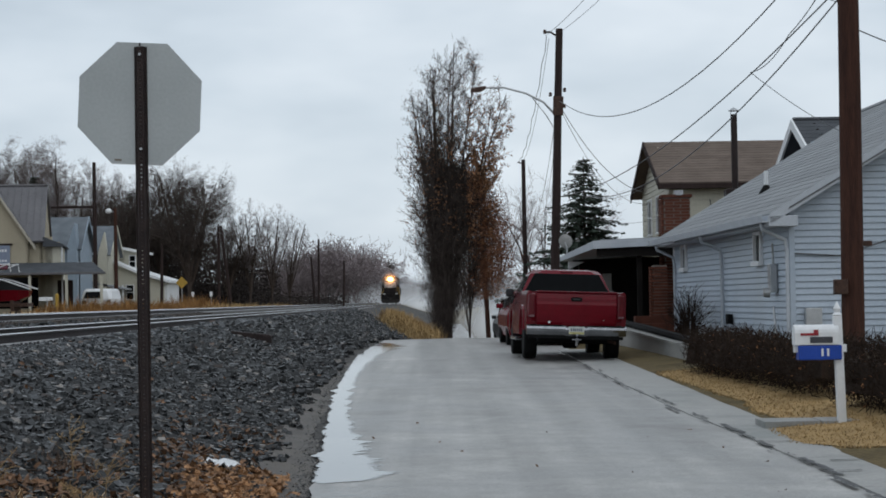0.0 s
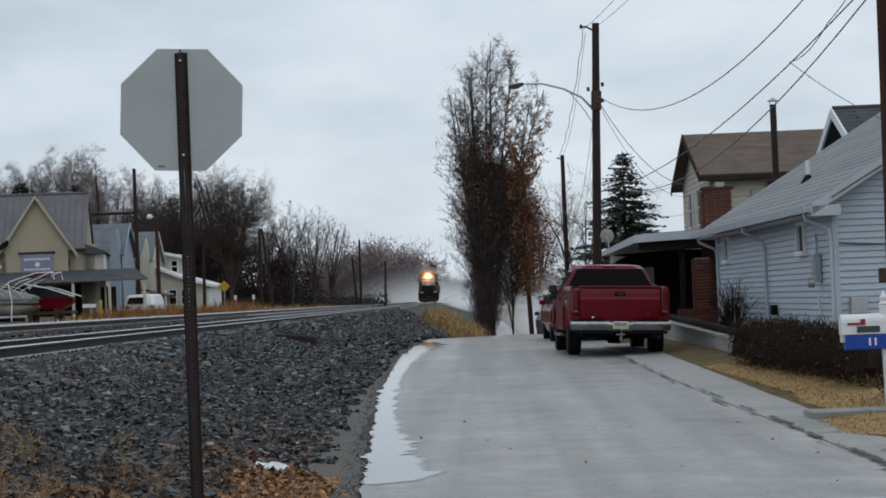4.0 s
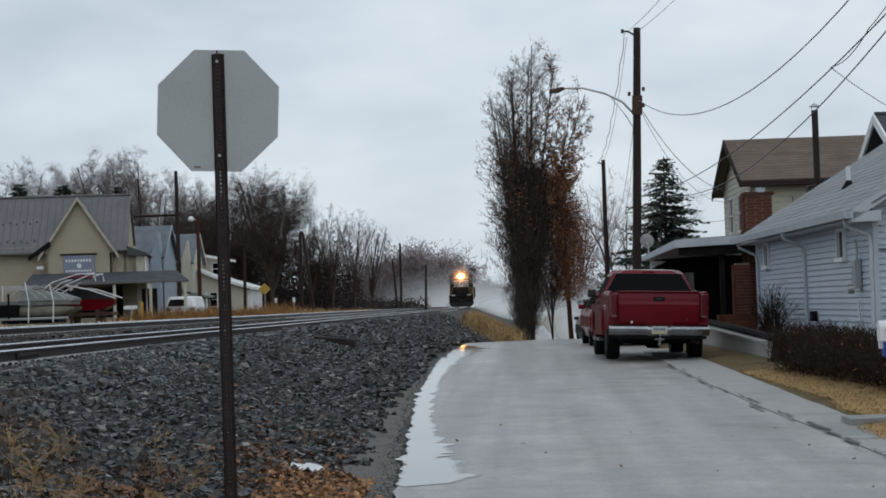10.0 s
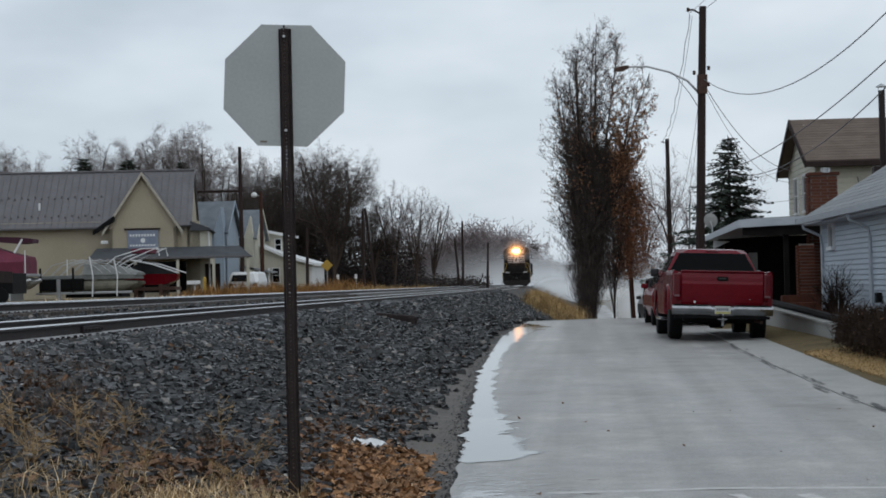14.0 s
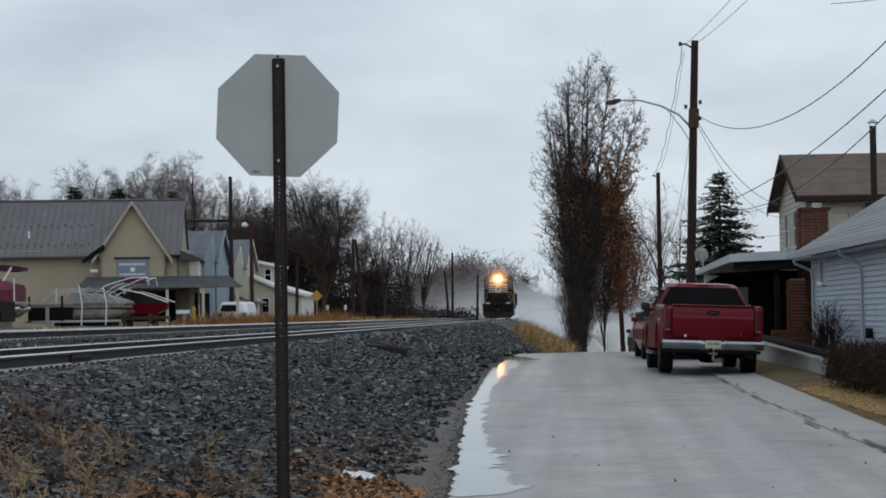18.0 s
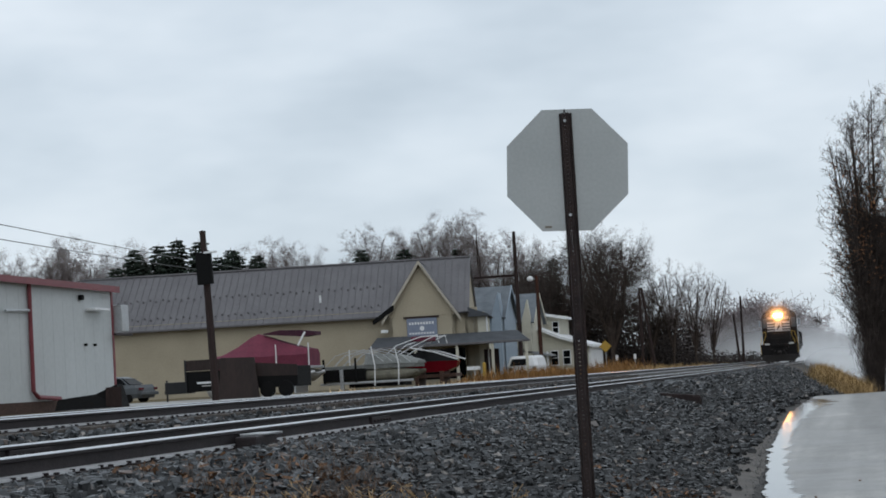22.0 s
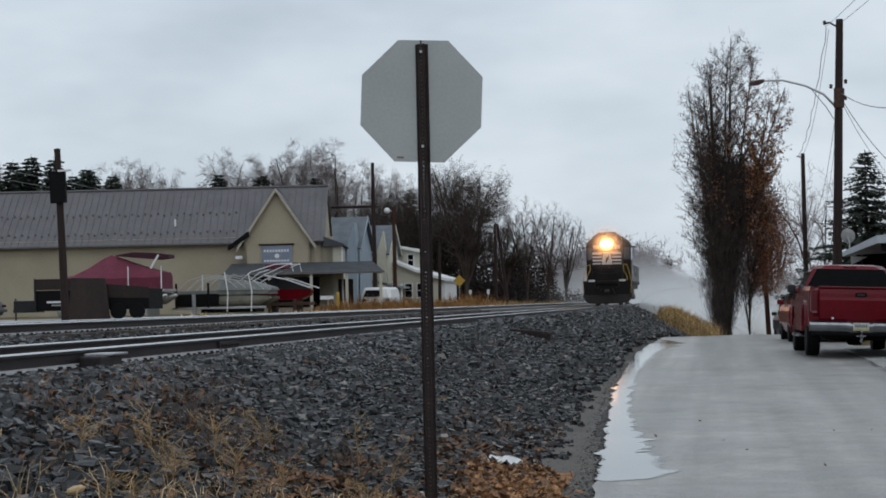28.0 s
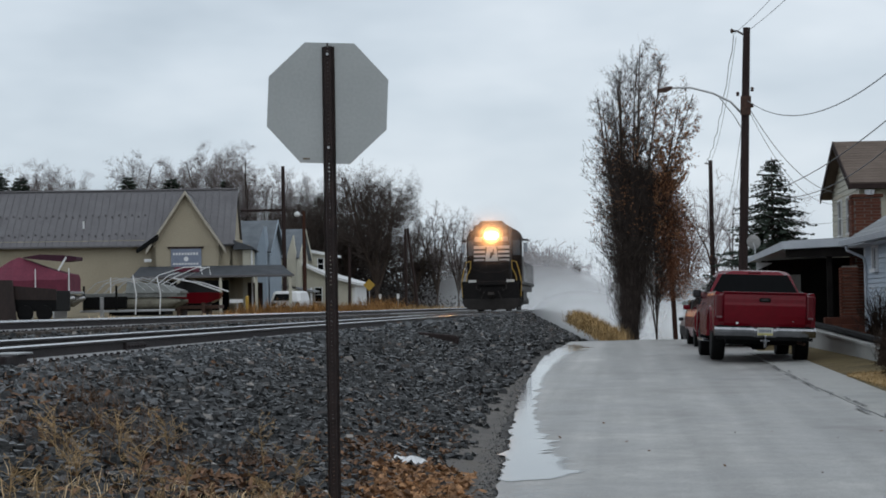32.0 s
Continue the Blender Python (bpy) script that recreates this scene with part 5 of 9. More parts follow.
def make_brick_pier(x, y, z, w, d, h, name, label, cap=True):
    """A pier of brick courses with recessed mortar."""
    t = thing(name, pose(x, y, z), label, "chimney" if cap else "pillar")
    part("core", box(-w / 2 + 0.012, -d / 2 + 0.012, 0, w / 2 - 0.012, d / 2 - 0.012, h - 0.02), M_MORTAR, t)
    rows = int(h / 0.078)
    n = max(2, round(w / 0.215))
    nd = max(2, round(d / 0.215))
    mesh = None
    for r in range(rows):
        off = 0.5 if r % 2 else 0.0
        for side in range(2):
            cnt, span = (n, w) if side == 0 else (nd, d)
            for k in range(cnt):
                bl = span / cnt
                c = -span / 2 + (k + 0.5) * bl + (off - 0.25) * bl * 0.5
                c = max(-span / 2 + bl / 2, min(span / 2 - bl / 2, c))
                m = pose(c, -d / 2, r * 0.078 + 0.04) if side == 0 else pose(-w / 2, c, r * 0.078 + 0.04, 0, 0, 90)
                if mesh is None:
                    mesh = part("brick", box(-0.098, -0.006, -0.032, 0.098, 0.06, 0.032), M_BRICK, t)
                    mesh.matrix_basis = m
                else:
                    again(mesh, m, t)
    if cap:
        part("cap", box(-w / 2 - 0.04, -d / 2 - 0.04, h - 0.03, w / 2 + 0.04, d / 2 + 0.04, h + 0.05, 0.01), M_BRICK, t)
    return t


# Near-black base colour carries the deep shade under the carport roof.
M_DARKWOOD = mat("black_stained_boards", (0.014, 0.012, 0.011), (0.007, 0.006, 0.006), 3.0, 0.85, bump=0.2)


def make_porch():
    """The open carport beyond the blue house, its inner shade put into near-black boards."""
    c = thing("carport", pose(0, 0, 0), "open carport with a white-edged flat roof", "carport")
    z = 2.78
    roof = part("roof", loft([[(3.8, 57.8, z - 0.2), (12.0, 57.8, z + 0.1), (12.0, 49.0, z + 0.2), (4.05, 49.0, z - 0.06)], [(3.8, 57.8, z - 0.06), (12.0, 57.8, z + 0.24), (12.0, 49.0, z + 0.4), (4.05, 49.0, z + 0.13)]]), M_TRIM, c, "pale-edged flat roof")
    part("membrane", loft([[(4.0, 57.6, z - 0.05), (11.9, 57.6, z + 0.25), (11.9, 49.2, z + 0.4), (4.25, 49.2, z + 0.14)], [(4.0, 57.6, z - 0.03), (11.9, 57.6, z + 0.27), (11.9, 49.2, z + 0.42), (4.25, 49.2, z + 0.16)]]), M_SHINGLE, roof)
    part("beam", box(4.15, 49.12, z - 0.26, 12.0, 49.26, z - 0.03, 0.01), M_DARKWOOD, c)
    part("back_wall", box(4.3, 57.0, 0.3, 12.0, 57.15, z - 0.12), M_DARKWOOD, c, "timber back wall, carport shade put into its colour")
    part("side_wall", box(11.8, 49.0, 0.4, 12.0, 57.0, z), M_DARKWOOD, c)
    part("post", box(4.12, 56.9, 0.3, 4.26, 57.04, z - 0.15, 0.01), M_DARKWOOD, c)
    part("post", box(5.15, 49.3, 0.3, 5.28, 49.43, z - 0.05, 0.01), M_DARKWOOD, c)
    part("notice", box(4.95, 56.9, 1.5, 5.2, 56.99, 2.2), M_CONC, c, "white board on the wall")
    part("bracket", prism([(3.95, z - 0.45), (4.4, z - 0.25), (3.95, z - 0.22)], "y", 56.5, 56.6), M_WHITE, c)
    dish = thing("satellite_dish", pose(3.98, 57.4, z - 0.05), "grey satellite dish on the carport roof", "satellite dish")
    part("mast", tube([(0, 0, 0), (0, 0, 0.25), (-0.05, 0.0, 0.4)], 0.02, 8), M_STEEL, dish)
    d = part("dish", lathe([(0.0, 0.0), (0.11, 0.012), (0.20, 0.045), (0.21, 0.045), (0.12, 0.0), (0.0, -0.015)], (0, 0, 0), "y", 18), M_CONC, dish, "grey dish")
    d.matrix_basis = pose(-0.05, 0, 0.42, 12, 0, -25)
    part("arm", tube([(-0.05, 0.0, 0.2), (-0.05, 0.3, 0.3)], 0.012, 6), M_STEEL, dish)
    cp = make_brick_pier(6.25, 50.3, 0.3, 0.68, 0.68, 3.72, "brick_chimney", "red brick chimney rising beside the carport")
    make_brick_pier(5.63, 48.75, 0.3, 0.36, 0.4, 2.0, "brick_pillar", "brown brick pillar of the carport", False)
    m = thing("chimney_cowl", pose(6.3, 50.0, 4.05), "rusty metal cowl standing on the brick chimney", "cowl")
    part("pipe", lathe([(0.12, 0.0), (0.12, 0.12), (0.09, 0.12), (0.09, 0.0)], (0, 0, 0), "z", 12), M_STEEL, m)
    wall = thing("low_wall", pose(0, 0, 0), "low pale concrete retaining wall beside the drive", "wall", kind="structure")
    part("wall_body", loft([[(4.75, 36.2, 0.1), (4.95, 36.2, 0.1), (4.95, 36.2, 0.56), (4.75, 36.2, 0.56)], [(4.45, 49.5, 0.1), (4.65, 49.5, 0.1), (4.65, 49.5, 0.80), (4.45, 49.5, 0.80)]]), M_CONC, wall)
    part("coping", loft([[(4.72, 36.15, 0.555), (4.99, 36.15, 0.555), (4.99, 36.15, 0.60), (4.72, 36.15, 0.60)], [(4.42, 49.5, 0.795), (4.69, 49.5, 0.795), (4.69, 49.5, 0.84), (4.42, 49.5, 0.84)]]), M_CONC, wall)
    part("black_edging", tube([(4.9, 36.8, 0.68), (4.85, 40, 0.74), (4.8, 44, 0.82), (4.7, 48.5, 0.9)], 0.075, 8), M_BLACK, wall, "black drain pipe on the wall")
    steps = thing("brick_steps", pose(5.3, 46.4, 0.55), "worn brick steps at the carport", "steps")
    for k in range(3):
        part("step", box(-0.45, k * 0.35, 0, 1.6, k * 0.35 + 0.36, 0.17 * (k + 1), 0.01), M_BRICK, steps)


make_porch()


def make_cream_house():
    h = thing("cream_house", pose(8.72, 72.0, 0.0), "two-storey cream house with a brown shingle roof", "house")
    W, L, e, top = 12.5, 9.0, 5.7, 7.35
    gab = lambda s: e + (top - e) * (1 - abs(s - L / 2) / (L / 2))
    siding("front_wall", h, 0, 0, W, 0, 0.0, e, 0.2, M_CREAM)
    siding("side_wall", h, 0, L, 0, 0, 0.0, gab, 0.2, M_CREAM, openings=((L - 6.6, L - 5.5, 3.95, 5.25), (L - 3.7, L - 2.6, 3.95, 5.25)))
    part("inner", box(0.15, 0.15, 0, W, L, e - 0.05), M_CREAM, h)
    rise = (top - e) / (L / 2)
    ov = 0.55
    roof = roof_slab("roof", h, [(-0.42, -ov, e - ov * rise + 0.1), (W + 0.4, -ov, e - ov * rise + 0.1), (W + 0.4, L / 2, top + 0.1), (-0.42, L / 2, top + 0.1)], 0.12, M_BROWNROOF, 16)
    roof_slab("roof", h, [(-0.42, L + ov, e - ov * rise + 0.1), (W + 0.4, L + ov, e - ov * rise + 0.1), (W + 0.4, L / 2, top + 0.1), (-0.42, L / 2, top + 0.1)], 0.12, M_BROWNROOF, 3)
    part("fascia", box(-0.42, -ov - 0.05, e - ov * rise - 0.12, W + 0.4, -ov, e - ov * rise + 0.06, 0.01), M_POLE2, h, "dark brown fascia")
    rk = bmesh.new()
    for s in (0, 1):
        y0, y1 = (-ov, L / 2) if s == 0 else (L + ov, L / 2)
        loft([[(-0.45, y0, e - ov * rise - 0.15), (-0.41, y0, e - ov * rise - 0.15), (-0.41, y0, e - ov * rise + 0.12), (-0.45, y0, e - ov * rise + 0.12)], [(-0.45, y1, top - 0.15), (-0.41, y1, top - 0.15), (-0.41, y1, top + 0.12), (-0.45, y1, top + 0.12)]], rk)
    part("rake_board", rk, M_POLE2, h, "dark brown rake board")
    for y in (5.5, 2.6):
        window(h, pose(0.0, y + 1.1, 3.95, 0, 0, -90), 1.1, 1.3)
    part("soffit", box(-0.41, -ov, e - ov * rise - 0.10, W, 0.0, e - ov * rise - 0.06), M_POLE2, h)
    for z, x in ((4.1, 1.3), (3.3, 1.35)):
        part("meter_box", box(x, -0.2, z, x + 0.22, -0.03, z + 0.3, 0.02), M_STEEL, h)
    part("service_cable", tube([(1.45, -0.1, 5.0), (1.55, -0.1, 4.4), (1.4, -0.1, 3.6), (1.6, -0.1, 3.0)], 0.02, 6), M_WIRE, h)
    part("wall_lamp", lathe([(0.0, -0.22), (0.1, -0.18), (0.06, -0.03)], (1.5, 0, 4.62), "y", 10), M_BLACK, h)
    stack = thing("stove_pipe", pose(9.4, 60.9, 3.15), "tall rusty metal stove pipe with a cap", "stove pipe")
    part("pipe", lathe([(0.12, 0.0), (0.12, 1.3), (0.10, 1.32), (0.10, 3.9), (0.08, 3.9), (0.08, 0.0)], (0, 0, 0), "z", 14), M_POST, stack)
    part("base", box(-0.32, -0.3, 1.2, 0.36, 0.3, 1.62, 0.05), M_POST, stack, "rusty metal housing")
    part("base_flue", box(-0.25, -0.25, -0.6, 0.25, 0.25, 1.2), M_POST, stack)
    part("cap", lathe([(0.0, 4.12), (0.17, 4.02), (0.17, 4.0), (0.0, 4.0)], (0, 0, 0), "z", 14), M_STEEL, stack, "metal rain cap")
    part("cap_leg", tube([(0.09, 0, 3.88), (0.09, 0, 4.02)], 0.012, 5), M_STEEL, stack)
    part("cap_leg", tube([(-0.09, 0, 3.88), (-0.09, 0, 4.02)], 0.012, 5), M_STEEL, stack)
    lean = thing("lean_to", pose(8.3, 58.0, 0.4), "low outbuilding behind the blue house", "outbuilding")
    part("wall", box(0.05, 0.0, 0, 6.0, 5.5, 2.4), M_CREAM, lean)
    part("roof", prism([(-0.1, 2.35), (6.2, 2.35), (6.2, 2.6), (-0.1, 2.45)], "y", -0.3, 5.8), M_DARKROOF, lean)


make_cream_house()


def make_dormer_house():
    """A house behind the blue one: its gable end faces the road, its ridge runs away from it."""
    h = thing("dark_gable_house", pose(11.05, 55.2, 0.2), "dark-walled house gable with white trim and charcoal roof", "house")
    L, W, e, top = 4.3, 11.0, 5.35, 6.25
    half = L / 2
    siding("gable_wall", h, 0, L, 0, 0, 0.0, lambda s: e + (top - e) * (1 - abs(s - half) / half), 0.2, M_POLE2, openings=((L - 0.95, L - 0.4, 4.85, 5.3), (L - 3.6, L - 3.05, 4.85, 5.3)))
    part("body", box(0.14, 0.1, 0, W, L - 0.1, e - 0.05), M_POLE2, h)
    rise = (top - e) / half
    for s in (0, 1):
        y0 = -0.5 if s == 0 else L + 0.5
        roof_slab("roof", h, [(-0.5, y0, e - 0.5 * rise + 0.06), (W, y0, e - 0.5 * rise + 0.06), (W, half, top + 0.08), (-0.5, half, top + 0.08)], 0.12, M_DARKROOF, 9)
        rk = bmesh.new()
        loft([[(-0.56, y0, e - 0.5 * rise - 0.2), (-0.5, y0, e - 0.5 * rise - 0.2), (-0.5, y0, e - 0.5 * rise + 0.08), (-0.56, y0, e - 0.5 * rise + 0.08)], [(-0.56, half, top - 0.18), (-0.5, half, top - 0.18), (-0.5, half, top + 0.1), (-0.56, half, top + 0.1)]], rk)
        part("rake_board", rk, M_WHITE, h, "white rake board")
    for y in (0.4, 3.05):
        window(h, pose(0.0, y + 0.55, 4.85, 0, 0, -90), 0.55, 0.45)
    part("eave_trim", box(-0.5, -0.56, e - 0.5 * rise - 0.14, W, -0.48, e - 0.5 * rise + 0.04), M_WHITE, h)
    part("ridge_cap", tube([(-0.5, half, top + 0.1), (W, half, top + 0.1)], 0.07, 6), M_DARKROOF, h)
    part("chimney", box(0.2, half + 0.9, top - 0.7, 0.7, half + 1.5, top + 0.1, 0.02), M_BRICK, h, "brick chimney")


make_dormer_house()


def make_hedge(x0, y0, x1, y1, h, w, label, n=16000):
    """A clipped leafless hedge: dense twigs round a dark core."""
    t = thing("hedge", pose(x0, y0, ground_z(x0, y0) - 0.02, 0, 0, math.degrees(math.atan2(y1 - y0, x1 - x0))), label, "hedge", "hedges before the blue house")
    ln = math.hypot(x1 - x0, y1 - y0)
    core = bmesh.new()
    bmesh.ops.create_cube(core, size=1.0)
    bmesh.ops.subdivide_edges(core, edges=core.edges[:], cuts=9, use_grid_fill=True)
    for v in core.verts:
        v.co = Vector(((v.co.x + 0.5) * ln, v.co.y * w * 0.62, 0.2 + (v.co.z + 0.5) * (h - 0.42)))
        v.co += Vector((0, 0.10, 0.12)) * noise.noise(v.co * 2.3)
    part("core", core, M_HEDGE, t)
    px = RNG.uniform(0, ln, n)
    top = np.array([h * (0.92 + 0.22 * noise.noise((a * 1.1, y0, 3)) + 0.10 * noise.noise((a * 5.0, y0, 8))) for a in px])
    p = np.stack([px, RNG.uniform(-w / 2, w / 2, n), top * RNG.uniform(0, 1, n) ** 0.8], 1)
    d = RNG.normal(0, 1, (n, 3)) + np.array([0, 0, 0.9])
    d /= np.linalg.norm(d, axis=1)[:, None]
    ll = RNG.uniform(0.05, 0.2, n)[:, None]
    s = np.cross(d, RNG.normal(0, 1, (n, 3)))
    s = s / np.linalg.norm(s, axis=1)[:, None] * 0.005
    v = np.stack([p - s, p + s, p + d * ll + s * 0.5, p + d * ll - s * 0.5], 1).reshape(-1, 3)
    f = np.arange(4 * n).reshape(-1, 4)
    np_mesh("brush", v, f, M_HEDGE, t)
    leaf = flakes("dry_leaves", p[: n // 28] + np.array([0, 0, 0.0]), 0.016, M_LEAF, "", "")
    leaf.parent = t
    for key in ("kind", "category", "label"):
        if key in leaf:
            del leaf[key]


make_hedge(4.55, 33.2, 4.95, 24.2, 0.72, 0.75, "clipped brown leafless hedge along the front lawn")
make_hedge(5.0, 23.2, 5.5, 14.5, 0.78, 0.8, "clipped dark leafless hedge beside the mailbox")
# straw lawn strip
g = np.concatenate([scatter(12000, 3.4, 4.75, 18.0, 26), scatter(7000, 3.7, 4.6, 26, 34)])
g = g[[a > apron_edge(b) + 0.06 * noise.noise((b * 2, a * 2, 1)) for a, b in g[:, :2]]]
blades("straw_lawn", g, RNG.uniform(0.025, 0.075, len(g)), 0.005, 1.6, M_STRAW, "flattened golden straw grass by the hedge", "grass")
ys = np.arange(18.1, 34.1, 0.5).tolist()
tagged(np_mesh("lawn", [(x, y, ground_z(x, y) + 0.012) for y in ys for x in (apron_edge(y) + 0.05 + 0.08 * noise.noise((y * 1.1, 1, 0)), 4.4, 5.4)],
               [(3 * j + i, 3 * j + i + 1, 3 * j + i + 4, 3 * j + i + 3) for j in range(len(ys) - 1) for i in range(2)], M_STRAW), "strip of dry golden lawn", "lawn", kind="structure")


def make_shrub(x, y, h, r):
    """A leafless shrub of fine stems."""
    t = thing("bare_shrub", pose(x, y, ground_z(x, y)), "bare brown shrub beside the house wall", "shrub")
    random.seed(31)
    b = bmesh.new()
    for k in range(75):
        a, q = random.uniform(0, 6.28), random.uniform(0.2, 1.0) * r
        p1 = Vector((math.cos(a) * q, math.sin(a) * q, h * random.uniform(0.45, 1.0) * (1.15 - 0.35 * q / r)))
        tube([(0.1 * math.cos(a), 0.1 * math.sin(a), 0), p1 * 0.5 + Vector((0, 0, 0.15)), p1], [0.012, 0.007, 0.003], 4, b)
        for e in range(5):
            s = p1 * random.uniform(0.5, 1.0)
            tube([s, s + Vector((random.uniform(-0.2, 0.2), random.uniform(-0.2, 0.2), random.uniform(0.05, 0.25)))], [0.005, 0.002], 3, b)
    part("brush", b, M_HEDGE, t)


make_shrub(5.35, 41.3, 1.25, 0.6)


def make_mailbox():
    m = thing("mailbox", pose(4.38, 21.2, 0.05), "white mailbox with a red flag on a white post", "mailbox")
    post = part("post", box(-0.045, -0.045, -0.1, 0.045, 0.045, 1.22, 0.008), M_WHITE, m, "white square post")
    post.matrix_basis = pose(0, 0, 0, 0, -1.5, 0)
    part("finial", lathe([(0.045, 1.22), (0.055, 1.235), (0.03, 1.26), (0.042, 1.3), (0.0, 1.38)], (-0.03, 0, 0), "z", 12), M_WHITE, m, "pointed finial")
    part("arm", box(-0.5, -0.03, 0.84, 0.06, 0.03, 0.92, 0.006), M_WHITE, m)
    prof = [(-0.085, 0.0), (0.085, 0.0), (0.085, 0.13)] + [(0.085 * math.cos(a), 0.13 + 0.085 * math.sin(a)) for a in [math.pi * k / 8 for k in range(1, 8)]] + [(-0.085, 0.13)]
    b = part("box", prism(prof, "x", -0.5, -0.03, None, 0.004), M_WHITE, m, "white metal box")
    b.matrix_basis = pose(0, 0, 0.92)
    fl = part("flag", box(-0.44, -0.096, 0.10, -0.26, -0.09, 0.125), M_FLAG, b, "red flag")
    part("flag_tip", box(-0.30, -0.098, 0.10, -0.25, -0.089, 0.16), M_FLAG, fl)
    part("name_bar", box(-0.34, -0.094, 0.02, -0.10, -0.088, 0.085), mat("dark_grey_plate", (0.06, 0.06, 0.07), None, 9, 0.5, bump=0), b, "dark grey blank plate")
    tube_box = part("paper_box", box(-0.46, -0.08, 0.76, -0.0, 0.08, 0.915, 0.012), M_BLUE, m, "blue plastic newspaper box")
    for x in (-0.22, -0.16):
        part("number_bar", box(x, -0.086, 0.80, x + 0.022, -0.079, 0.88), M_WHITE, tube_box)


make_mailbox()



# ---- the locomotive ----
M_LOCO = mat("grimy_black_engine_paint", (0.012, 0.010, 0.010), (0.006, 0.005, 0.005), 1.2, 0.55, bump=0.1, spec=0.16, dirt=(0.028, 0.019, 0.015))
M_LOCOWHITE = mat("grimy_white_stripe", (0.58, 0.58, 0.57), (0.45, 0.45, 0.44), 3.0, 0.55, bump=0.05)
M_PLOW = mat("worn_grey_steel", (0.028, 0.024, 0.022), (0.014, 0.012, 0.011), 4.0, 0.65, metal=0.2, bump=0.2)


def make_locomotive():
    e = thing("locomotive", pose(-6.3, 320, RAIL_Z), "black high-hood diesel locomotive with white nose stripes and its headlight lit", "locomotive")
    hood = part("short_hood", prism([(-0.93, 1.55), (0.93, 1.55), (0.93, 4.28), (0.90, 4.42), (0.62, 4.55), (0.56, 4.68), (-0.56, 4.68), (-0.62, 4.55), (-0.90, 4.42), (-0.93, 4.28)], "y", 0.95, 3.6, None, 0.02), M_LOCO, e, "tall black short hood")
    for s in (-1, 1):
        for k in range(4):
            z = 2.60 + k * 0.215
            x0, x1 = 0.32 + (0.06 if k == 0 else 0), 0.92
            part("stripe", box(min(s * x0, s * x1), 0.938, z, max(s * x0, s * x1), 0.951, z + 0.11), M_LOCOWHITE, hood, "white stripe")
        part("grab_iron", tube([(s * 0.35, 0.9, 2.50), (s * 0.35, 0.86, 2.62), (s * 0.82, 0.86, 2.62), (s * 0.82, 0.9, 2.50)], 0.018, 6), M_LOCO, hood)
    part("nose_panel", prism([(-0.34, 2.60), (0.34, 2.60), (0.24, 3.355), (-0.24, 3.355)], "y", 0.936, 0.952), M_LOCOWHITE, hood, "white emblem panel")
    part("emblem", prism([(-0.12, 2.75), (-0.06, 2.95), (-0.1, 3.02), (0.05, 3.08), (0.08, 3.22), (0.13, 3.2), (0.12, 3.02), (0.16, 2.95), (0.05, 2.92), (0.0, 2.80), (-0.06, 2.72)], "y", 0.930, 0.937), M_LOCO, hood, "dark leaping emblem")
    part("stripe_cap", box(-0.92, 0.938, 3.345, 0.92, 0.95, 3.40), M_LOCOWHITE, hood)
    house = part("headlight", box(-0.36, 0.86, 3.70, 0.36, 0.98, 4.12, 0.06), M_LOCO, hood, "twin headlight, lit")
    for s in (-1, 1):
        part("lens", lathe([(0.0, 0.845), (0.16, 0.848), (0.175, 0.862), (0.0, 0.87)], (s * 0.18, 0, 3.91), "y", 20), M_LAMP, house, "glowing warm lens")
        part("number_board", box(min(s * 0.48, s * 0.86), 0.90, 3.62, max(s * 0.48, s * 0.86), 0.955, 3.86, 0.01), mat("number_board_glass", (0.3, 0.3, 0.29), None, 9, 0.3, bump=0) if s < 0 else bpy.data.materials["number_board_glass"], hood)
    cab = part("cab", prism([(-1.45, 1.55), (1.45, 1.55), (1.45, 3.9), (1.30, 4.2), (0.7, 4.56), (-0.7, 4.56), (-1.30, 4.2), (-1.45, 3.9)], "y", 3.3, 5.6, None, 0.03), M_LOCO, e, "black cab")
    for s in (-1, 1):
        part("front_window", box(min(s * 0.98, s * 1.38), 3.28, 2.95, max(s * 0.98, s * 1.38), 3.305, 3.75, 0.01), mat("pale_cab_glass", (0.09, 0.10, 0.11), None, 2, 0.08, bump=0) if s < 0 else bpy.data.materials["pale_cab_glass"], cab, "cab window reflecting the sky")
        part("side_window", box(min(s * 1.44, s * 1.465), 3.6, 2.9, max(s * 1.44, s * 1.465), 5.0, 3.7, 0.008), bpy.data.materials["pale_cab_glass"], cab)
        part("sunshade", box(min(s * 1.53, s * 1.75), 3.4, 3.75, max(s * 1.53, s * 1.75), 5.1, 3.8, 0.01), M_LOCO, cab)
        part("mirror", box(min(s * 1.55, s * 1.75), 3.45, 3.1, max(s * 1.55, s * 1.75), 3.48, 3.6, 0.008), M_CHROME, cab, "cab mirror")
    long_hood = part("long_hood", prism([(-0.93, 1.55), (0.93, 1.55), (0.93, 4.2), (0.7, 4.45), (-0.7, 4.45), (-0.93, 4.2)], "y", 5.4, 17.6, None, 0.02), M_LOCO, e, "long black engine hood")
    for k in range(9):
        part("hood_door", box(0.925, 6.0 + k * 1.25, 1.8, 0.945, 7.1 + k * 1.25, 3.6, 0.006), M_LOCO, long_hood)
    for y in (7.5, 14.0, 15.6):
        part("fan", lathe([(0.0, 4.58), (0.55, 4.58), (0.62, 4.45), (0.6, 4.43), (0.0, 4.43)], (0, y, 0), "z", 20), M_LOCO, long_hood)
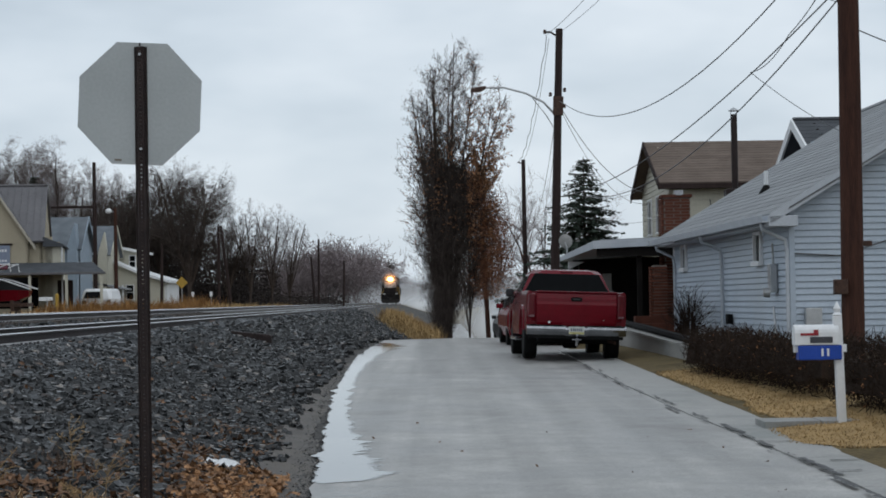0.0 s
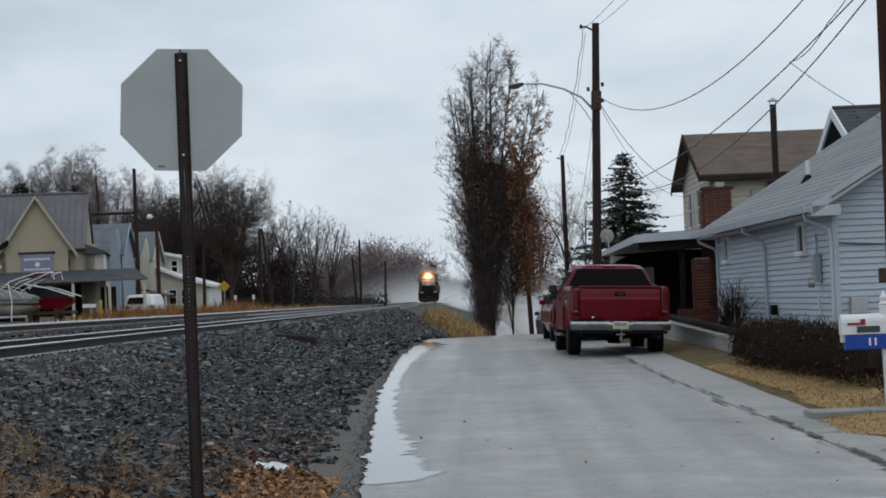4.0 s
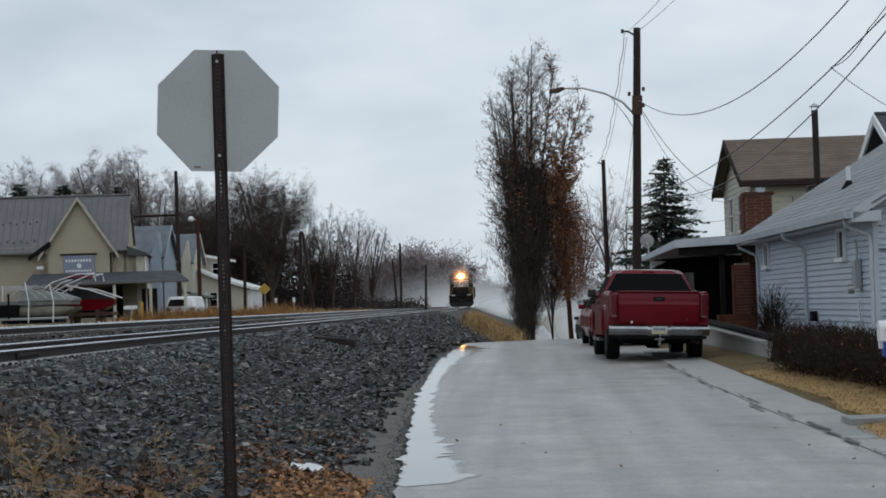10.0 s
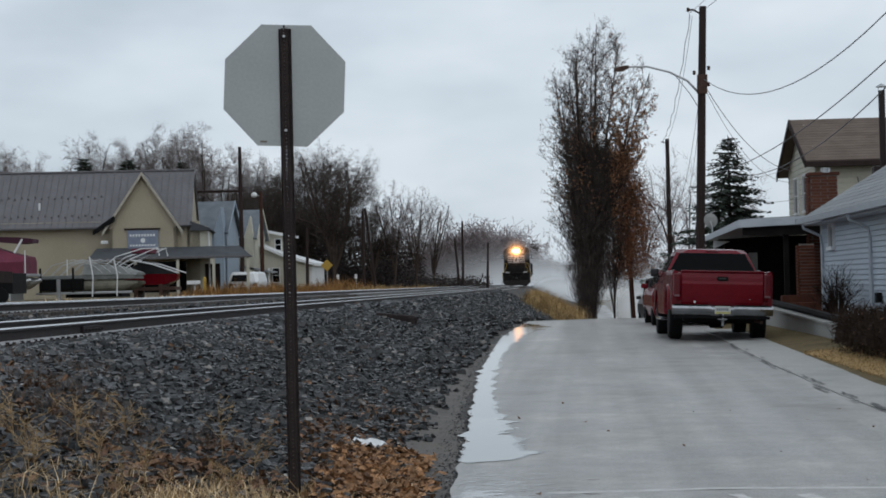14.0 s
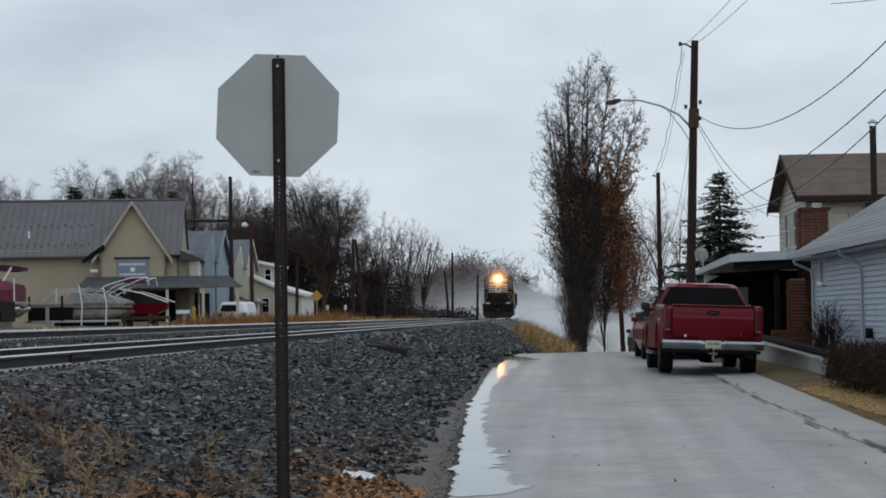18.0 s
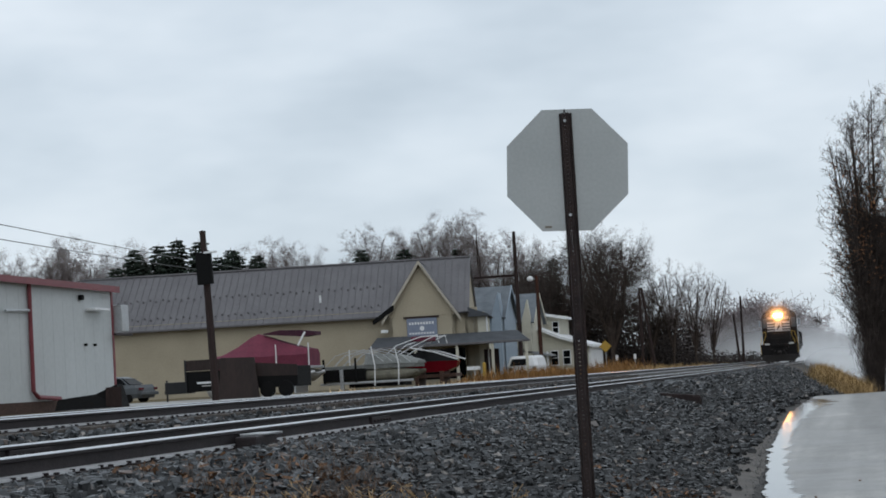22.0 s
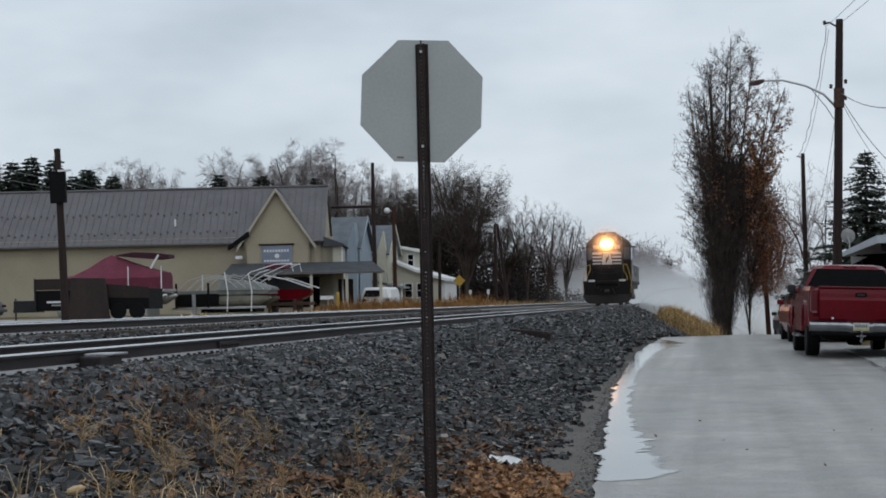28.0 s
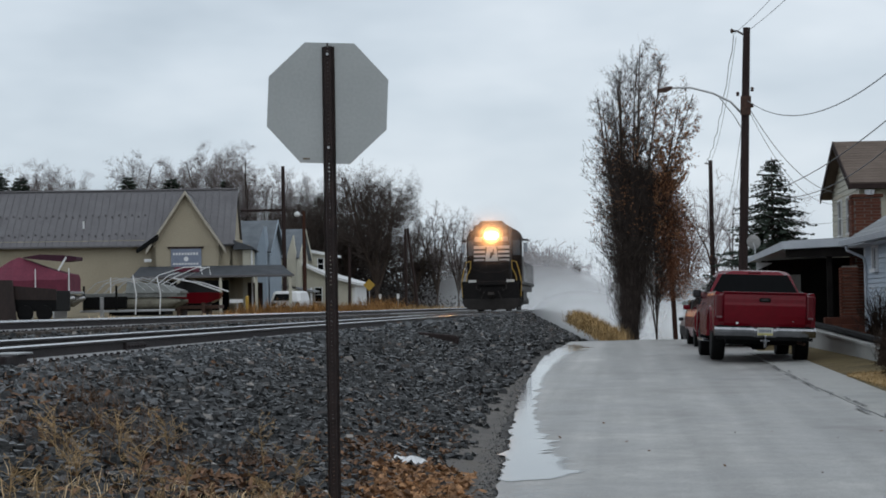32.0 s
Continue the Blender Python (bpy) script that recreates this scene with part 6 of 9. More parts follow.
    part("exhaust_stack", box(-0.25, 10.2, 4.44, 0.25, 10.9, 4.75, 0.03), M_LOCO, long_hood)
    part("horn", tube([(0.0, 5.0, 4.58), (0.0, 5.0, 4.72), (0, 4.6, 4.74)], [0.02, 0.03, 0.07], 8), M_CHROME, cab)
    deck = part("deck", box(-1.53, 0.35, 1.38, 1.53, 18.0, 1.56, 0.02), M_LOCO, e, "black walkway deck")
    part("sill", box(-1.4, 0.5, 1.08, 1.4, 17.8, 1.4, 0.02), M_LOCO, e)
    # pilot end
    pilot = part("pilot", box(-1.42, 0.25, 0.55, 1.42, 0.5, 1.45, 0.03), M_LOCO, e, "black pilot plate")
    part("anticlimber", box(-0.7, 0.05, 1.35, 0.7, 0.3, 1.55, 0.03), M_LOCO, pilot)
    part("plow", prism([(-1.15, 0.1), (1.15, 0.1), (1.42, 0.3), (1.5, 0.5), (1.46, 0.66), (-1.46, 0.66), (-1.5, 0.5), (-1.42, 0.3)], "y", 0.12, 0.27, None, 0.02), M_PLOW, pilot, "worn grey snow plough blade")
    part("coupler", loft([rect_ring(-0.12, 0.12, -0.35, -0.05, 0.72, 0.04), rect_ring(-0.18, 0.18, -0.42, 0.0, 0.86, 0.05), rect_ring(-0.12, 0.12, -0.35, -0.05, 1.0, 0.04)]), M_PLOW, pilot, "knuckle coupler")
    part("coupler_shank", box(-0.1, -0.1, 0.78, 0.1, 0.3, 0.94, 0.02), M_PLOW, pilot)
    for s in (-1, 1):
        part("air_hose", tube([(s * 0.35, 0.2, 1.05), (s * 0.4, 0.02, 0.95), (s * 0.5, -0.02, 0.72), (s * 0.55, 0.05, 0.6)], 0.03, 8), M_PLOW, pilot)
        part("mu_hose", tube([(s * 0.75, 0.2, 1.42), (s * 0.78, 0.08, 1.2), (s * 0.6, 0.05, 1.05), (s * 0.55, 0.2, 1.2)], 0.025, 8), M_PLOW, pilot)
        part("ditch_light", box(min(s * 0.78, s * 1.18), 0.22, 1.50, max(s * 0.78, s * 1.18), 0.36, 1.63, 0.02), M_LOCOWHITE, pilot, "pale unlit ditch light")
        st = part("step_well", box(min(s * 1.05, s * 1.52), 0.52, 0.45, max(s * 1.05, s * 1.52), 0.95, 1.40, 0.01), M_LOCO, e)
        for k in range(4):
            part("tread", box(min(s * 1.0, s * 1.56), 0.46, 0.5 + k * 0.25, max(s * 1.0, s * 1.56), 0.9, 0.54 + k * 0.25), M_PLOW, st)
        rail = part("handrail", tube([(s * 1.5, 0.42, 0.75), (s * 1.54, 0.40, 1.5), (s * 1.42, 0.40, 2.1), (s * 1.28, 0.42, 2.55), (s * 1.05, 0.42, 2.6)], 0.024, 8), M_YELLOW, e, "yellow handrail")
        part("handrail", tube([(s * 1.05, 0.42, 2.6), (s * 1.08, 0.42, 2.2), (s * 1.26, 0.42, 1.85), (s * 1.3, 0.42, 1.5)], 0.022, 8), M_YELLOW, e, "yellow handrail")
        part("stanchion", tube([(s * 0.98, 0.5, 1.55), (s * 0.98, 0.5, 2.5)], 0.02, 6), M_LOCO, e)
        part("side_handrail", tube([(s * 1.5, 1.0, 2.55), (s * 1.5, 3.0, 2.55)], 0.02, 6), M_LOCO, e)
        part("side_handrail", tube([(s * 1.5, 5.5, 2.6), (s * 1.5, 17.5, 2.6)], 0.022, 6), M_LOCO, e)
        for k in range(9):
            part("stanchion", tube([(s * 1.5, 5.6 + k * 1.45, 1.55), (s * 1.5, 5.6 + k * 1.45, 2.62)], 0.018, 6), M_LOCO, e)
    part("chain", tube([(-0.95, 0.42, 2.2), (-0.4, 0.42, 2.02), (0.4, 0.42, 2.02), (0.95, 0.42, 2.2)], 0.012, 6), M_PLOW, e)
    part("fuel_tank", prism([(-1.35, 0.55), (-1.1, 0.3), (1.1, 0.3), (1.35, 0.55), (1.35, 1.1), (-1.35, 1.1)], "y", 7.0, 11.5, None, 0.03), M_LOCO, e)
    for y0 in (1.2, 12.6):
        truck = part("bogie", box(-1.2, y0, 0.42, 1.2, y0 + 4.2, 0.75, 0.04), M_PLOW, e, "grimy six-wheel bogie frame")
        for k in range(3):
            for s in (-1, 1):
                part("wheel", lathe([(0.0, s * 0.66), (0.48, s * 0.66), (0.51, s * 0.69), (0.51, s * 0.80), (0.42, s * 0.81), (0.0, s * 0.79)], (0, y0 + 0.5 + k * 1.6, 0.51), "x", 22), M_PLOW, truck)
                part("axle_box", box(min(s * 0.95, s * 1.25), y0 + 0.3 + k * 1.6, 0.35, max(s * 0.95, s * 1.25), y0 + 0.7 + k * 1.6, 0.68, 0.03), M_PLOW, truck)
    return e


loco = make_locomotive()



# ---- trees ----
def grow(rng, base, height, limbs, spread, levels=4, kids=(6, 6, 5, 4), up=0.35, r0=0.16, ratio=0.5, start=0.15, stem=0.0, wob=0.10, ang=(0.4, 0.95), taper=0.0, twist=0.03, rounded=0.0):
    """Limbs that fork into ever finer twigs: places from and to, radii from and to, level."""
    unit = lambda v: v / (np.linalg.norm(v, axis=1)[:, None] + 1e-9)
    out = []
    base = np.array(base, float)
    if stem:
        p = base[None]
        for i in range(5):
            q = p + np.array([[rng.normal(0, 0.04), rng.normal(0, 0.04), 1.0]]) * stem * height / 5
            out.append((p, q, np.array([r0 * (1.5 - 0.08 * i)]), np.array([r0 * (1.42 - 0.08 * i)]), np.zeros(1)))
            p = q
        base = p[0] - np.array([0, 0, stem * height * 0.35])
        height = height * (1 - stem * 0.65)
    a = 2 * math.pi * np.arange(limbs) / limbs + rng.uniform(-0.4, 0.4, limbs)
    reach = spread * rng.uniform(0.35, 1.15, limbs)
    D = unit(np.stack([np.cos(a) * reach, np.sin(a) * reach, np.ones(limbs)], 1))
    P = base + np.stack([np.zeros(limbs), np.zeros(limbs), start * height * rng.random(limbs)], 1)
    L = height * (rng.uniform(0.72, 1.0, limbs) if not rounded else rng.uniform(0.86, 1.0, limbs) * (1 - rounded * (reach / spread / 1.15) ** 2))
    R = r0 * rng.uniform(0.6, 1.0, limbs)
    for lev in range(levels + 1):
        n = 5 if lev < 2 else (3 if lev < 3 else 2)
        kid = []
        for i in range(n):
            D = unit(D + rng.normal(0, wob + twist * lev, D.shape) + np.array([0, 0, up * 0.22]))
            Q = P + D * (L / n)[:, None]
            ra, rb = R * (1 - 0.75 * i / n), R * (1 - 0.75 * (i + 1) / n)
            out.append((P, Q, np.maximum(ra, 0.004), np.maximum(rb, 0.003), np.full(len(P), lev)))
            if lev < levels and (i >= 1 or lev > 0):
                k = np.repeat(np.arange(len(P)), rng.poisson(kids[lev] / (n - 0.5), len(P)))
                side = rng.normal(0, 1, (len(k), 3))
                side = unit(side - D[k] * (side * D[k]).sum(1)[:, None])
                turn = rng.uniform(*ang, len(k))[:, None]
                kid.append((P[k] + (Q[k] - P[k]) * rng.random((len(k), 1)), D[k] * np.cos(turn) + side * np.sin(turn),
                            L[k] * rng.uniform(0.35, 0.62, len(k)) * (ratio / 0.5) * (1 - (taper * (i + 0.5) / n if lev == 0 else 0)), np.maximum(rb[k] * 0.6, 0.005)))
            P = Q
        if lev < levels:
            P, D, L, R = (np.concatenate(c) for c in zip(*kid))
    return tuple(np.concatenate(c) for c in zip(*out))


def seg_mesh(name, segs, material, sides, parent, fat=1.0):
    """Round twigs of so many sides; with one side, a thin blade."""
    p, q, ra, rb = segs[0], segs[1], segs[2] * fat, segs[3] * fat
    d = q - p
    d = d / (np.linalg.norm(d, axis=1)[:, None] + 1e-9)
    u = np.cross(d, np.where(np.abs(d[:, 2:3]) < 0.9, np.array([[0, 0, 1.0]]), np.array([[1.0, 0, 0]])))
    u /= np.linalg.norm(u, axis=1)[:, None] + 1e-9
    w = np.cross(d, u)
    if sides == 1:
        e = u * math.cos(0.7) + w * math.sin(0.7)
        v = np.stack([p - e * ra[:, None], p + e * ra[:, None], q + e * rb[:, None], q - e * rb[:, None]], 1).reshape(-1, 3)
        return np_mesh(name, v, np.arange(4 * len(p)).reshape(-1, 4), material, parent)
    ring = []
    for c, r in ((p, ra), (q, rb)):
        for k in range(sides):
            a = 2 * math.pi * k / sides
            ring.append(c + (u * math.cos(a) + w * math.sin(a)) * r[:, None])
    v = np.stack(ring, 1).reshape(-1, 3)
    f = np.array([(k, (k + 1) % sides, sides + (k + 1) % sides, sides + k) for k in range(sides)])
    f = (np.arange(len(p))[:, None, None] * 2 * sides + f[None]).reshape(-1, 4)
    return np_mesh(name, v, f, material, parent)


def pick_segs(segs, keep):
    return tuple(c[keep] for c in segs)


def make_tree(name, m, label, seed, height, limbs, spread, category="tree", group="", twig=None, fat=1.0, crown=None, bole=0.0, **kw):
    rng = np.random.default_rng(seed)
    t = thing(name, m, label, category, group)
    segs = grow(rng, (0, 0, 0), height, limbs, spread, **kw)
    if crown:
        cx, cz, rx, rz = crown
        mid = (segs[0] + segs[1]) / 2
        far = np.hypot(mid[:, 0] - cx, mid[:, 1]) ** 2 / rx ** 2 + (mid[:, 2] - cz) ** 2 / rz ** 2
        segs = pick_segs(segs, (far < 1 + rng.normal(0, 0.09, len(far))) | (mid[:, 2] < 2.0) | (segs[4] == 0))
    lev, fine = segs[4], kw.get("levels", 4)
    if bole:
        part("trunk", tube([(0, 0, -0.2), (0.02, 0, bole * 0.5), (0.05, 0.02, bole)], [kw["r0"] * 1.3, kw["r0"], kw["r0"] * 0.7], 8), M_BARK, t)
    else:
        seg_mesh("trunk", pick_segs(segs, lev < 1), M_BARK, 6, t)
    seg_mesh("crown", pick_segs(segs, (lev > (-1 if bole else 0)) & (lev < fine)), twig or M_TWIG, 3, t, fat)
    seg_mesh("twig_spray", pick_segs(segs, (lev > 1) & (lev == fine)), twig or M_TWIG, 1, t, fat * 1.2)
    return t, segs


# the tall tree group beside the crest of the road
M_TWIGD = mat("dark_wet_twigs", (0.085, 0.068, 0.061), (0.045, 0.036, 0.032), 3.0, 0.9, bump=0, spread=0.3, island=True)
tall, tall_segs = make_tree("tall_tree", pose(0.75, 75.0, 0.0), "tall slender leafless tree with many upright limbs", 5, 10.0, 15, 0.235, twig=M_TWIGD, crown=(0.35, 6.2, 2.35, 5.2), levels=4, rounded=0.15, kids=(42, 12, 7, 4), up=0.2, r0=0.075, ratio=0.21, start=0.18, stem=0.12, wob=0.035, ang=(0.5, 1.0), fat=0.66, taper=0.3)


def leaf_cloud(name, parent, pts, size, m, label=""):
    rng = RNG
    n = len(pts)
    d = rng.normal(0, 1, (n, 3))
    d /= np.linalg.norm(d, axis=1)[:, None]
    s = np.cross(d, rng.normal(0, 1, (n, 3)))
    s /= np.linalg.norm(s, axis=1)[:, None]
    ln = rng.uniform(0.6, 1.4, n)[:, None] * size
    v = np.stack([pts, pts + d * ln * 0.5 + s * ln * 0.4, pts + d * ln, pts + d * ln * 0.5 - s * ln * 0.4], 1).reshape(-1, 3)
    ob = np_mesh(name, v, np.arange(4 * n).reshape(-1, 4), m, parent)
    return tagged(ob, label) if label else ob


ends = tall_segs[1][tall_segs[4] >= 2]
keep = RNG.random(len(ends)) < np.where(ends[:, 0] > 0.7, 0.10, 0.018) * np.clip((9.5 - ends[:, 2]) / 5, 0.03, 1.0)
leaf_cloud("foliage", tall, ends[keep], 0.06, M_LEAF, "scattered brown leaves")


def twig_cloud(name, parent, pts, length, lean, r, m):
    """Fine upright twigs crowding a volume."""
    n = len(pts)
    d = RNG.normal(0, lean, (n, 3)) + np.array([0, 0, 1.0])
    d /= np.linalg.norm(d, axis=1)[:, None]
    q = pts + d * (RNG.uniform(0.4, 1.3, n) * length)[:, None]
    return seg_mesh(name, (pts, q, np.full(n, r), np.full(n, r * 0.5)), m, 1, parent)


M_RUST = mat("rusty_clinging_leaves", (0.26, 0.115, 0.062), (0.13, 0.06, 0.038), 2.0, 0.9, bump=0, spread=0.4, island=True)
low, low_segs = make_tree("oak_sapling", pose(1.5, 75.6, 0.0), "dense tree still holding rusty brown leaves", 8, 5.6, 9, 0.2, twig=M_TWIGD, levels=3, kids=(16, 8, 6, 3), up=0.45, r0=0.03, ratio=0.3, wob=0.05, bole=1.6)
n = 36000
zz = 1.5 + 4.9 * RNG.beta(1.6, 1.5, n)
mid = np.interp(zz, (1.5, 3.0, 4.5, 6.4), (0.6, 0.72, 0.6, 0.1))
half = np.interp(zz, (1.5, 2.2, 3.5, 5.0, 6.4), (0.5, 0.8, 0.9, 0.8, 0.5))
q = np.stack([mid + half * np.clip(RNG.normal(0, 0.52, n), -1.5, 1.6), RNG.normal(0, 0.5, n), zz], 1)
clump = np.array([noise.noise((a * 1.9, b * 1.9, c * 1.6)) for a, b, c in q])
q = q[(clump > RNG.uniform(-0.75, 0.35, n)) | (RNG.random(n) < 0.25)]
leaf_cloud("foliage", low, q, 0.05, M_RUST, "rusty brown leaves")
thick, thick_segs = make_tree("thicket", pose(0.45, 74.4, 0.0), "dense dark thicket round the foot of the tree", 12, 6.6, 20, 0.13, "shrub", twig=M_TWIGD, levels=4, kids=(16, 8, 5, 3), up=0.5, r0=0.045, ratio=0.24, wob=0.05, fat=0.8, bole=1.5)
n = 17000
zz = 0.05 + 6.3 * RNG.uniform(0, 1, n) ** 1.05
half = np.interp(zz, (0, 0.8, 2.0, 4.0, 6.3), (0.22, 0.42, 0.75, 0.9, 0.85))
q = np.stack([0.02 + 0.06 * zz + half * RNG.normal(0, 0.5, n), RNG.normal(0.2, 0.35, n), zz], 1)
twig_cloud("brush", thick, q, 0.42, 0.35, 0.007, M_TWIGD)
part("side_branch", tube([(-0.5, 0.3, 1.9), (-1.2, 0.3, 2.35), (-1.82, 0.2, 2.75)], [0.008, 0.005, 0.003], 5), M_TWIGD, thick)
leaf_cloud("leaf_cluster", thick, np.array([-1.85, 0.2, 2.85]) + RNG.normal(0, 0.1, (70, 3)), 0.07, M_TWIGD, "dark leaf cluster at the end of a branch")
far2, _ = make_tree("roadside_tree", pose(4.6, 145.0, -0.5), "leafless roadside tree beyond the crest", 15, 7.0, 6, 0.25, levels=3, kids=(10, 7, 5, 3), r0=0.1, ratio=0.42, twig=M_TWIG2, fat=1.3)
for x, y, s, r in ((8.5, 165, 1.3, 120), (11.5, 158, 1.1, 200), (6.2, 185, 1.2, 300)):
    copy_thing(far2, pose(x, y, -0.5, 0, 0, r) @ Matrix.Scale(s, 4))
# tall straw-coloured grass on the end of the bank
n = 9000
t = RNG.uniform(0, 1, n)
gx, gy = -1.5 + 1.6 * t + RNG.normal(0, 0.16, n), 73.5 - 12 * t + RNG.normal(0, 0.8, n)
gz = np.interp(t, (0, 0.5, 1), (0.95, 0.6, 0.28))
blades("bank_grass", np.stack([gx, gy, gz - 0.1], 1), RNG.uniform(0.12, 0.6, n), 0.009, 1.1, M_STRAW, "tall golden dead grass at the end of the bank", "grass")


def make_conifer(m, height, radius, label, seed, name="spruce_tree", group="", spray=0.42, power=0.8):
    """Whorls of drooping boughs carrying needle sprays."""
    rng = np.random.default_rng(seed)
    t = thing(name, m, label, "conifer", group)
    part("trunk", tube([(0, 0, 0), (0, 0, height * 0.5), (0, 0, height)], [0.16, 0.1, 0.015], 8), M_BARK, t)
    pts, dirs, sizes, boughs = [], [], [], []
    z = height * 0.1
    while z < height * 0.985:
        k = 1 - z / height
        reach = radius * (k ** power) * rng.uniform(0.75, 1.1) + 0.12
        for a in np.arange(0, 6.28, 6.28 / (7 + 8 * k)) + rng.uniform(0, 6.28):
            ln = reach * rng.uniform(0.5, 1.15)
            d = np.array([math.cos(a), math.sin(a), 0.0])
            tip = np.array([0, 0, z]) + d * ln + np.array([0, 0, rng.uniform(-0.42, 0.06) * ln + 0.1])
            boughs.append((np.array([0, 0, z]), tip, 0.025, 0.008, 1))
            for s in np.linspace(0.2, 1.0, max(5, int(ln / 0.11))):
                c = np.array([0, 0, z]) + (tip - np.array([0, 0, z])) * s
                for e in (-1, 1):
                    side = np.array([-d[1], d[0], 0]) * e
                    pts.append(c + rng.normal(0, 0.03, 3)), dirs.append(d * 0.7 + side * rng.uniform(0.4, 1.0) + np.array([0, 0, rng.uniform(-0.45, 0.05)])), sizes.append(spray * (1.15 - 0.4 * s) * (0.35 + 0.65 * k))
        z += height * rng.uniform(0.014, 0.024)
    seg_mesh("boughwork", tuple(np.array(c) for c in zip(*boughs)), M_BARK, 3, t)
    p, d, s = np.array(pts), np.array(dirs), np.array(sizes)[:, None] * rng.uniform(0.7, 1.3, (len(pts), 1))
    d /= np.linalg.norm(d, axis=1)[:, None]
    w = np.cross(d, rng.normal(0, 0.5, (len(p), 3)) + np.array([0, 0, 1.0]))
    w /= np.linalg.norm(w, axis=1)[:, None]
    v = np.stack([p, p + d * s * 0.5 + w * s * 0.3, p + d * s, p + d * s * 0.5 - w * s * 0.3 - np.array([0, 0, 0.03])], 1).reshape(-1, 3)
    np_mesh("foliage", v, np.arange(len(v)).reshape(-1, 4), M_NEEDLE, t)
    return t


make_conifer(pose(7.42, 95.0, -0.4), 8.65, 4.3, "dark green spruce behind the carport", 3)
spr = make_conifer(pose(-71.3, 200.0, 1.2), 16.3, 3.4, "dark conifer behind the shop roof", 9, group="conifers behind the shop", spray=1.1, power=0.5)
for x, s, r in ((-73.8, 0.98, 50), (-75.2, 0.86, 130), (-72.6, 0.9, 10), (-70.0, 0.93, 75), (-68.8, 1.02, 100), (-67.4, 0.93, 40), (-66.2, 1.0, 150), (-65.0, 0.9, 220), (-64.3, 0.95, 20), (-62.1, 0.91, 80), (-59.9, 0.88, 200), (-49.0, 0.87, 10), (-45.5, 0.87, 90), (-39.9, 0.85, 33)):
    copy_thing(spr, pose(x, 200 + 3 * math.sin(r), 1.2, 0, 0, r) @ Matrix.Scale(s, 4))
dark = make_conifer(pose(-29.0, 196.0, 1.2), 11.5, 2.6, "dark evergreen among the bare trees", 14, group="evergreens beyond the houses", spray=0.6, power=0.5)
for x, y, s, r in ((-30.6, 198, 0.85, 50), (-27.4, 199, 0.8, 150)):
    copy_thing(dark, pose(x, y, 1.2, 0, 0, r) @ Matrix.Scale(s, 4))

# leafless trees of the background
va, _ = make_tree("bare_tree", pose(-22.2, 185.0, 1.2), "large dark leafless tree behind the houses", 21, 13.0, 9, 0.5, group="bare trees behind the houses", twig=M_TWIGD, fat=1.0, crown=(0, 8.8, 4.9, 6.8), levels=4, kids=(10, 8, 7, 5), r0=0.17, ratio=0.4, up=0.04, stem=0.16, wob=0.08, ang=(0.5, 1.1))
vb, _ = make_tree("bare_tree", pose(-50.7, 205.0, 1.2), "tall pale leafless tree behind the shop", 22, 14.5, 8, 0.36, group="bare trees behind the houses", twig=M_TWIG, fat=0.85, crown=(0, 11.0, 3.6, 6.3), levels=4, kids=(12, 10, 8, 6), r0=0.15, ratio=0.36, up=0.08, stem=0.3, wob=0.07, ang=(0.5, 1.0))
vc, _ = make_tree("bare_tree", pose(-16.9, 188.0, 1.2), "slender many-stemmed leafless tree beside the tracks", 23, 9.0, 8, 0.34, group="bare trees behind the houses", twig=M_TWIG, fat=1.0, crown=(0, 6.4, 2.4, 4.4), levels=4, kids=(9, 7, 5, 3), r0=0.11, ratio=0.36, up=0.06, stem=0.1, wob=0.08, ang=(0.45, 1.0))
for x, y, s, r in ((-25.6, 190, 0.93, 60), (-28.5, 187, 0.82, 130), (-31.2, 196, 0.85, 220), (-18.9, 188, 0.62, 100), (-23.8, 199, 1.0, 10), (-33.5, 200, 0.8, 300)):
    copy_thing(va, pose(x, y, 1.2, 0, 0, r) @ Matrix.Scale(s, 4))
for x, y, s, r in ((-48.5, 208, 0.97, 40), (-46.2, 204, 0.95, 90), (-44.1, 209, 0.96, 150), (-41.7, 205, 1.04, 200), (-40.2, 210, 1.05, 250), (-38.6, 204, 1.03, 300), (-36.5, 208, 0.92, 20), (-34.5, 212, 0.9, 77), (-69.6, 225, 1.02, 70), (-67.3, 228, 1.07, 110), (-64.3, 225, 1.04, 160), (-61.8, 229, 0.98, 280), (-94.8, 225, 1.0, 200), (-91.9, 220, 1.12, 33), (-89.0, 228, 1.1, 140), (-85.5, 226, 1.0, 310), (-100.2, 224, 0.95, 5), (-97.2, 219, 1.08, 95), (-93.4, 232, 1.2, 250), (-90.4, 222, 1.14, 180), (-87.2, 233, 1.15, 60), (-103.5, 228, 1.0, 280)):
    copy_thing(vb, pose(x, y, 1.2, 0, 0, r) @ Matrix.Scale(s, 4))
for x, y, s, r in ((-15.0, 190, 0.95, 60), (-13.4, 192, 0.86, 150)):
    copy_thing(vc, pose(x, y, 1.2, 0, 0, r) @ Matrix.Scale(s, 4))


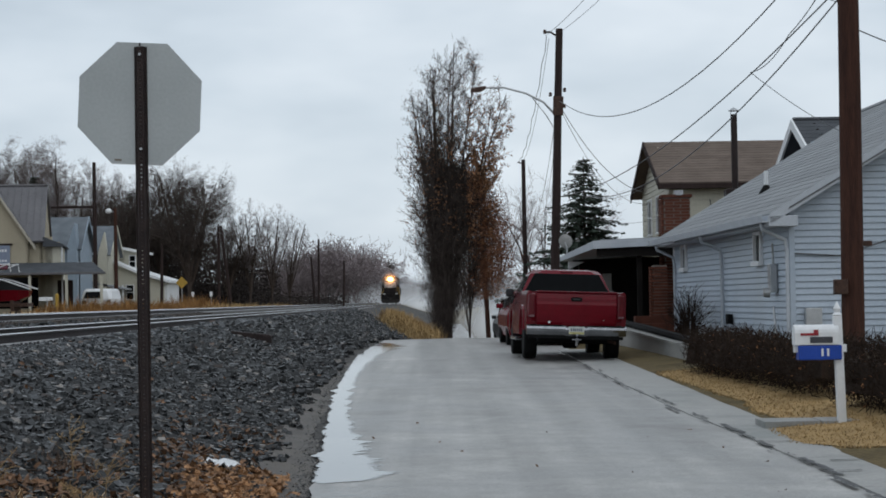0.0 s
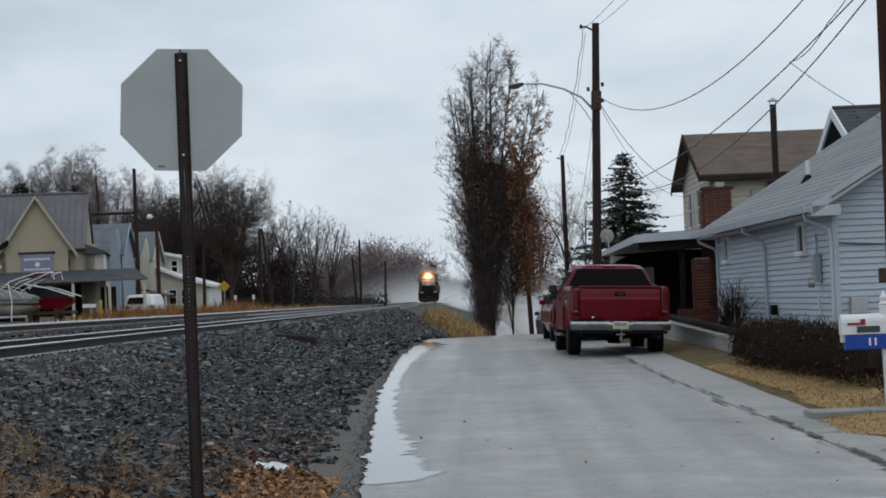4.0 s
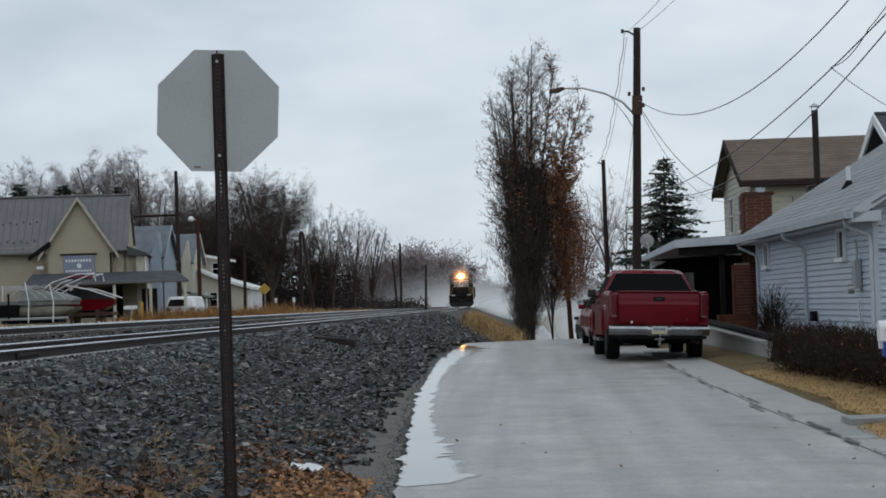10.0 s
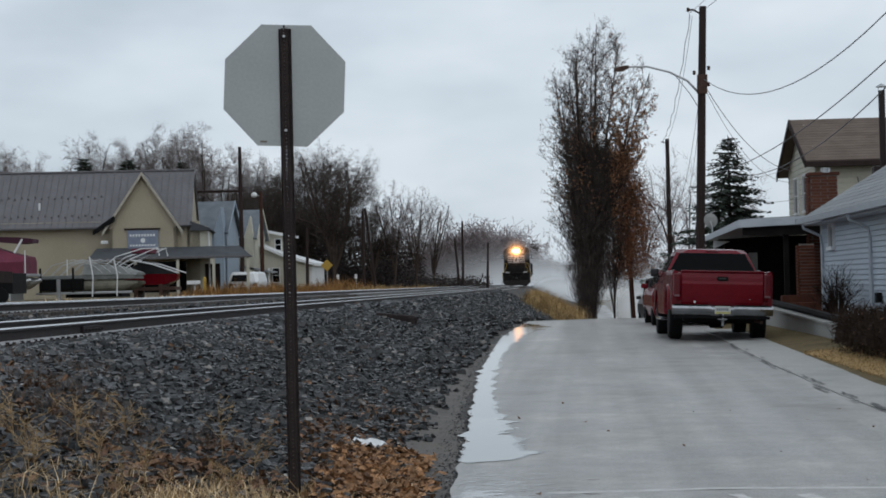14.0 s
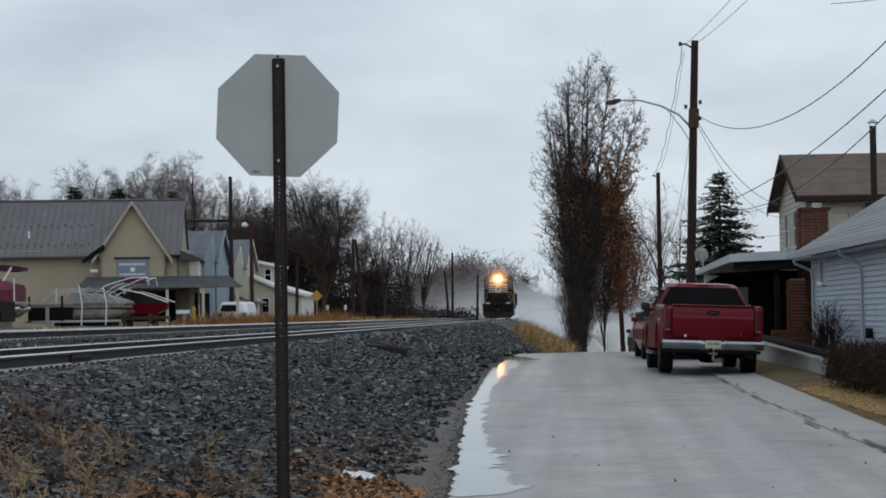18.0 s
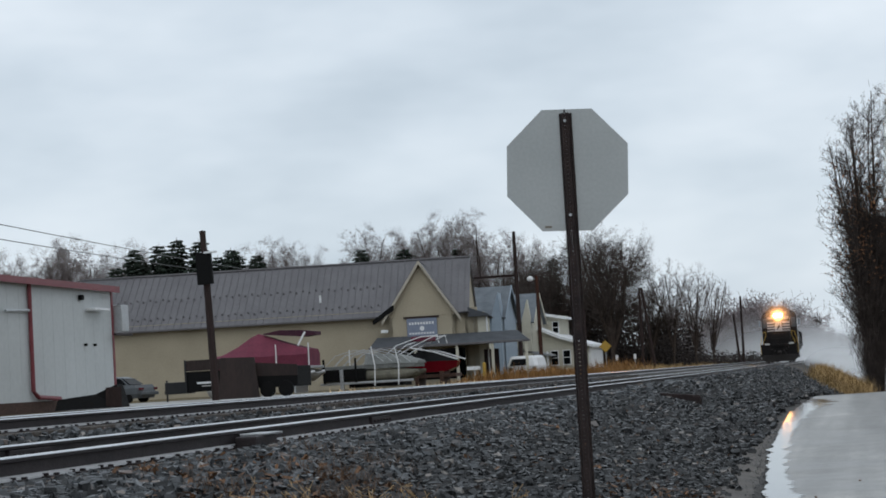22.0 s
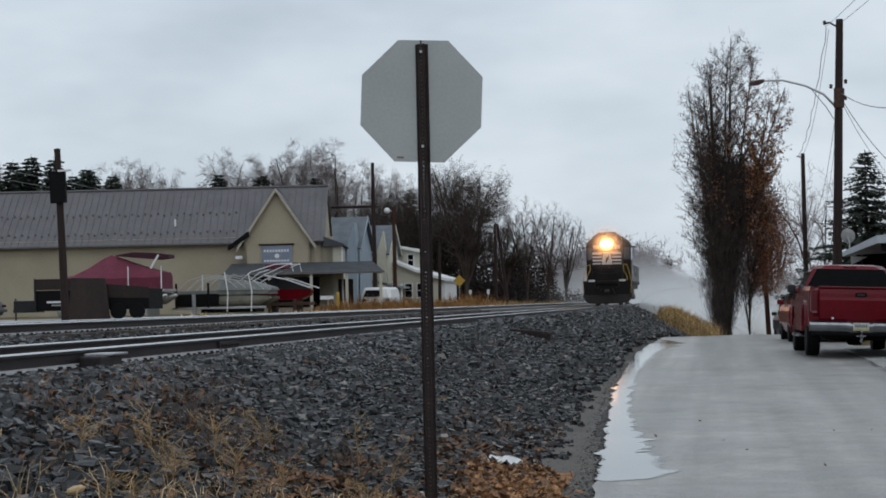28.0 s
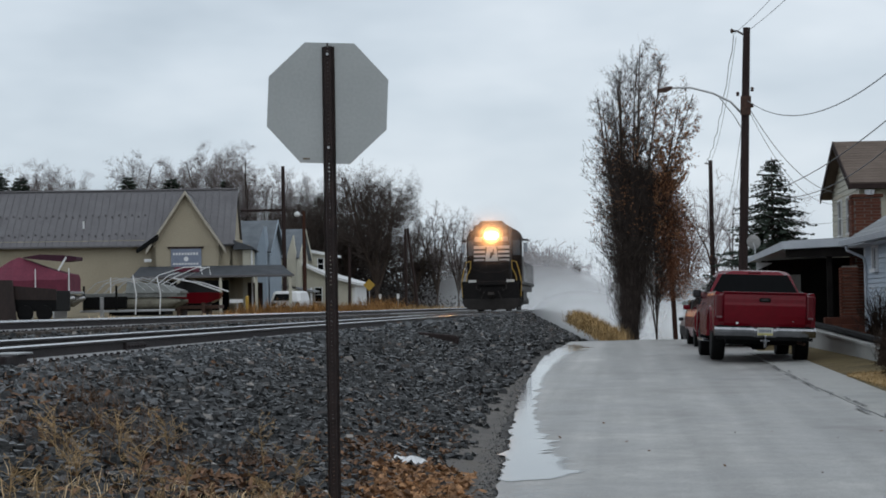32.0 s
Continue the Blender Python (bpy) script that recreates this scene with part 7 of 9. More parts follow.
def make_far_woods():
    """Leafless woods on the rise behind the line."""
    rng = np.random.default_rng(40)
    P, Q, R, _, lev = grow(rng, (0, 0, 0), 1.0, 5, 0.45, levels=3, kids=(7, 5, 4, 2), r0=0.02, ratio=0.42)
    R = np.clip(R, 0.0035, 0.02)
    rows = []
    for k in range(230):
        x = rng.uniform(-60, 2) if k < 190 else rng.uniform(0, 60)
        y = rng.uniform(405, 470)
        top = float(np.interp(x, (-60, -38, -29, -24, -19, -14, -10, -6, 0, 10, 60), (6.0, 6.0, 9.5, 13.0, 14.4, 12.0, 8.0, 6.0, 5.0, 6, 8))) * rng.uniform(0.75, 1.04)
        a = rng.uniform(0, 6.28)
        turn = np.array([[math.cos(a), -math.sin(a), 0], [math.sin(a), math.cos(a), 0], [0, 0, 1.0]]) * np.array([[1.2], [1.2], [1.0]]) * top
        keep = rng.random(len(P)) < 0.6
        rows.append((P[keep] @ turn.T + (x, y, 0.6), Q[keep] @ turn.T + (x, y, 0.6), R[keep] * top, R[keep] * top * 0.7))
    segs = tuple(np.concatenate(c) for c in zip(*rows))
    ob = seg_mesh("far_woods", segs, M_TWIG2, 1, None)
    tagged(ob, "distant leafless woods, haze put into their grey colour", "woods", kind="stuff")


make_far_woods()


def make_thicket(name, n, x0, x1, y0, y1, h, size, m, label, rise=None):
    """Dense undergrowth that closes the view between trunks."""
    x, y = RNG.uniform(x0, x1, n), RNG.uniform(y0, y1, n)
    top = np.array([h * (0.75 + 0.6 * noise.noise((a * 0.16, b * 0.1, 9))) for a, b in zip(x, y)])
    if rise:
        top = top * np.interp(x, *rise)
    pts = np.stack([x, y, 0.9 + top * RNG.uniform(0, 1, n) ** (1.2 if not rise else 0.9)], 1)
    ob = leaf_cloud(name, None, pts, size, m)
    tagged(ob, label, "undergrowth", kind="stuff")


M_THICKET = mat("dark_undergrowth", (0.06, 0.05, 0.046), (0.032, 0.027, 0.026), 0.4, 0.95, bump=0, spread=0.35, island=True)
# The next two are paled and greyed to carry the haze of distance.
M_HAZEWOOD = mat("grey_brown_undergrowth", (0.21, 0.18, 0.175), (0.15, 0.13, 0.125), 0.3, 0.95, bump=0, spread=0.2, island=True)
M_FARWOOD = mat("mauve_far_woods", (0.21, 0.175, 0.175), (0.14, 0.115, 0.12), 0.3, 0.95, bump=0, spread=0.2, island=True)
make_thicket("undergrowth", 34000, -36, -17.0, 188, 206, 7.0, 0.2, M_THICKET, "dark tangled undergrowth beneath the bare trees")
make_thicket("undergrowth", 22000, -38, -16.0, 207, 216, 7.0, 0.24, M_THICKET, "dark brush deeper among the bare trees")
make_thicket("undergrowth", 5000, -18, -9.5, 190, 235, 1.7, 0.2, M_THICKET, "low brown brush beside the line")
make_thicket("undergrowth", 70000, -70, 2, 400, 445, 12.0, 0.26, M_FARWOOD, "distant woodland mass, haze put into its mauve colour", ((-70, -38, -29, -24, -19, -14, -10, -6, 2), (0.42, 0.42, 0.75, 1.08, 1.2, 0.98, 0.55, 0.35, 0.3)))
make_thicket("undergrowth", 16000, 1.5, 40, 170, 240, 3.6, 0.28, M_HAZEWOOD, "woodland beyond the road, haze put into its pale colour")
make_thicket("undergrowth", 26000, -130, -30, 235, 260, 7.5, 0.35, M_HAZEWOOD, "woodland behind the shop, haze put into its pale colour")


# ---- poles and wires ----
def make_pole(name, m, h, r, label, material, group=""):
    t = thing(name, m, label, "utility pole", group)
    part("shaft", tube([(0, 0, -0.5), (0.01, 0, h * 0.4), (0, 0.01, h * 0.8), (0, 0, h)], [r, r * 0.93, r * 0.8, r * 0.74], 14), material, t, "weathered wooden shaft")
    return t


near_pole = make_pole("utility_pole", pose(5.74, 27.0, 0.2, 0, 0.3, 0), 10.2, 0.158, "thick brown wooden utility pole beside the hedge", M_POLE, "utility poles by the road")
part("crossarm", box(-0.9, -0.06, 9.4, 0.9, 0.06, 9.52, 0.01), M_POLE2, near_pole)
part("meter_box", box(-0.28, -0.22, 1.3, -0.10, -0.08, 1.5, 0.012), M_IRON, near_pole, "rusty box on the pole")
part("bracket", box(0.1, -0.1, 1.95, 0.26, 0.02, 2.02, 0.005), M_IRON, near_pole)
mid_pole = make_pole("utility_pole", pose(3.83, 62.0, 0.2, 0, 2.1, 0), 9.72, 0.15, "leaning wooden utility pole carrying a street lamp", M_POLE2, "utility poles by the road")
part("top_bracket", tube([(0.0, 0, 9.45), (-0.3, 0, 9.62), (-0.42, 0, 9.6)], 0.03, 6), M_POLE2, mid_pole)
for z, x in ((9.55, -0.45), (7.6, -0.24), (7.75, 0.2), (7.25, 0.2)):
    part("insulator", lathe([(0.03, 0), (0.06, 0.03), (0.035, 0.06), (0.06, 0.09), (0.03, 0.13)], (x, 0, z), "z", 8), M_IRON, mid_pole)
part("rack", box(-0.16, -0.18, 7.0, 0.16, -0.12, 7.6, 0.02), M_IRON, mid_pole)
arm = part("lamp_arm", tube([(-0.05, 0, 7.0), (-0.45, 0, 7.42), (-1.0, 0, 7.68), (-1.7, 0, 7.85), (-2.35, 0, 7.83)], [0.035, 0.035, 0.032, 0.03, 0.028], 8), M_STEEL, mid_pole, "curved steel lamp arm")
part("lamp_head", loft([[(-2.25, -0.05, 7.80), (-2.25, 0.05, 7.80), (-2.25, 0.05, 7.88), (-2.25, -0.05, 7.88)], [(-2.42, -0.13, 7.70), (-2.42, 0.13, 7.70), (-2.42, 0.12, 7.86), (-2.42, -0.12, 7.86)], [(-2.72, -0.10, 7.68), (-2.72, 0.10, 7.68), (-2.72, 0.08, 7.78), (-2.72, -0.08, 7.78)]]), M_IRON, arm, "grey street lamp head")
part("arm_brace", tube([(-0.1, 0, 6.6), (-0.35, 0, 7.0), (-0.8, 0, 7.55)], 0.015, 6), M_STEEL, mid_pole)
far_pole = make_pole("utility_pole", pose(4.66, 97.0, -0.6), 8.9, 0.13, "slim wooden utility pole down the road", M_POLE2, "utility poles by the road")
part("top_bracket", tube([(0.0, 0, 8.7), (-0.28, 0, 8.78)], 0.03, 6), M_POLE2, far_pole)
make_pole("utility_pole", pose(2.3, 78.0, -0.6, 0, -2.5, 0), 5.0, 0.10, "short brown pole beside the brown-leaved tree", M_POLE, "utility poles by the road")


def wire(points, sag=0.0, r=0.016, lashed=0.0):
    """A cable hung between points."""
    pts = []
    for a, b in zip(points, points[1:]):
        a, b = Vector(a), Vector(b)
        n = 20
        for i in range(n + (b == Vector(points[-1]))):
            t = i / n
            p = a + (b - a) * t
            p.z -= sag * 4 * t * (1 - t)
            if lashed:
                p.x += lashed * math.sin(i * 2.1)
                p.z += lashed * math.cos(i * 1.7)
            pts.append(p)
    w = thing("cable", pose(*pts[0]), "grey overhead cable sagging between poles", "cable", "overhead cables")
    part("strand", tube([p - pts[0] for p in pts], r * 0.58, 5), M_WIRE, w)


A, B, C = (5.78, 27.0), (4.1, 62.0), (4.66, 97.0)
wire([(B[0] + 0.05, 61.9, 7.65), (A[0] - 0.1, A[1], 6.55)], 1.35, 0.02)
wire([(3.75, 62, 9.7), (A[0] - 0.6, A[1], 9.7)], 0.5, 0.013)
wire([(4.2, 62, 9.8), (A[0] + 0.2, A[1], 9.75)], 0.45, 0.013)
wire([(3.78, 62, 9.65), (C[0] - 0.26, C[1], 8.15)], 0.75, 0.02, 0.03)
wire([(3.85, 61.9, 9.6), (C[0] - 0.2, C[1], 8.1)], 0.95, 0.013)
wire([(4.05, 62, 7.4), (C[0], C[1], 5.6)], 1.6, 0.014)
wire([(4.05, 62, 6.9), (C[0] + 0.4, C[1], 4.6)], 1.2, 0.012)
wire([(B[0] + 0.1, 61.9, 4.7), (A[0], A[1], 5.8)], 0.6, 0.02)
wire([(B[0] + 0.9, 62.5, 4.7), (A[0] + 0.1, A[1], 5.8)], 0.9, 0.02)
wire([(5.47, 33.4, 5.25), (5.6, 30.5, 5.5), (A[0] + 0.05, A[1], 6.4)], 0.12, 0.014)
wire([(5.47, 33.4, 5.25), (8.0, 36.5, 4.3)], 0.1, 0.011)
wire([(B[0] + 0.12, 62, 7.4), (7.9, 72.3, 5.3)], 0.55, 0.02)
wire([(B[0] + 0.12, 62, 7.3), (7.95, 72.3, 4.9)], 0.8, 0.014)
wire([(B[0] - 0.05, 62, 5.0), (7.9, 72.4, 5.5)], 0.4, 0.012)
wire([(B[0] - 0.05, 62, 4.4), (9.0, 71.9, 4.6)], 0.5, 0.012)
wire([(A[0] + 0.1, A[1], 5.1), (7.6, 24.0, 4.0)], 0.1, 0.016)
wire([(A[0] - 0.1, A[1] + 0.2, 5.5), (6.0, 32.0, 6.6), (5.4, 40, 7.6)], 0.05, 0.012)



wire([(-46.2, 80, 12.0), (-56.9, 190, 13.0)], 0.2, 0.05)
wire([(-46.2, 80, 11.0), (-56.9, 190, 12.4)], 0.2, 0.05)
for x, y, h in ((-46.2, 80.0, 11.2), (-56.9, 190.0, 12.0)):
    make_pole("street_pole", pose(x, y, 1.15), h, 0.14, "dark wooden pole carrying the street cables", M_POLE2, "poles behind the shop")


# ---- across the tracks ----
GZ = 1.17


def make_shop():
    s = thing("shop_building", pose(-24.6, 130.6, GZ, 0, 0, 8), "long tan building with a grey metal roof and a front gable", "building")
    L, D, e, top = 27.5, 11.0, 4.95, 8.55
    part("front_wall", box(-L, 0, -0.2, 0, 0.2, e), M_TAN, s, "tan siding wall")
    for k in range(26):
        part("wall_board", box(-L, -0.012, 0.1 + k * 0.19, -6.4, 0.0, 0.28 + k * 0.19), M_TAN, s)
    part("end_wall", prism([(0, 0), (D, 0), (D, e), (D / 2, top), (0, e)], "x", -0.85, -0.65), M_TAN, s)
    part("end_wall", prism([(0, 0), (D, 0), (D, e), (D / 2, top), (0, e)], "x", -L, -L + 0.2), M_TAN, s)
    part("back_wall", box(-L, D - 0.2, 0, 0, D, e), M_TAN, s)
    rise = (top - e) / (D / 2)
    roof = roof_slab("roof", s, [(-L - 0.4, -0.5, e - 0.5 * rise + 0.05), (-0.5, -0.5, e - 0.5 * rise + 0.05), (-0.5, D / 2, top + 0.05), (-L - 0.4, D / 2, top + 0.05)], 0.12, M_TINROOF)
    roof_slab("roof", s, [(-L - 0.4, D + 0.5, e - 0.5 * rise + 0.05), (-0.5, D + 0.5, e - 0.5 * rise + 0.05), (-0.5, D / 2, top + 0.05), (-L - 0.4, D / 2, top + 0.05)], 0.12, M_TINROOF)
    rib = None
    for k in range(59):
        x = -L - 0.3 + k * 0.465
        m = pose(x, 0, 0)
        if rib is None:
            rib = part("roof_rib", loft([[(-0.02, -0.5, e - 0.5 * rise + 0.05), (0.02, -0.5, e - 0.5 * rise + 0.05), (0.02, -0.5, e - 0.5 * rise + 0.10), (-0.02, -0.5, e - 0.5 * rise + 0.10)], [(-0.02, D / 2, top + 0.05), (0.02, D / 2, top + 0.05), (0.02, D / 2, top + 0.10), (-0.02, D / 2, top + 0.10)]]), M_TINROOF, s)
            rib.matrix_basis = m
        else:
            again(rib, m)
    guard = None
    for row, t in enumerate((0.16, 0.5)):
        for k in range(48):
            y = -0.5 + (D / 2 + 0.5) * (t + 0.03 * (k % 2))
            m = pose(-L + 0.2 + k * 0.44, y, e - 0.5 * rise + 0.05 + (y + 0.5) * rise)
            if guard is None:
                guard = part("snow_guard", box(-0.06, -0.03, 0, 0.06, 0.03, 0.12), M_TINROOF, s)
                guard.matrix_basis = m
            else:
                again(guard, m)
    part("ridge_cap", tube([(-L - 0.4, D / 2, top + 0.09), (-0.5, D / 2, top + 0.09)], 0.09, 6), M_TINROOF, roof)
    part("gutter", box(-L - 0.4, -0.62, e - 0.5 * rise - 0.08, -6.0, -0.48, e - 0.5 * rise + 0.05, 0.02), M_TINROOF, s)
    part("vent_pipe", lathe([(0.07, 0), (0.07, 0.55), (0.0, 0.55)], (-10.6, 1.4, e + 0.9), "z", 8), M_WHITE, roof)
    # front gable
    gx0, gx1, gy, ga = -5.85, -1.5, -0.5, 8.15
    gm = (gx0 + gx1) / 2
    part("gable_wall", prism([(gx0, 0), (gx1, 0), (gx1, 4.95), (gm, ga), (gx0, 4.95)], "y", gy, gy + 0.25), M_TAN, s, "tan gable wall")
    part("gable_band", box(gx0, gy - 0.02, 4.55, gx1, gy, 4.72), M_TAN, s)
    part("gable_side", box(gx0, gy, 0, gx0 + 0.2, 0.5, 4.8), M_TAN, s)
    part("gable_side", box(gx1 - 0.2, gy, 0, gx1, 0.5, 4.8), M_TAN, s)
    gr = (ga - 4.95) / (gm - gx0)
    for x0 in (gx0 - 0.45, gx1 + 0.45):
        roof_slab("gable_roof", s, [(x0, gy - 0.35, 4.95 - 0.45 * gr + 0.05), (x0, 5.0, 4.95 - 0.45 * gr + 0.05), (gm, 5.0, ga + 0.06), (gm, gy - 0.35, ga + 0.06)], 0.12, M_TINROOF)
        rk = bmesh.new()
        loft([[(x0, gy - 0.40, 4.95 - 0.45 * gr - 0.25), (x0, gy - 0.34, 4.95 - 0.45 * gr - 0.25), (x0, gy - 0.34, 4.95 - 0.45 * gr + 0.02), (x0, gy - 0.40, 4.95 - 0.45 * gr + 0.02)], [(gm, gy - 0.40, ga - 0.2), (gm, gy - 0.34, ga - 0.2), (gm, gy - 0.34, ga + 0.07), (gm, gy - 0.40, ga + 0.07)]], rk)
        part("rake_board", rk, mat("pale_tan_trim", (0.46, 0.42, 0.35), None, 2, 0.6, bump=0.05) if x0 < gm else bpy.data.materials["pale_tan_trim"], s, "pale tan rake board")
    drip = part("torn_flashing", loft([[(gx0 - 1.05, gy - 0.45, 4.15), (gx0 - 0.95, gy - 0.38, 4.15), (gx0 - 0.95, gy - 0.38, 4.4), (gx0 - 1.05, gy - 0.45, 4.4)], [(gx0 + 0.35, gy - 0.45, 5.0), (gx0 + 0.4, gy - 0.38, 5.0), (gx0 + 0.4, gy - 0.38, 5.35), (gx0 + 0.3, gy - 0.45, 5.35)]]), M_BLACK, s, "torn black roofing")
    # name board; its small writing cannot be read
    sign = part("name_board", box(gm - 1.0, gy - 0.10, 3.2, gm + 1.0, gy - 0.03, 4.4, 0.02), mat("faded_blue_board", (0.22, 0.25, 0.32), (0.17, 0.2, 0.27), 2, 0.6, bump=0.05), s, "faded blue name board")
    part("board_frame", box(gm - 1.2, gy - 0.14, 4.42, gm + 1.15, gy - 0.02, 4.52), M_POLE2, sign)
    for k in range(9):
        part("letter_bar", box(gm - 0.86 + k * 0.19, gy - 0.115, 3.98, gm - 0.74 + k * 0.19, gy - 0.10, 4.14), M_WHITE, sign)
        part("letter_bar", box(gm - 0.86 + k * 0.19, gy - 0.115, 3.34, gm - 0.73 + k * 0.19, gy - 0.10, 3.46), M_WHITE, sign)
    part("emblem", lathe([(0.0, -0.115), (0.15, -0.115), (0.16, -0.1), (0.0, -0.1)], (gm, gy, 3.72), "y", 12), M_WHITE, sign)
    part("flood_lamp", box(gx0 - 0.55, gy - 0.35, 3.55, gx0 - 0.1, gy - 0.05, 3.75, 0.03), M_WHITE, s, "white flood lamp")
    # porch
    pz = 2.55
    porch = part("porch_roof", loft([[(-6.7, -0.5, pz + 0.7), (2.6, -0.5, pz + 0.7), (2.6, 2.0, pz + 0.7), (-6.7, 2.0, pz + 0.7)], [(-7.0, -3.2, pz), (3.4, -3.2, pz), (3.4, 2.4, pz), (-7.0, 2.4, pz)]]), M_DARKROOF, s, "dark shingled porch roof")
    part("porch_fascia", box(-7.05, -3.26, pz - 0.12, 3.45, -3.14, pz + 0.02, 0.01), M_TINROOF, porch)
    part("porch_ceiling", box(-6.9, -3.1, pz - 0.09, 3.3, -0.6, pz - 0.03), M_POLE2, porch)
    for x in (-6.6, -4.0, -1.3, 1.0, 3.2):
        part("porch_post", box(x - 0.09, -3.15, -0.2, x + 0.09, -2.97, pz - 0.1, 0.01), M_CREAM, s, "pale porch post")
    part("shop_front", box(-5.6, gy - 0.04, 0.3, -0.9, gy - 0.01, 2.3), M_GLASS, s, "dark shop window")
    part("door", box(0.3, -0.05, 0.0, 1.3, 0.02, 2.1, 0.02), M_POLE2, s, "dark door")
    part("side_wing", box(-0.64, 0.0, 0, 0.55, 6.0, 4.3), M_CREAM, s, "paler end bay")
    part("wing_roof", prism([(-0.6, 4.3), (0.85, 4.3), (0.7, 4.45), (-0.6, 4.95)], "y", -0.4, 6.4), M_DARKROOF, s)
    part("downpipe", tube([(0.6, -0.1, 4.25), (0.62, -0.1, 0.3)], 0.06, 6), M_WHITE, s)
    post = thing("bollard", pose(-23.2, 124.5, GZ), "yellow steel bollard before the shop", "bollard")
    part("pipe", lathe([(0.11, -0.1), (0.11, 1.1), (0.07, 1.18), (0.0, 1.2)], (0, 0, 0), "z", 12), M_YELLOW, post)
    sg = thing("small_sign", pose(-23.8, 124.4, GZ), "small white sign on a post", "sign")
    part("post", tube([(0, 0, -0.1), (0, 0, 0.9)], 0.04, 6), M_STEEL, sg)
    part("panel", box(-0.5, -0.03, 0.75, 0.35, 0.03, 0.98, 0.01), M_WHITE, sg)


make_shop()


def simple_house(name, x, y, w, d, e, top, wall, roof, label, rot=0.0, ridge_x=True, windows=()):
    h = thing(name, pose(x, y, GZ, 0, 0, rot), label, "house")
    if ridge_x:
        part("wall", prism([(0, -0.2), (d, -0.2), (d, e), (d / 2, top), (0, e)], "x", 0, w), wall, h)
        rise = (top - e) / (d / 2)
        for s in (0, 1):
            y0 = -0.35 if s == 0 else d + 0.35
            roof_slab("roof", h, [(-0.3, y0, e - 0.35 * rise + 0.05), (w + 0.3, y0, e - 0.35 * rise + 0.05), (w + 0.3, d / 2, top + 0.06), (-0.3, d / 2, top + 0.06)], 0.12, roof, 8)
        for xx in (-0.32, w + 0.28):
            rk = bmesh.new()
            for y0 in (-0.4, d + 0.4):
                loft([[(xx, y0, e - 0.4 * rise - 0.2), (xx + 0.05, y0, e - 0.4 * rise - 0.2), (xx + 0.05, y0, e - 0.4 * rise + 0.08), (xx, y0, e - 0.4 * rise + 0.08)], [(xx, d / 2, top - 0.2), (xx + 0.05, d / 2, top - 0.2), (xx + 0.05, d / 2, top + 0.1), (xx, d / 2, top + 0.1)]], rk)
            part("rake_board", rk, wall, h, "rake board in the colour of the wall")
    else:
        part("wall", prism([(0, -0.2), (w, -0.2), (w, e), (w / 2, top), (0, e)], "y", 0, d), wall, h)
        for s in (0, 1):
            x0 = -0.35 if s == 0 else w + 0.35
            rise = (top - e) / (w / 2)
            roof_slab("roof", h, [(x0, -0.3, e - 0.35 * rise + 0.05), (x0, d, e - 0.35 * rise + 0.05), (w / 2, d, top + 0.06), (w / 2, -0.3, top + 0.06)], 0.12, roof, 8)
            rk = bmesh.new()
            loft([[(x0, -0.36, e - 0.35 * rise - 0.2), (x0, -0.3, e - 0.35 * rise - 0.2), (x0, -0.3, e - 0.35 * rise + 0.08), (x0, -0.36, e - 0.35 * rise + 0.08)], [(w / 2, -0.36, top - 0.2), (w / 2, -0.3, top - 0.2), (w / 2, -0.3, top + 0.1), (w / 2, -0.36, top + 0.1)]], rk)
            part("rake_board", rk, wall, h, "rake board in the colour of the wall")
    for wx, wz, ww, wh in windows:
        window(h, pose(wx, -0.02, wz), ww, wh)
    return h


bg = simple_house("blue_grey_house", -30.2, 150, 3.9, 6.0, 4.9, 7.15, M_BLUEGREY, M_SLATE, "blue-grey house with a slate-blue shingle roof", 0, True)
part("gable_bay", prism([(3.2, -0.2), (3.9, -0.2), (3.9, 5.0), (3.75, 6.6), (3.2, 4.9)], "y", -0.8, 0.5), M_BLUEGREY, bg, "blue-grey gable bay")
window(bg, pose(0.9, -0.02, 2.6), 0.6, 1.2)
cg = simple_house("cream_gable_house", -28.4, 158, 3.0, 6.0, 4.6, 6.75, M_CREAM, M_SLATE, "cream house with a slate-blue shingle roof", 0, True, ((0.6, 2.5, 0.6, 1.4),))
part("gable_bay", prism([(2.3, -0.2), (3.0, -0.2), (3.0, 4.6), (2.8, 6.2), (2.3, 4.6)], "y", -0.4, 0.2), M_CREAM, cg, "cream gable bay")
ext = thing("white_house", pose(-26.4, 161.0, GZ), "long cream house with a white-edged sloping roof", "house")
part("wall", prism([(0, -0.2), (5.0, -0.2), (5.0, 2.2), (2.9, 3.0), (1.2, 3.75), (0, 4.5)], "y", 0, 9.0), M_CREAM, ext)
for x0, z0, x1, z1 in ((-0.1, 4.6, 1.2, 3.85), (1.2, 3.85, 2.9, 3.1), (2.9, 3.1, 5.5, 2.3)):
    part("roof", loft([[(x0, -0.5, z0 - 0.16), (x0, 9.0, z0 - 0.16), (x0, 9.0, z0 + 0.06), (x0, -0.5, z0 + 0.06)], [(x1, -0.5, z1 - 0.16), (x1, 9.0, z1 - 0.16), (x1, 9.0, z1 + 0.06), (x1, -0.5, z1 + 0.06)]]), M_WHITE, ext, "white-edged roof")
up = part("upper_storey", box(0.0, 3.5, 3.2, 2.3, 9, 5.0), M_CREAM, ext)
part("upper_roof", prism([(-0.3, 5.28), (2.9, 4.62), (2.9, 4.82), (-0.3, 5.5)], "y", 2.9, 9.2), M_WHITE, ext, "white-edged roof")
window(ext, pose(1.75, 3.48, 3.55), 0.45, 0.9)
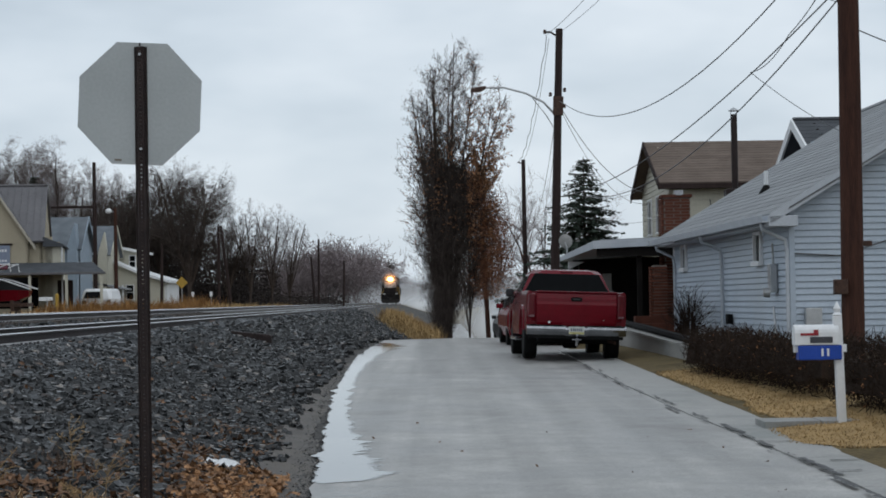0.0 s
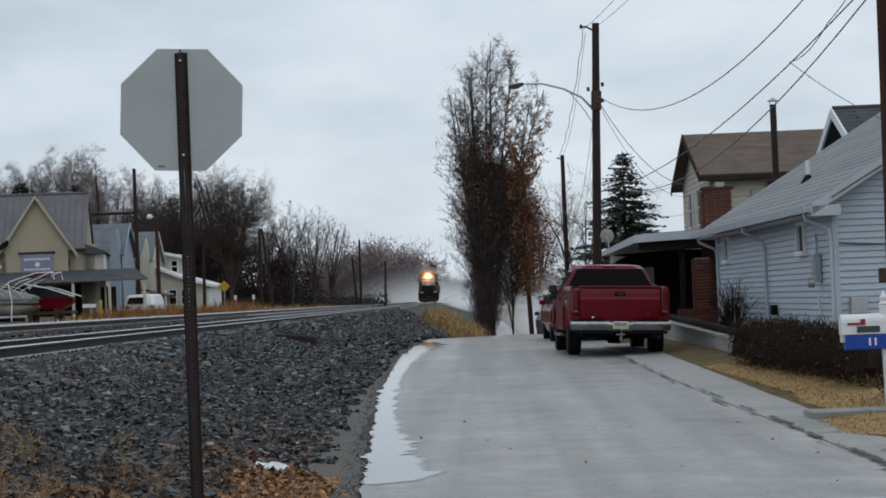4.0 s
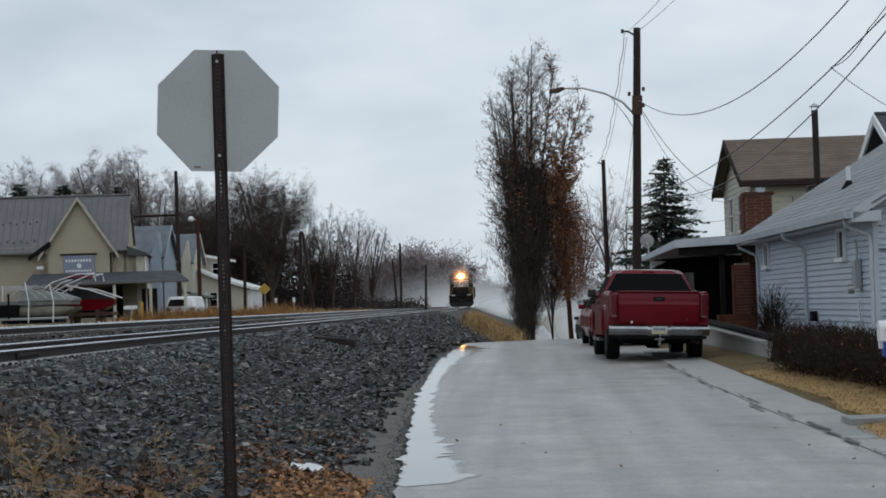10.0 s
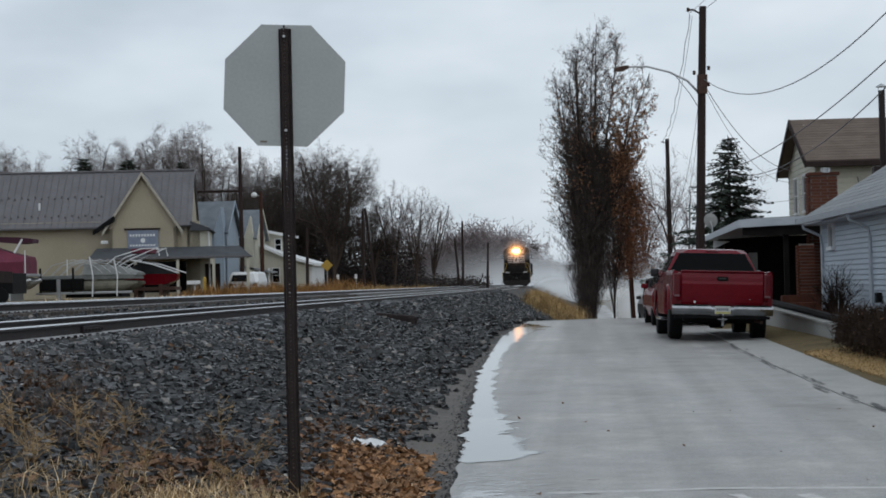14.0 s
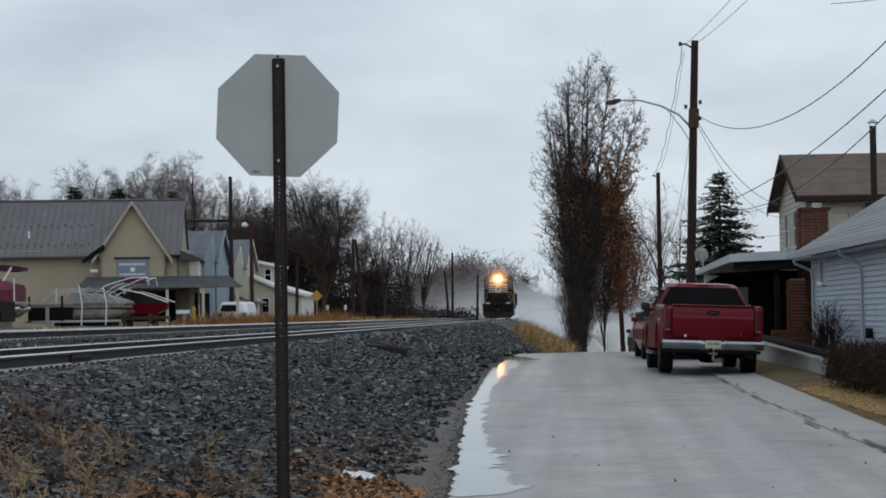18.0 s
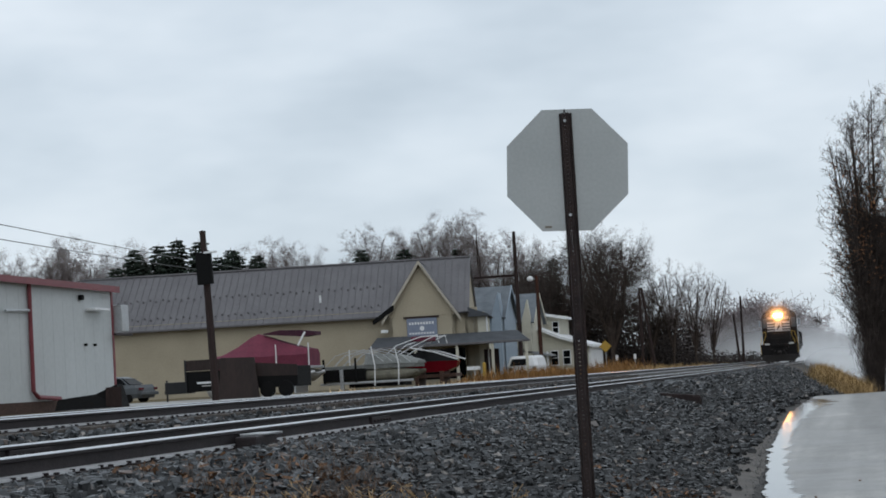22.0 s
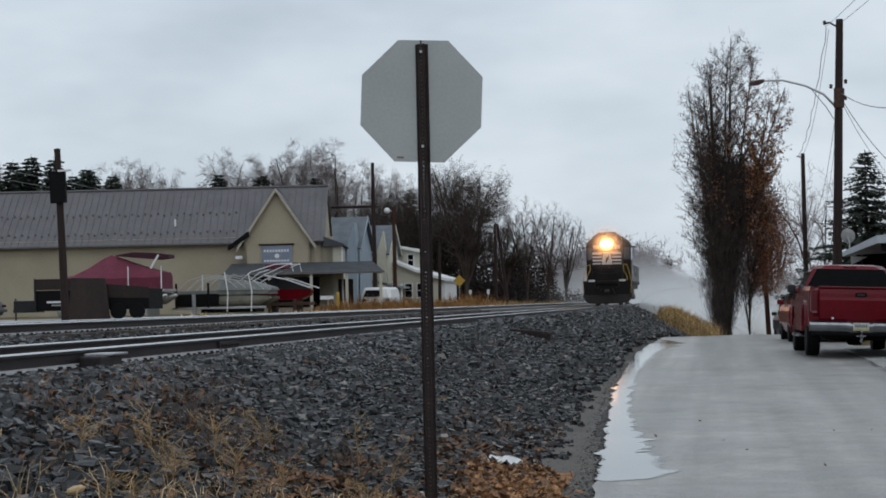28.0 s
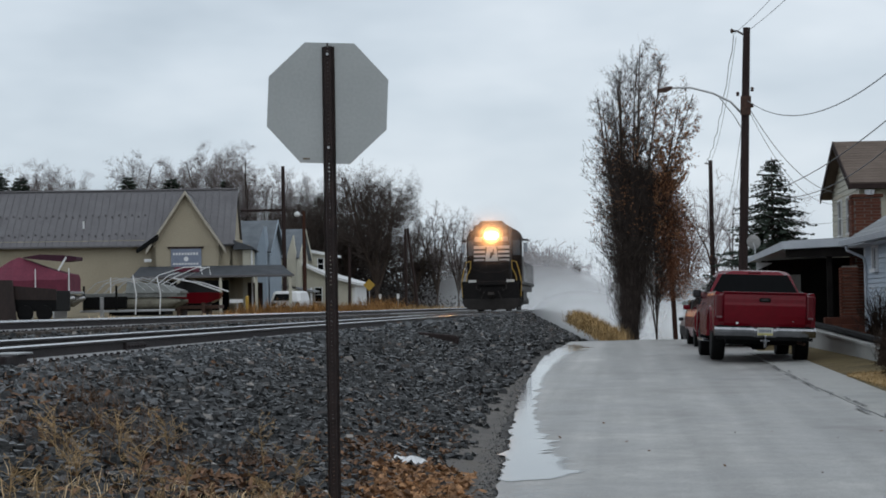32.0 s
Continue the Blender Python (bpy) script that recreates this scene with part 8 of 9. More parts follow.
for x in (2.0, 3.0):
    window(ext, pose(x, -0.02, 0.9), 0.55, 1.1)
part("porch_roof", prism([(-2.2, 2.75), (2.4, 1.75), (2.4, 1.6), (-2.2, 2.55)], "y", -3.4, 0.2), M_SHINGLE, ext, "grey shingled porch roof")
for x in (-1.6, 0.2, 2.1):
    part("porch_post", box(x, -3.2, -0.2, x + 0.14, -3.06, 2.0), M_WHITE, ext)
part("porch_wall", box(5.0, 0.3, -0.2, 5.2, 8.0, 2.2), M_WHITE, ext)


def make_metal_shed():
    s = thing("metal_shed", pose(-26.0, 67.6, 1.5, 0, 0, 90), "white metal building with red trim and downpipes", "building")
    W, D, e, top = 22.0, 12.0, 3.88, 3.9
    part("end_wall", prism([(-W, -0.6), (0, -0.6), (0, e), (-W / 2, top), (-W, e)], "y", 0, 0.15), M_SHEDWHITE, s, "white metal wall")
    part("side_wall", box(-0.15, 0.15, -0.6, 0, D, e), M_SHEDWHITE, s)
    part("side_wall", box(-W, 0.15, -0.6, -W + 0.15, D, e), M_SHEDWHITE, s)
    for k in range(23):
        part("wall_rib", box(-0.95 - k * 0.9, -0.004, 0, -0.91 - k * 0.9, 0.0, e - 0.05), M_SHEDWHITE, s)
    red = mat("red_metal_trim", (0.20, 0.035, 0.045), (0.15, 0.028, 0.035), 3, 0.4, bump=0.05)
    for x0 in (0.1, -W - 0.25):
        roof_slab("roof", s, [(x0, -0.2, e + 0.05), (x0, D, e + 0.05), (-W / 2, D, top + 0.08), (-W / 2, -0.2, top + 0.08)], 0.1, M_STEEL)
        rk = bmesh.new()
        loft([[(x0, -0.28, e - 0.14), (x0, -0.2, e - 0.14), (x0, -0.2, e + 0.08), (x0, -0.28, e + 0.08)], [(-W / 2, -0.28, top - 0.11), (-W / 2, -0.2, top - 0.11), (-W / 2, -0.2, top + 0.11), (-W / 2, -0.28, top + 0.11)]], rk)
        part("rake_trim", rk, red, s, "red roof trim")
    part("corner_trim", box(-0.12, -0.03, -0.1, 0.03, 0.12, e, 0.01), red, s, "red corner trim")
    part("downpipe", tube([(-7.5, -0.1, e + 0.05), (-7.5, -0.1, 0.35), (-7.2, -0.14, 0.16), (-5.6, -0.2, 0.08)], 0.075, 8), red, s, "red downpipe")
    part("base_trim", box(-W, -0.04, -0.4, -0.2, 0.0, 0.03), M_IRON, s)
    part("wall_unit", box(0.02, -0.35, 2.35, 0.7, 0.15, 3.3, 0.03), M_STEEL, s, "grey air unit on a bracket")
    part("unit_bracket", box(-0.75, -0.4, 2.2, 0.9, -0.3, 2.27), M_POST, s)
    part("security_light", box(-2.6, -0.4, 3.05, -1.2, -0.02, 3.14, 0.02), M_WHITE, s, "white wall lamp")
    part("camera_dome", box(-3.2, -0.15, 3.4, -2.95, -0.02, 3.58, 0.03), M_BLACK, s)
    for x in (-2.85, -2.0):
        part("tap", box(x, -0.12, 1.83, x + 0.1, -0.02, 1.92, 0.02), M_BLACK, s)
    part("wall_conduit", tube([(-9.4, -0.1, 2.9), (-8.4, -0.12, 2.93), (-7.6, -0.1, 2.95)], 0.05, 6), M_STEEL, s, "grey conduit on the wall")
    tarp = thing("covered_boat", pose(-22.3, 56.0, 1.22, 0, 0, 6), "small upturned boat under a dark grey tarpaulin", "boat")
    part("hull", loft([[(-1.0, -0.5, 0), (-1.0, 0.5, 0), (-0.95, 0.3, 0.32), (-0.95, -0.3, 0.32)], [(0.2, -0.6, 0), (0.2, 0.6, 0), (0.2, 0.35, 0.42), (0.2, -0.35, 0.42)], [(1.0, -0.5, 0), (1.0, 0.5, 0), (0.85, 0.35, 0.68), (0.85, -0.35, 0.68)]]), M_BLACK, tarp)
    part("stern", box(0.55, -0.52, 0.02, 1.02, -0.46, 0.6, 0.02), M_POLE2, tarp)


make_metal_shed()
wet = [(-60, 58), (-21, 62), (-19, 78), (-24, 96), (-62, 100)]
tagged(np_mesh("wet_yard", [(x, y, ground_z(x, y) + 0.02) for x, y in wet], [(0, 1, 2, 3)], M_CONC), "wet yard reflecting the pale sky", "yard", kind="structure")
make_car(pose(-36.6, 100.0, GZ - 0.02, 0, 0, 78), mat("grey_car_paint", (0.09, 0.10, 0.11), None, 3.0, 0.3, bump=0), "parked_car", "grey car parked behind the shed", "car")
rock = thing("yard_boulder", pose(-30.2, 92.0, GZ), "pale boulder in the yard", "boulder")
b = bmesh.new()
bmesh.ops.create_icosphere(b, subdivisions=2, radius=0.6)
for v in b.verts:
    v.co = Vector((v.co.x * 0.9, v.co.y, max(-0.1, v.co.z * 0.8 + 0.35))) * (1 + 0.2 * noise.noise(v.co * 2))
part("stone", b, M_CONC, rock)


def make_yard():
    p = make_pole("equipment_pole", pose(-24.72, 75.0, GZ, 0, -1.9, 0), 6.62, 0.16, "dark wooden pole with an equipment box", M_POLE2)
    part("box", box(-0.28, -0.32, 4.55, 0.36, -0.14, 5.8, 0.03), M_BLACK, p, "dark equipment box")
    part("box_light", box(0.1, -0.4, 5.75, 0.6, -0.2, 5.82, 0.01), M_WHITE, p)
    part("cap", lathe([(0.13, 6.6), (0.14, 6.66), (0.0, 6.7)], (0, 0, 0), "z", 10), M_POLE2, p)
    # dump trailer
    t = thing("dump_trailer", pose(-27.7, 80.0, GZ - 0.02), "black dump trailer with tall brown plywood sides", "trailer")
    ply = mat("dark_wet_plywood", (0.032, 0.019, 0.016), (0.016, 0.010, 0.009), 1.5, 0.7, bump=0.2, stretch=(1, 1, 0.3))
    part("bed", box(0, 0, 0.40, 4.9, 2.1, 1.25, 0.02), M_BLACK, t, "black steel bed")
    part("front_panel", box(0.0, -0.02, 1.27, 1.7, 0.06, 1.72, 0.01), ply, t, "brown plywood side")
    part("side_panel", loft([[(1.7, -0.02, 0.95), (1.7, 0.06, 0.95), (1.7, 0.06, 1.6), (1.7, -0.02, 1.6)], [(4.9, -0.02, 0.85), (4.9, 0.06, 0.85), (4.9, 0.06, 1.3), (4.9, -0.02, 1.3)]]), ply, t, "brown plywood side")
    part("ramp", loft([[(1.55, -0.35, 0.0), (3.35, -0.4, 0.0), (3.35, -0.32, 0.0), (1.55, -0.27, 0.0)], [(1.65, -0.12, 1.75), (3.1, -0.12, 1.70), (3.1, -0.05, 1.70), (1.65, -0.05, 1.75)]]), ply, t, "brown board leaning on the trailer")
    for x in (0.02, 1.6):
        part("stake", box(x, -0.06, 0.4, x + 0.07, -0.02, 1.75), M_BLACKPAINT, t)
    part("label_bar", box(0.55, -0.03, 0.72, 1.3, -0.01, 0.80), M_WHITE, t, "pale unreadable lettering")
    part("label_bar", box(0.75, -0.03, 0.60, 1.3, -0.01, 0.66), M_CONC, t)
    part("tongue", box(-1.2, 0.8, 0.35, 0.0, 1.3, 0.5, 0.02), M_BLACKPAINT, t)
    part("tool_box", box(-1.0, 0.3, 0.35, -0.1, 1.6, 0.85, 0.03), M_BLACKPAINT, t)
    part("jack", tube([(-1.15, 1.0, 0.0), (-1.15, 1.0, 0.95)], 0.04, 6), M_BLACKPAINT, t)
    for x in (3.6, 4.4):
        make_wheel(t, x * 1.0, -0.02, 0.33, 0.2, M_WHITE, -1).matrix_basis = pose(x, -0.02, 0.33, 0, 0, 90)
    # boat under its maroon cover
    m = thing("covered_pontoon_boat", pose(-33.1, 100.0, GZ + 0.08), "pontoon boat under a peaked maroon cover", "boat")
    rings = []
    for x, top, w in ((0.0, 2.02, 1.05), (0.5, 2.12, 0.8), (1.2, 2.5, 0.4), (1.9, 2.98, 0.15), (2.3, 3.15, 0.06), (2.9, 2.95, 0.25), (3.8, 2.6, 0.6), (4.6, 2.35, 0.9), (5.2, 2.2, 1.0)):
        sk = 1.93 + 0.03 * math.sin(x * 4)
        rings.append([(x, -0.08, 1.3), (x, 2.48, 1.3), (x, 2.5, sk), (x, 1.2 + w, top), (x, 1.2 - w, top), (x, -0.1, sk)])
    part("cover", loft(rings), M_MAROON, m, "maroon canvas cover")
    fold = mat("dark_maroon_canvas", (0.06, 0.014, 0.03), (0.035, 0.009, 0.02), 2.0, 0.8, bump=0.2)
    part("folded_top", loft([[(2.6, 0.9, 3.08), (2.6, 1.5, 3.08), (2.6, 1.5, 3.13), (2.6, 0.9, 3.13)], [(3.6, 0.5, 2.98), (3.6, 1.9, 2.98), (3.6, 1.9, 3.26), (3.6, 0.5, 3.26)], [(4.8, 0.5, 2.86), (4.8, 1.9, 2.86), (4.8, 1.9, 3.2), (4.8, 0.5, 3.2)], [(5.5, 0.6, 2.92), (5.5, 1.8, 2.92), (5.5, 1.8, 3.1), (5.5, 0.6, 3.1)]]), fold, m, "folded dark maroon canopy")
    part("strut", tube([(4.6, 0.4, 2.4), (5.0, 0.5, 3.1)], 0.06, 6), M_WHITE, m)
    for y in (0.2, 2.2):
        part("pontoon", tube([(0.2, y, 0.85), (4.9, y, 0.85), (5.5, y, 1.0)], [0.32, 0.32, 0.08], 12), M_STEEL, m, "aluminium pontoon")
    part("deck", box(0.1, -0.05, 1.18, 5.4, 2.45, 1.32, 0.02), M_STEEL, m)
    for x in (0.8, 2.6, 4.4):
        part("trailer_post", box(x, 0.0, -0.05, x + 0.08, 2.4, 0.62), M_STEEL, m)
    for x in (3.6, 5.35):
        part("white_post", tube([(x, -0.3, 0.6), (x, -0.3, 2.5)], 0.03, 6), M_WHITE, m)
    # pontoon boats with bare canopy frames
    q = thing("pontoon_boat", pose(-28.3, 104.0, GZ), "grey pontoon boat with a bare canopy frame on a trailer", "boat")
    grey = mat("weathered_grey_canvas", (0.22, 0.23, 0.22), (0.12, 0.125, 0.12), 2, 0.8, bump=0.3)
    olive = mat("mossy_grey_hull", (0.19, 0.18, 0.14), (0.10, 0.095, 0.075), 2, 0.7, bump=0.2)
    part("deck", box(0.0, 0, 1.05, 5.2, 2.3, 1.3, 0.03), grey, q)
    part("cover", loft([[(2.4, -0.05, 1.3), (2.4, 2.3, 1.3), (2.4, 1.8, 1.9), (2.4, 0.4, 1.9)], [(4.2, -0.05, 1.3), (4.2, 2.3, 1.3), (4.2, 1.8, 1.75), (4.2, 0.4, 1.75)], [(5.3, 0.0, 1.25), (5.3, 2.3, 1.25), (5.3, 1.9, 1.4), (5.3, 0.3, 1.4)]]), grey, q, "weathered grey cover")
    for y in (0.2, 2.1):
        part("pontoon", tube([(0.1, y, 0.72), (4.6, y, 0.72), (5.3, y, 0.85)], [0.30, 0.30, 0.08], 12), olive, q)
    for y in (0.05, 2.2):
        for k in range(4):
            x0, x1 = 0.2 + k * 0.5, 3.6 + k * 0.45
            part("hoop", tube([(x0, y, 1.3), (x0 + 0.6, y, 1.85), ((x0 + x1) / 2, y, 2.12), (x1 - 0.6, y, 1.8), (x1, y, 1.3)], 0.018, 6), M_STEEL, q, "thin metal canopy hoop")
    for x in (0.25, 2.0):
        part("guide_post", tube([(x, -0.35, 0.4), (x, -0.35, 1.7)], 0.06, 6), M_BLACK, q)
    part("trailer_frame", box(0.0, -0.3, 0.3, 5.1, -0.15, 0.42, 0.02), M_STEEL, q)
    part("trailer_leg", box(1.1, -0.35, -0.05, 1.3, -0.2, 1.1, 0.02), M_STEEL, q)
    part("engine_cover", box(0.2, -0.28, 0.5, 2.5, 1.9, 1.12, 0.05), M_BLACK, q, "dark tarpaulin bundle")
    part("trailer_axle", box(1.5, 0, 0.1, 4.5, 2.0, 0.3, 0.02), M_BLACK, q)
    for x, z in ((3.05, 2.25), (4.35, 2.1)):
        w = part("white_post", tube([(x, -0.5, 0.15), (x + 0.05, -0.5, 1.2), (x - 0.12, -0.5, z)], 0.034, 6), M_WHITE, q, "white guide post")
    part("white_post", tube([(1.35, 1.0, 0.5), (1.35, 1.0, 2.15)], 0.03, 6), M_WHITE, q)
    # red speedboat with a tower
    r = thing("red_speedboat", pose(-24.6, 108.0, GZ), "red speedboat under a dark cover with a white tower", "boat")
    part("hull", loft([[(0.0, 0.2, 0.72), (0.0, 2.2, 0.72), (0.0, 2.3, 1.32), (0.0, 0.1, 1.32)], [(2.2, 0.25, 0.72), (2.2, 2.15, 0.72), (2.35, 2.3, 1.3), (2.35, 0.1, 1.3)], [(2.75, 0.9, 0.95), (2.75, 1.5, 0.95), (2.85, 1.6, 1.28), (2.85, 0.8, 1.28)]]), M_RED, r, "red hull")
    part("cover", loft([[(0.0, 0.1, 1.32), (0.0, 2.3, 1.32), (0.05, 1.9, 1.55), (0.05, 0.5, 1.55)], [(0.9, 0.08, 1.32), (0.9, 2.32, 1.32), (0.9, 1.4, 2.1), (0.9, 1.0, 2.1)], [(2.7, 0.6, 1.3), (2.7, 1.8, 1.3), (2.7, 1.5, 1.42), (2.7, 0.9, 1.42)]]), M_BLACK, r, "dark canvas cover")
    for y in (0.05, 2.3):
        part("tower", tube([(-0.8, y, 1.5), (0.4, y, 2.15), (1.9, y, 2.75), (2.0, y, 2.3)], 0.03, 6), M_WHITE, r, "white tubular tower")
        part("tower", tube([(-1.4, y, 1.55), (-0.4, y, 2.3), (1.0, y, 2.7), (1.95, y, 2.72)], 0.03, 6), M_WHITE, r)
        part("tower", tube([(0.4, y, 2.1), (1.6, y, 1.85), (3.0, y, 1.35)], 0.04, 6), M_WHITE, r)
    part("tower_top", box(0.4, 0.1, 2.45, 1.4, 2.2, 2.72, 0.08), M_MAROON, r, "maroon canopy on the tower")
    part("trailer", box(0.0, 0.3, 0.4, 2.8, 2.0, 0.6, 0.02), M_IRON, r)
    for x in (0.5, 1.9):
        part("trailer_leg", box(x, 0.2, -0.05, x + 0.2, 2.1, 0.75), M_IRON, r)


make_yard()


def make_van():
    v = thing("white_van", pose(-23.55, 135.0, GZ) @ Matrix.Scale(0.9, 4), "white van parked beside the shop porch", "van")
    part("body", loft([rect_ring(0.0, 2.3, 0.0, 4.8, 0.35, 0.25), rect_ring(-0.02, 2.32, 0.0, 4.8, 0.95, 0.25), rect_ring(0.1, 2.2, 0.35, 4.7, 1.55, 0.3), rect_ring(0.25, 2.05, 0.6, 4.5, 1.72, 0.3)]), M_WHITE, v)
    part("windscreen", loft([[(0.2, -0.02, 1.0), (1.6, -0.02, 1.0), (1.6, 0.2, 1.0), (0.2, 0.2, 1.0)], [(0.35, 0.27, 1.5), (1.55, 0.27, 1.5), (1.55, 0.5, 1.5), (0.35, 0.5, 1.5)]]), M_GLASS, v, "dark windscreen")
    part("bumper", box(0.0, -0.1, 0.3, 2.3, 0.1, 0.55, 0.05), M_CONC, v)
    for x in (0.2, 2.1):
        for y in (0.9, 3.8):
            make_wheel(v, x, y, 0.33, 0.2, M_STEEL, 1)
    for x in (0.1, 1.9):
        part("headlamp", box(x, -0.03, 0.65, x + 0.3, 0.06, 0.85, 0.03), M_CHROME, v)


make_van()
pa = make_pole("telegraph_pole", pose(-24.56, 147.0, GZ), 10.95, 0.17, "tall dark wooden pole before the far houses", M_POLE2)
part("crossarm", box(-3.2, -0.06, 7.6, 0.2, 0.06, 7.75), M_POLE2, pa)
lp = make_pole("yard_light_pole", pose(-21.95, 140.0, GZ), 7.2, 0.15, "reddish wooden pole with a white yard lamp", M_POLE)
part("lamp_arm", tube([(0, 0, 6.9), (-0.35, -0.1, 7.05)], 0.03, 6), M_STEEL, lp)
part("lamp", lathe([(0.05, 0.25), (0.2, 0.15), (0.22, 0.0), (0.12, -0.1), (0.0, -0.12)], (-0.45, -0.1, 6.95), "z", 10), M_WHITE, lp, "white yard lamp")
for x, y, h, lean, label in ((-17.4, 165.0, 6.8, 0.3, "dark wooden pole beside the line"), (-15.9, 160.0, 6.7, -6.5, "leaning wooden pole beside the line"), (-20.4, 152.0, 5.0, 1.0, "thin pole at the wood's edge"), (-8.9, 205.0, 4.6, 2.0, "distant pole beside the line"), (-11.5, 200.0, 5.0, -4.0, "distant pole beside the line"), (-10.9, 196.0, 6.6, 0.5, "distant pole beside the line")):
    make_pole("line_pole", pose(x, y, GZ, 0, lean, 0), h, 0.13, label, M_POLE2, "poles beside the line")


def make_road_sign():
    s = thing("warning_sign", pose(-18.35, 148.0, GZ), "yellow diamond warning sign on a post", "road sign")
    part("post", tube([(0, 0.05, -0.1), (0, 0.05, 2.3)], 0.035, 6), M_STEEL, s)
    part("panel", prism([(-0.45, 2.0), (0, 1.55), (0.45, 2.0), (0, 2.45)], "y", -0.01, 0.01), M_YELLOW, s, "yellow diamond panel")
    for x in (0.75, 2.1):
        q = thing("marker_post", pose(-18.35 + x, 148.5, GZ), "small white marker on a post", "marker", "track markers")
        part("post", tube([(0, 0.03, -0.1), (0, 0.03, 1.2)], 0.03, 6), M_STEEL, q)
        part("plate", box(-0.1, -0.02, 0.95, 0.1, 0.01, 1.3, 0.01), M_WHITE, q)


make_road_sign()
# rough dead grass along the far side of the line
def verge(name, n, x0, x1, y0, y1, h0, h1, m, label, w=0.02):
    x, y = RNG.uniform(x0, x1, n), RNG.uniform(y0, y1, n)
    k = np.array([0.5 + 0.9 * noise.noise((a * 0.35, b * 0.22, 3)) for a, b in zip(x, y)])
    blades(name, np.stack([x, y, np.full(n, GZ - 0.05)], 1), RNG.uniform(h0, h1, n) * np.clip(k, 0.25, 1.3), w, 0.7, m, label, "grass")


M_RUSTGRASS = mat("rusty_dead_weeds", (0.30, 0.16, 0.06), (0.16, 0.08, 0.03), 1.0, 0.9, bump=0, spread=0.35, island=True)
verge("rusty_weeds", 6500, -24.5, -14.5, 118, 150, 0.5, 1.5, M_RUSTGRASS, "rusty orange dead weeds beside the line")
verge("far_grass", 7000, -19, -13, 120, 260, 0.25, 0.7, M_STRAW, "pale dead grass along the far side of the line", 0.03)
verge("near_yard_grass", 1800, -20, -14, 70, 120, 0.1, 0.35, M_STRAW2, "thin dead grass beyond the rails")



# ---- spray thrown up by the train ----
def mist_material(name, dense, through=0.25, ragged=True):
    m = bpy.data.materials.new(name)
    m.use_nodes = True
    nt = m.node_tree
    nt.nodes.clear()
    n = nt.nodes.new
    out, mix, clear, body, glow = n("ShaderNodeOutputMaterial"), n("ShaderNodeMixShader"), n("ShaderNodeBsdfTransparent"), n("ShaderNodeBsdfDiffuse"), n("ShaderNodeBsdfTranslucent")
    both = n("ShaderNodeMixShader")
    co, grad, nz, info, off = n("ShaderNodeTexCoord"), n("ShaderNodeTexGradient"), n("ShaderNodeTexNoise"), n("ShaderNodeObjectInfo"), n("ShaderNodeVectorMath")
    grad.gradient_type = "SPHERICAL"
    nz.inputs["Scale"].default_value, nz.inputs["Detail"].default_value = 1.7, 4.0
    body.inputs["Color"].default_value = glow.inputs["Color"].default_value = (0.93, 0.95, 0.97, 1)
    link(nt, co.outputs["Object"], grad.inputs["Vector"])
    off.operation = "ADD"
    comb = n("ShaderNodeCombineXYZ")
    mul = n("ShaderNodeMath")
    mul.operation = "MULTIPLY"
    mul.inputs[1].default_value = 37.0
    link(nt, info.outputs["Random"], mul.inputs[0])
    link(nt, mul.outputs[0], comb.inputs[0])
    link(nt, co.outputs["Object"], off.inputs[0])
    link(nt, comb.outputs[0], off.inputs[1])
    link(nt, off.outputs[0], nz.inputs["Vector"])
    soft, wisp, a, b = n("ShaderNodeMapRange"), n("ShaderNodeMapRange"), n("ShaderNodeMath"), n("ShaderNodeMath")
    soft.interpolation_type = "SMOOTHSTEP"
    soft.inputs[1].default_value, soft.inputs[2].default_value = 0.0, 1.0
    wisp.inputs[1].default_value, wisp.inputs[2].default_value = (0.28, 0.7) if ragged else (-2.0, -1.0)
    a.operation = b.operation = "MULTIPLY"
    b.inputs[1].default_value = dense
    link(nt, grad.outputs["Fac"], soft.inputs[0])
    link(nt, nz.outputs[0], wisp.inputs[0])
    link(nt, soft.outputs[0], a.inputs[0])
    link(nt, wisp.outputs[0], a.inputs[1])
    link(nt, a.outputs[0], b.inputs[0])
    both.inputs[0].default_value = through
    link(nt, body.outputs[0], both.inputs[1])
    link(nt, glow.outputs[0], both.inputs[2])
    link(nt, b.outputs[0], mix.inputs[0])
    link(nt, clear.outputs[0], mix.inputs[1])
    link(nt, both.outputs[0], mix.inputs[2])
    link(nt, mix.outputs[0], out.inputs["Surface"])
    return m


M_MIST = mist_material("water_spray", 0.75, 0.3)
M_MIST2 = mist_material("even_water_spray", 0.6, 0.3, False)
mist = thing("spray_cloud", pose(-6.3, 320, RAIL_Z), "pale cloud of water spray trailing the train", "spray")


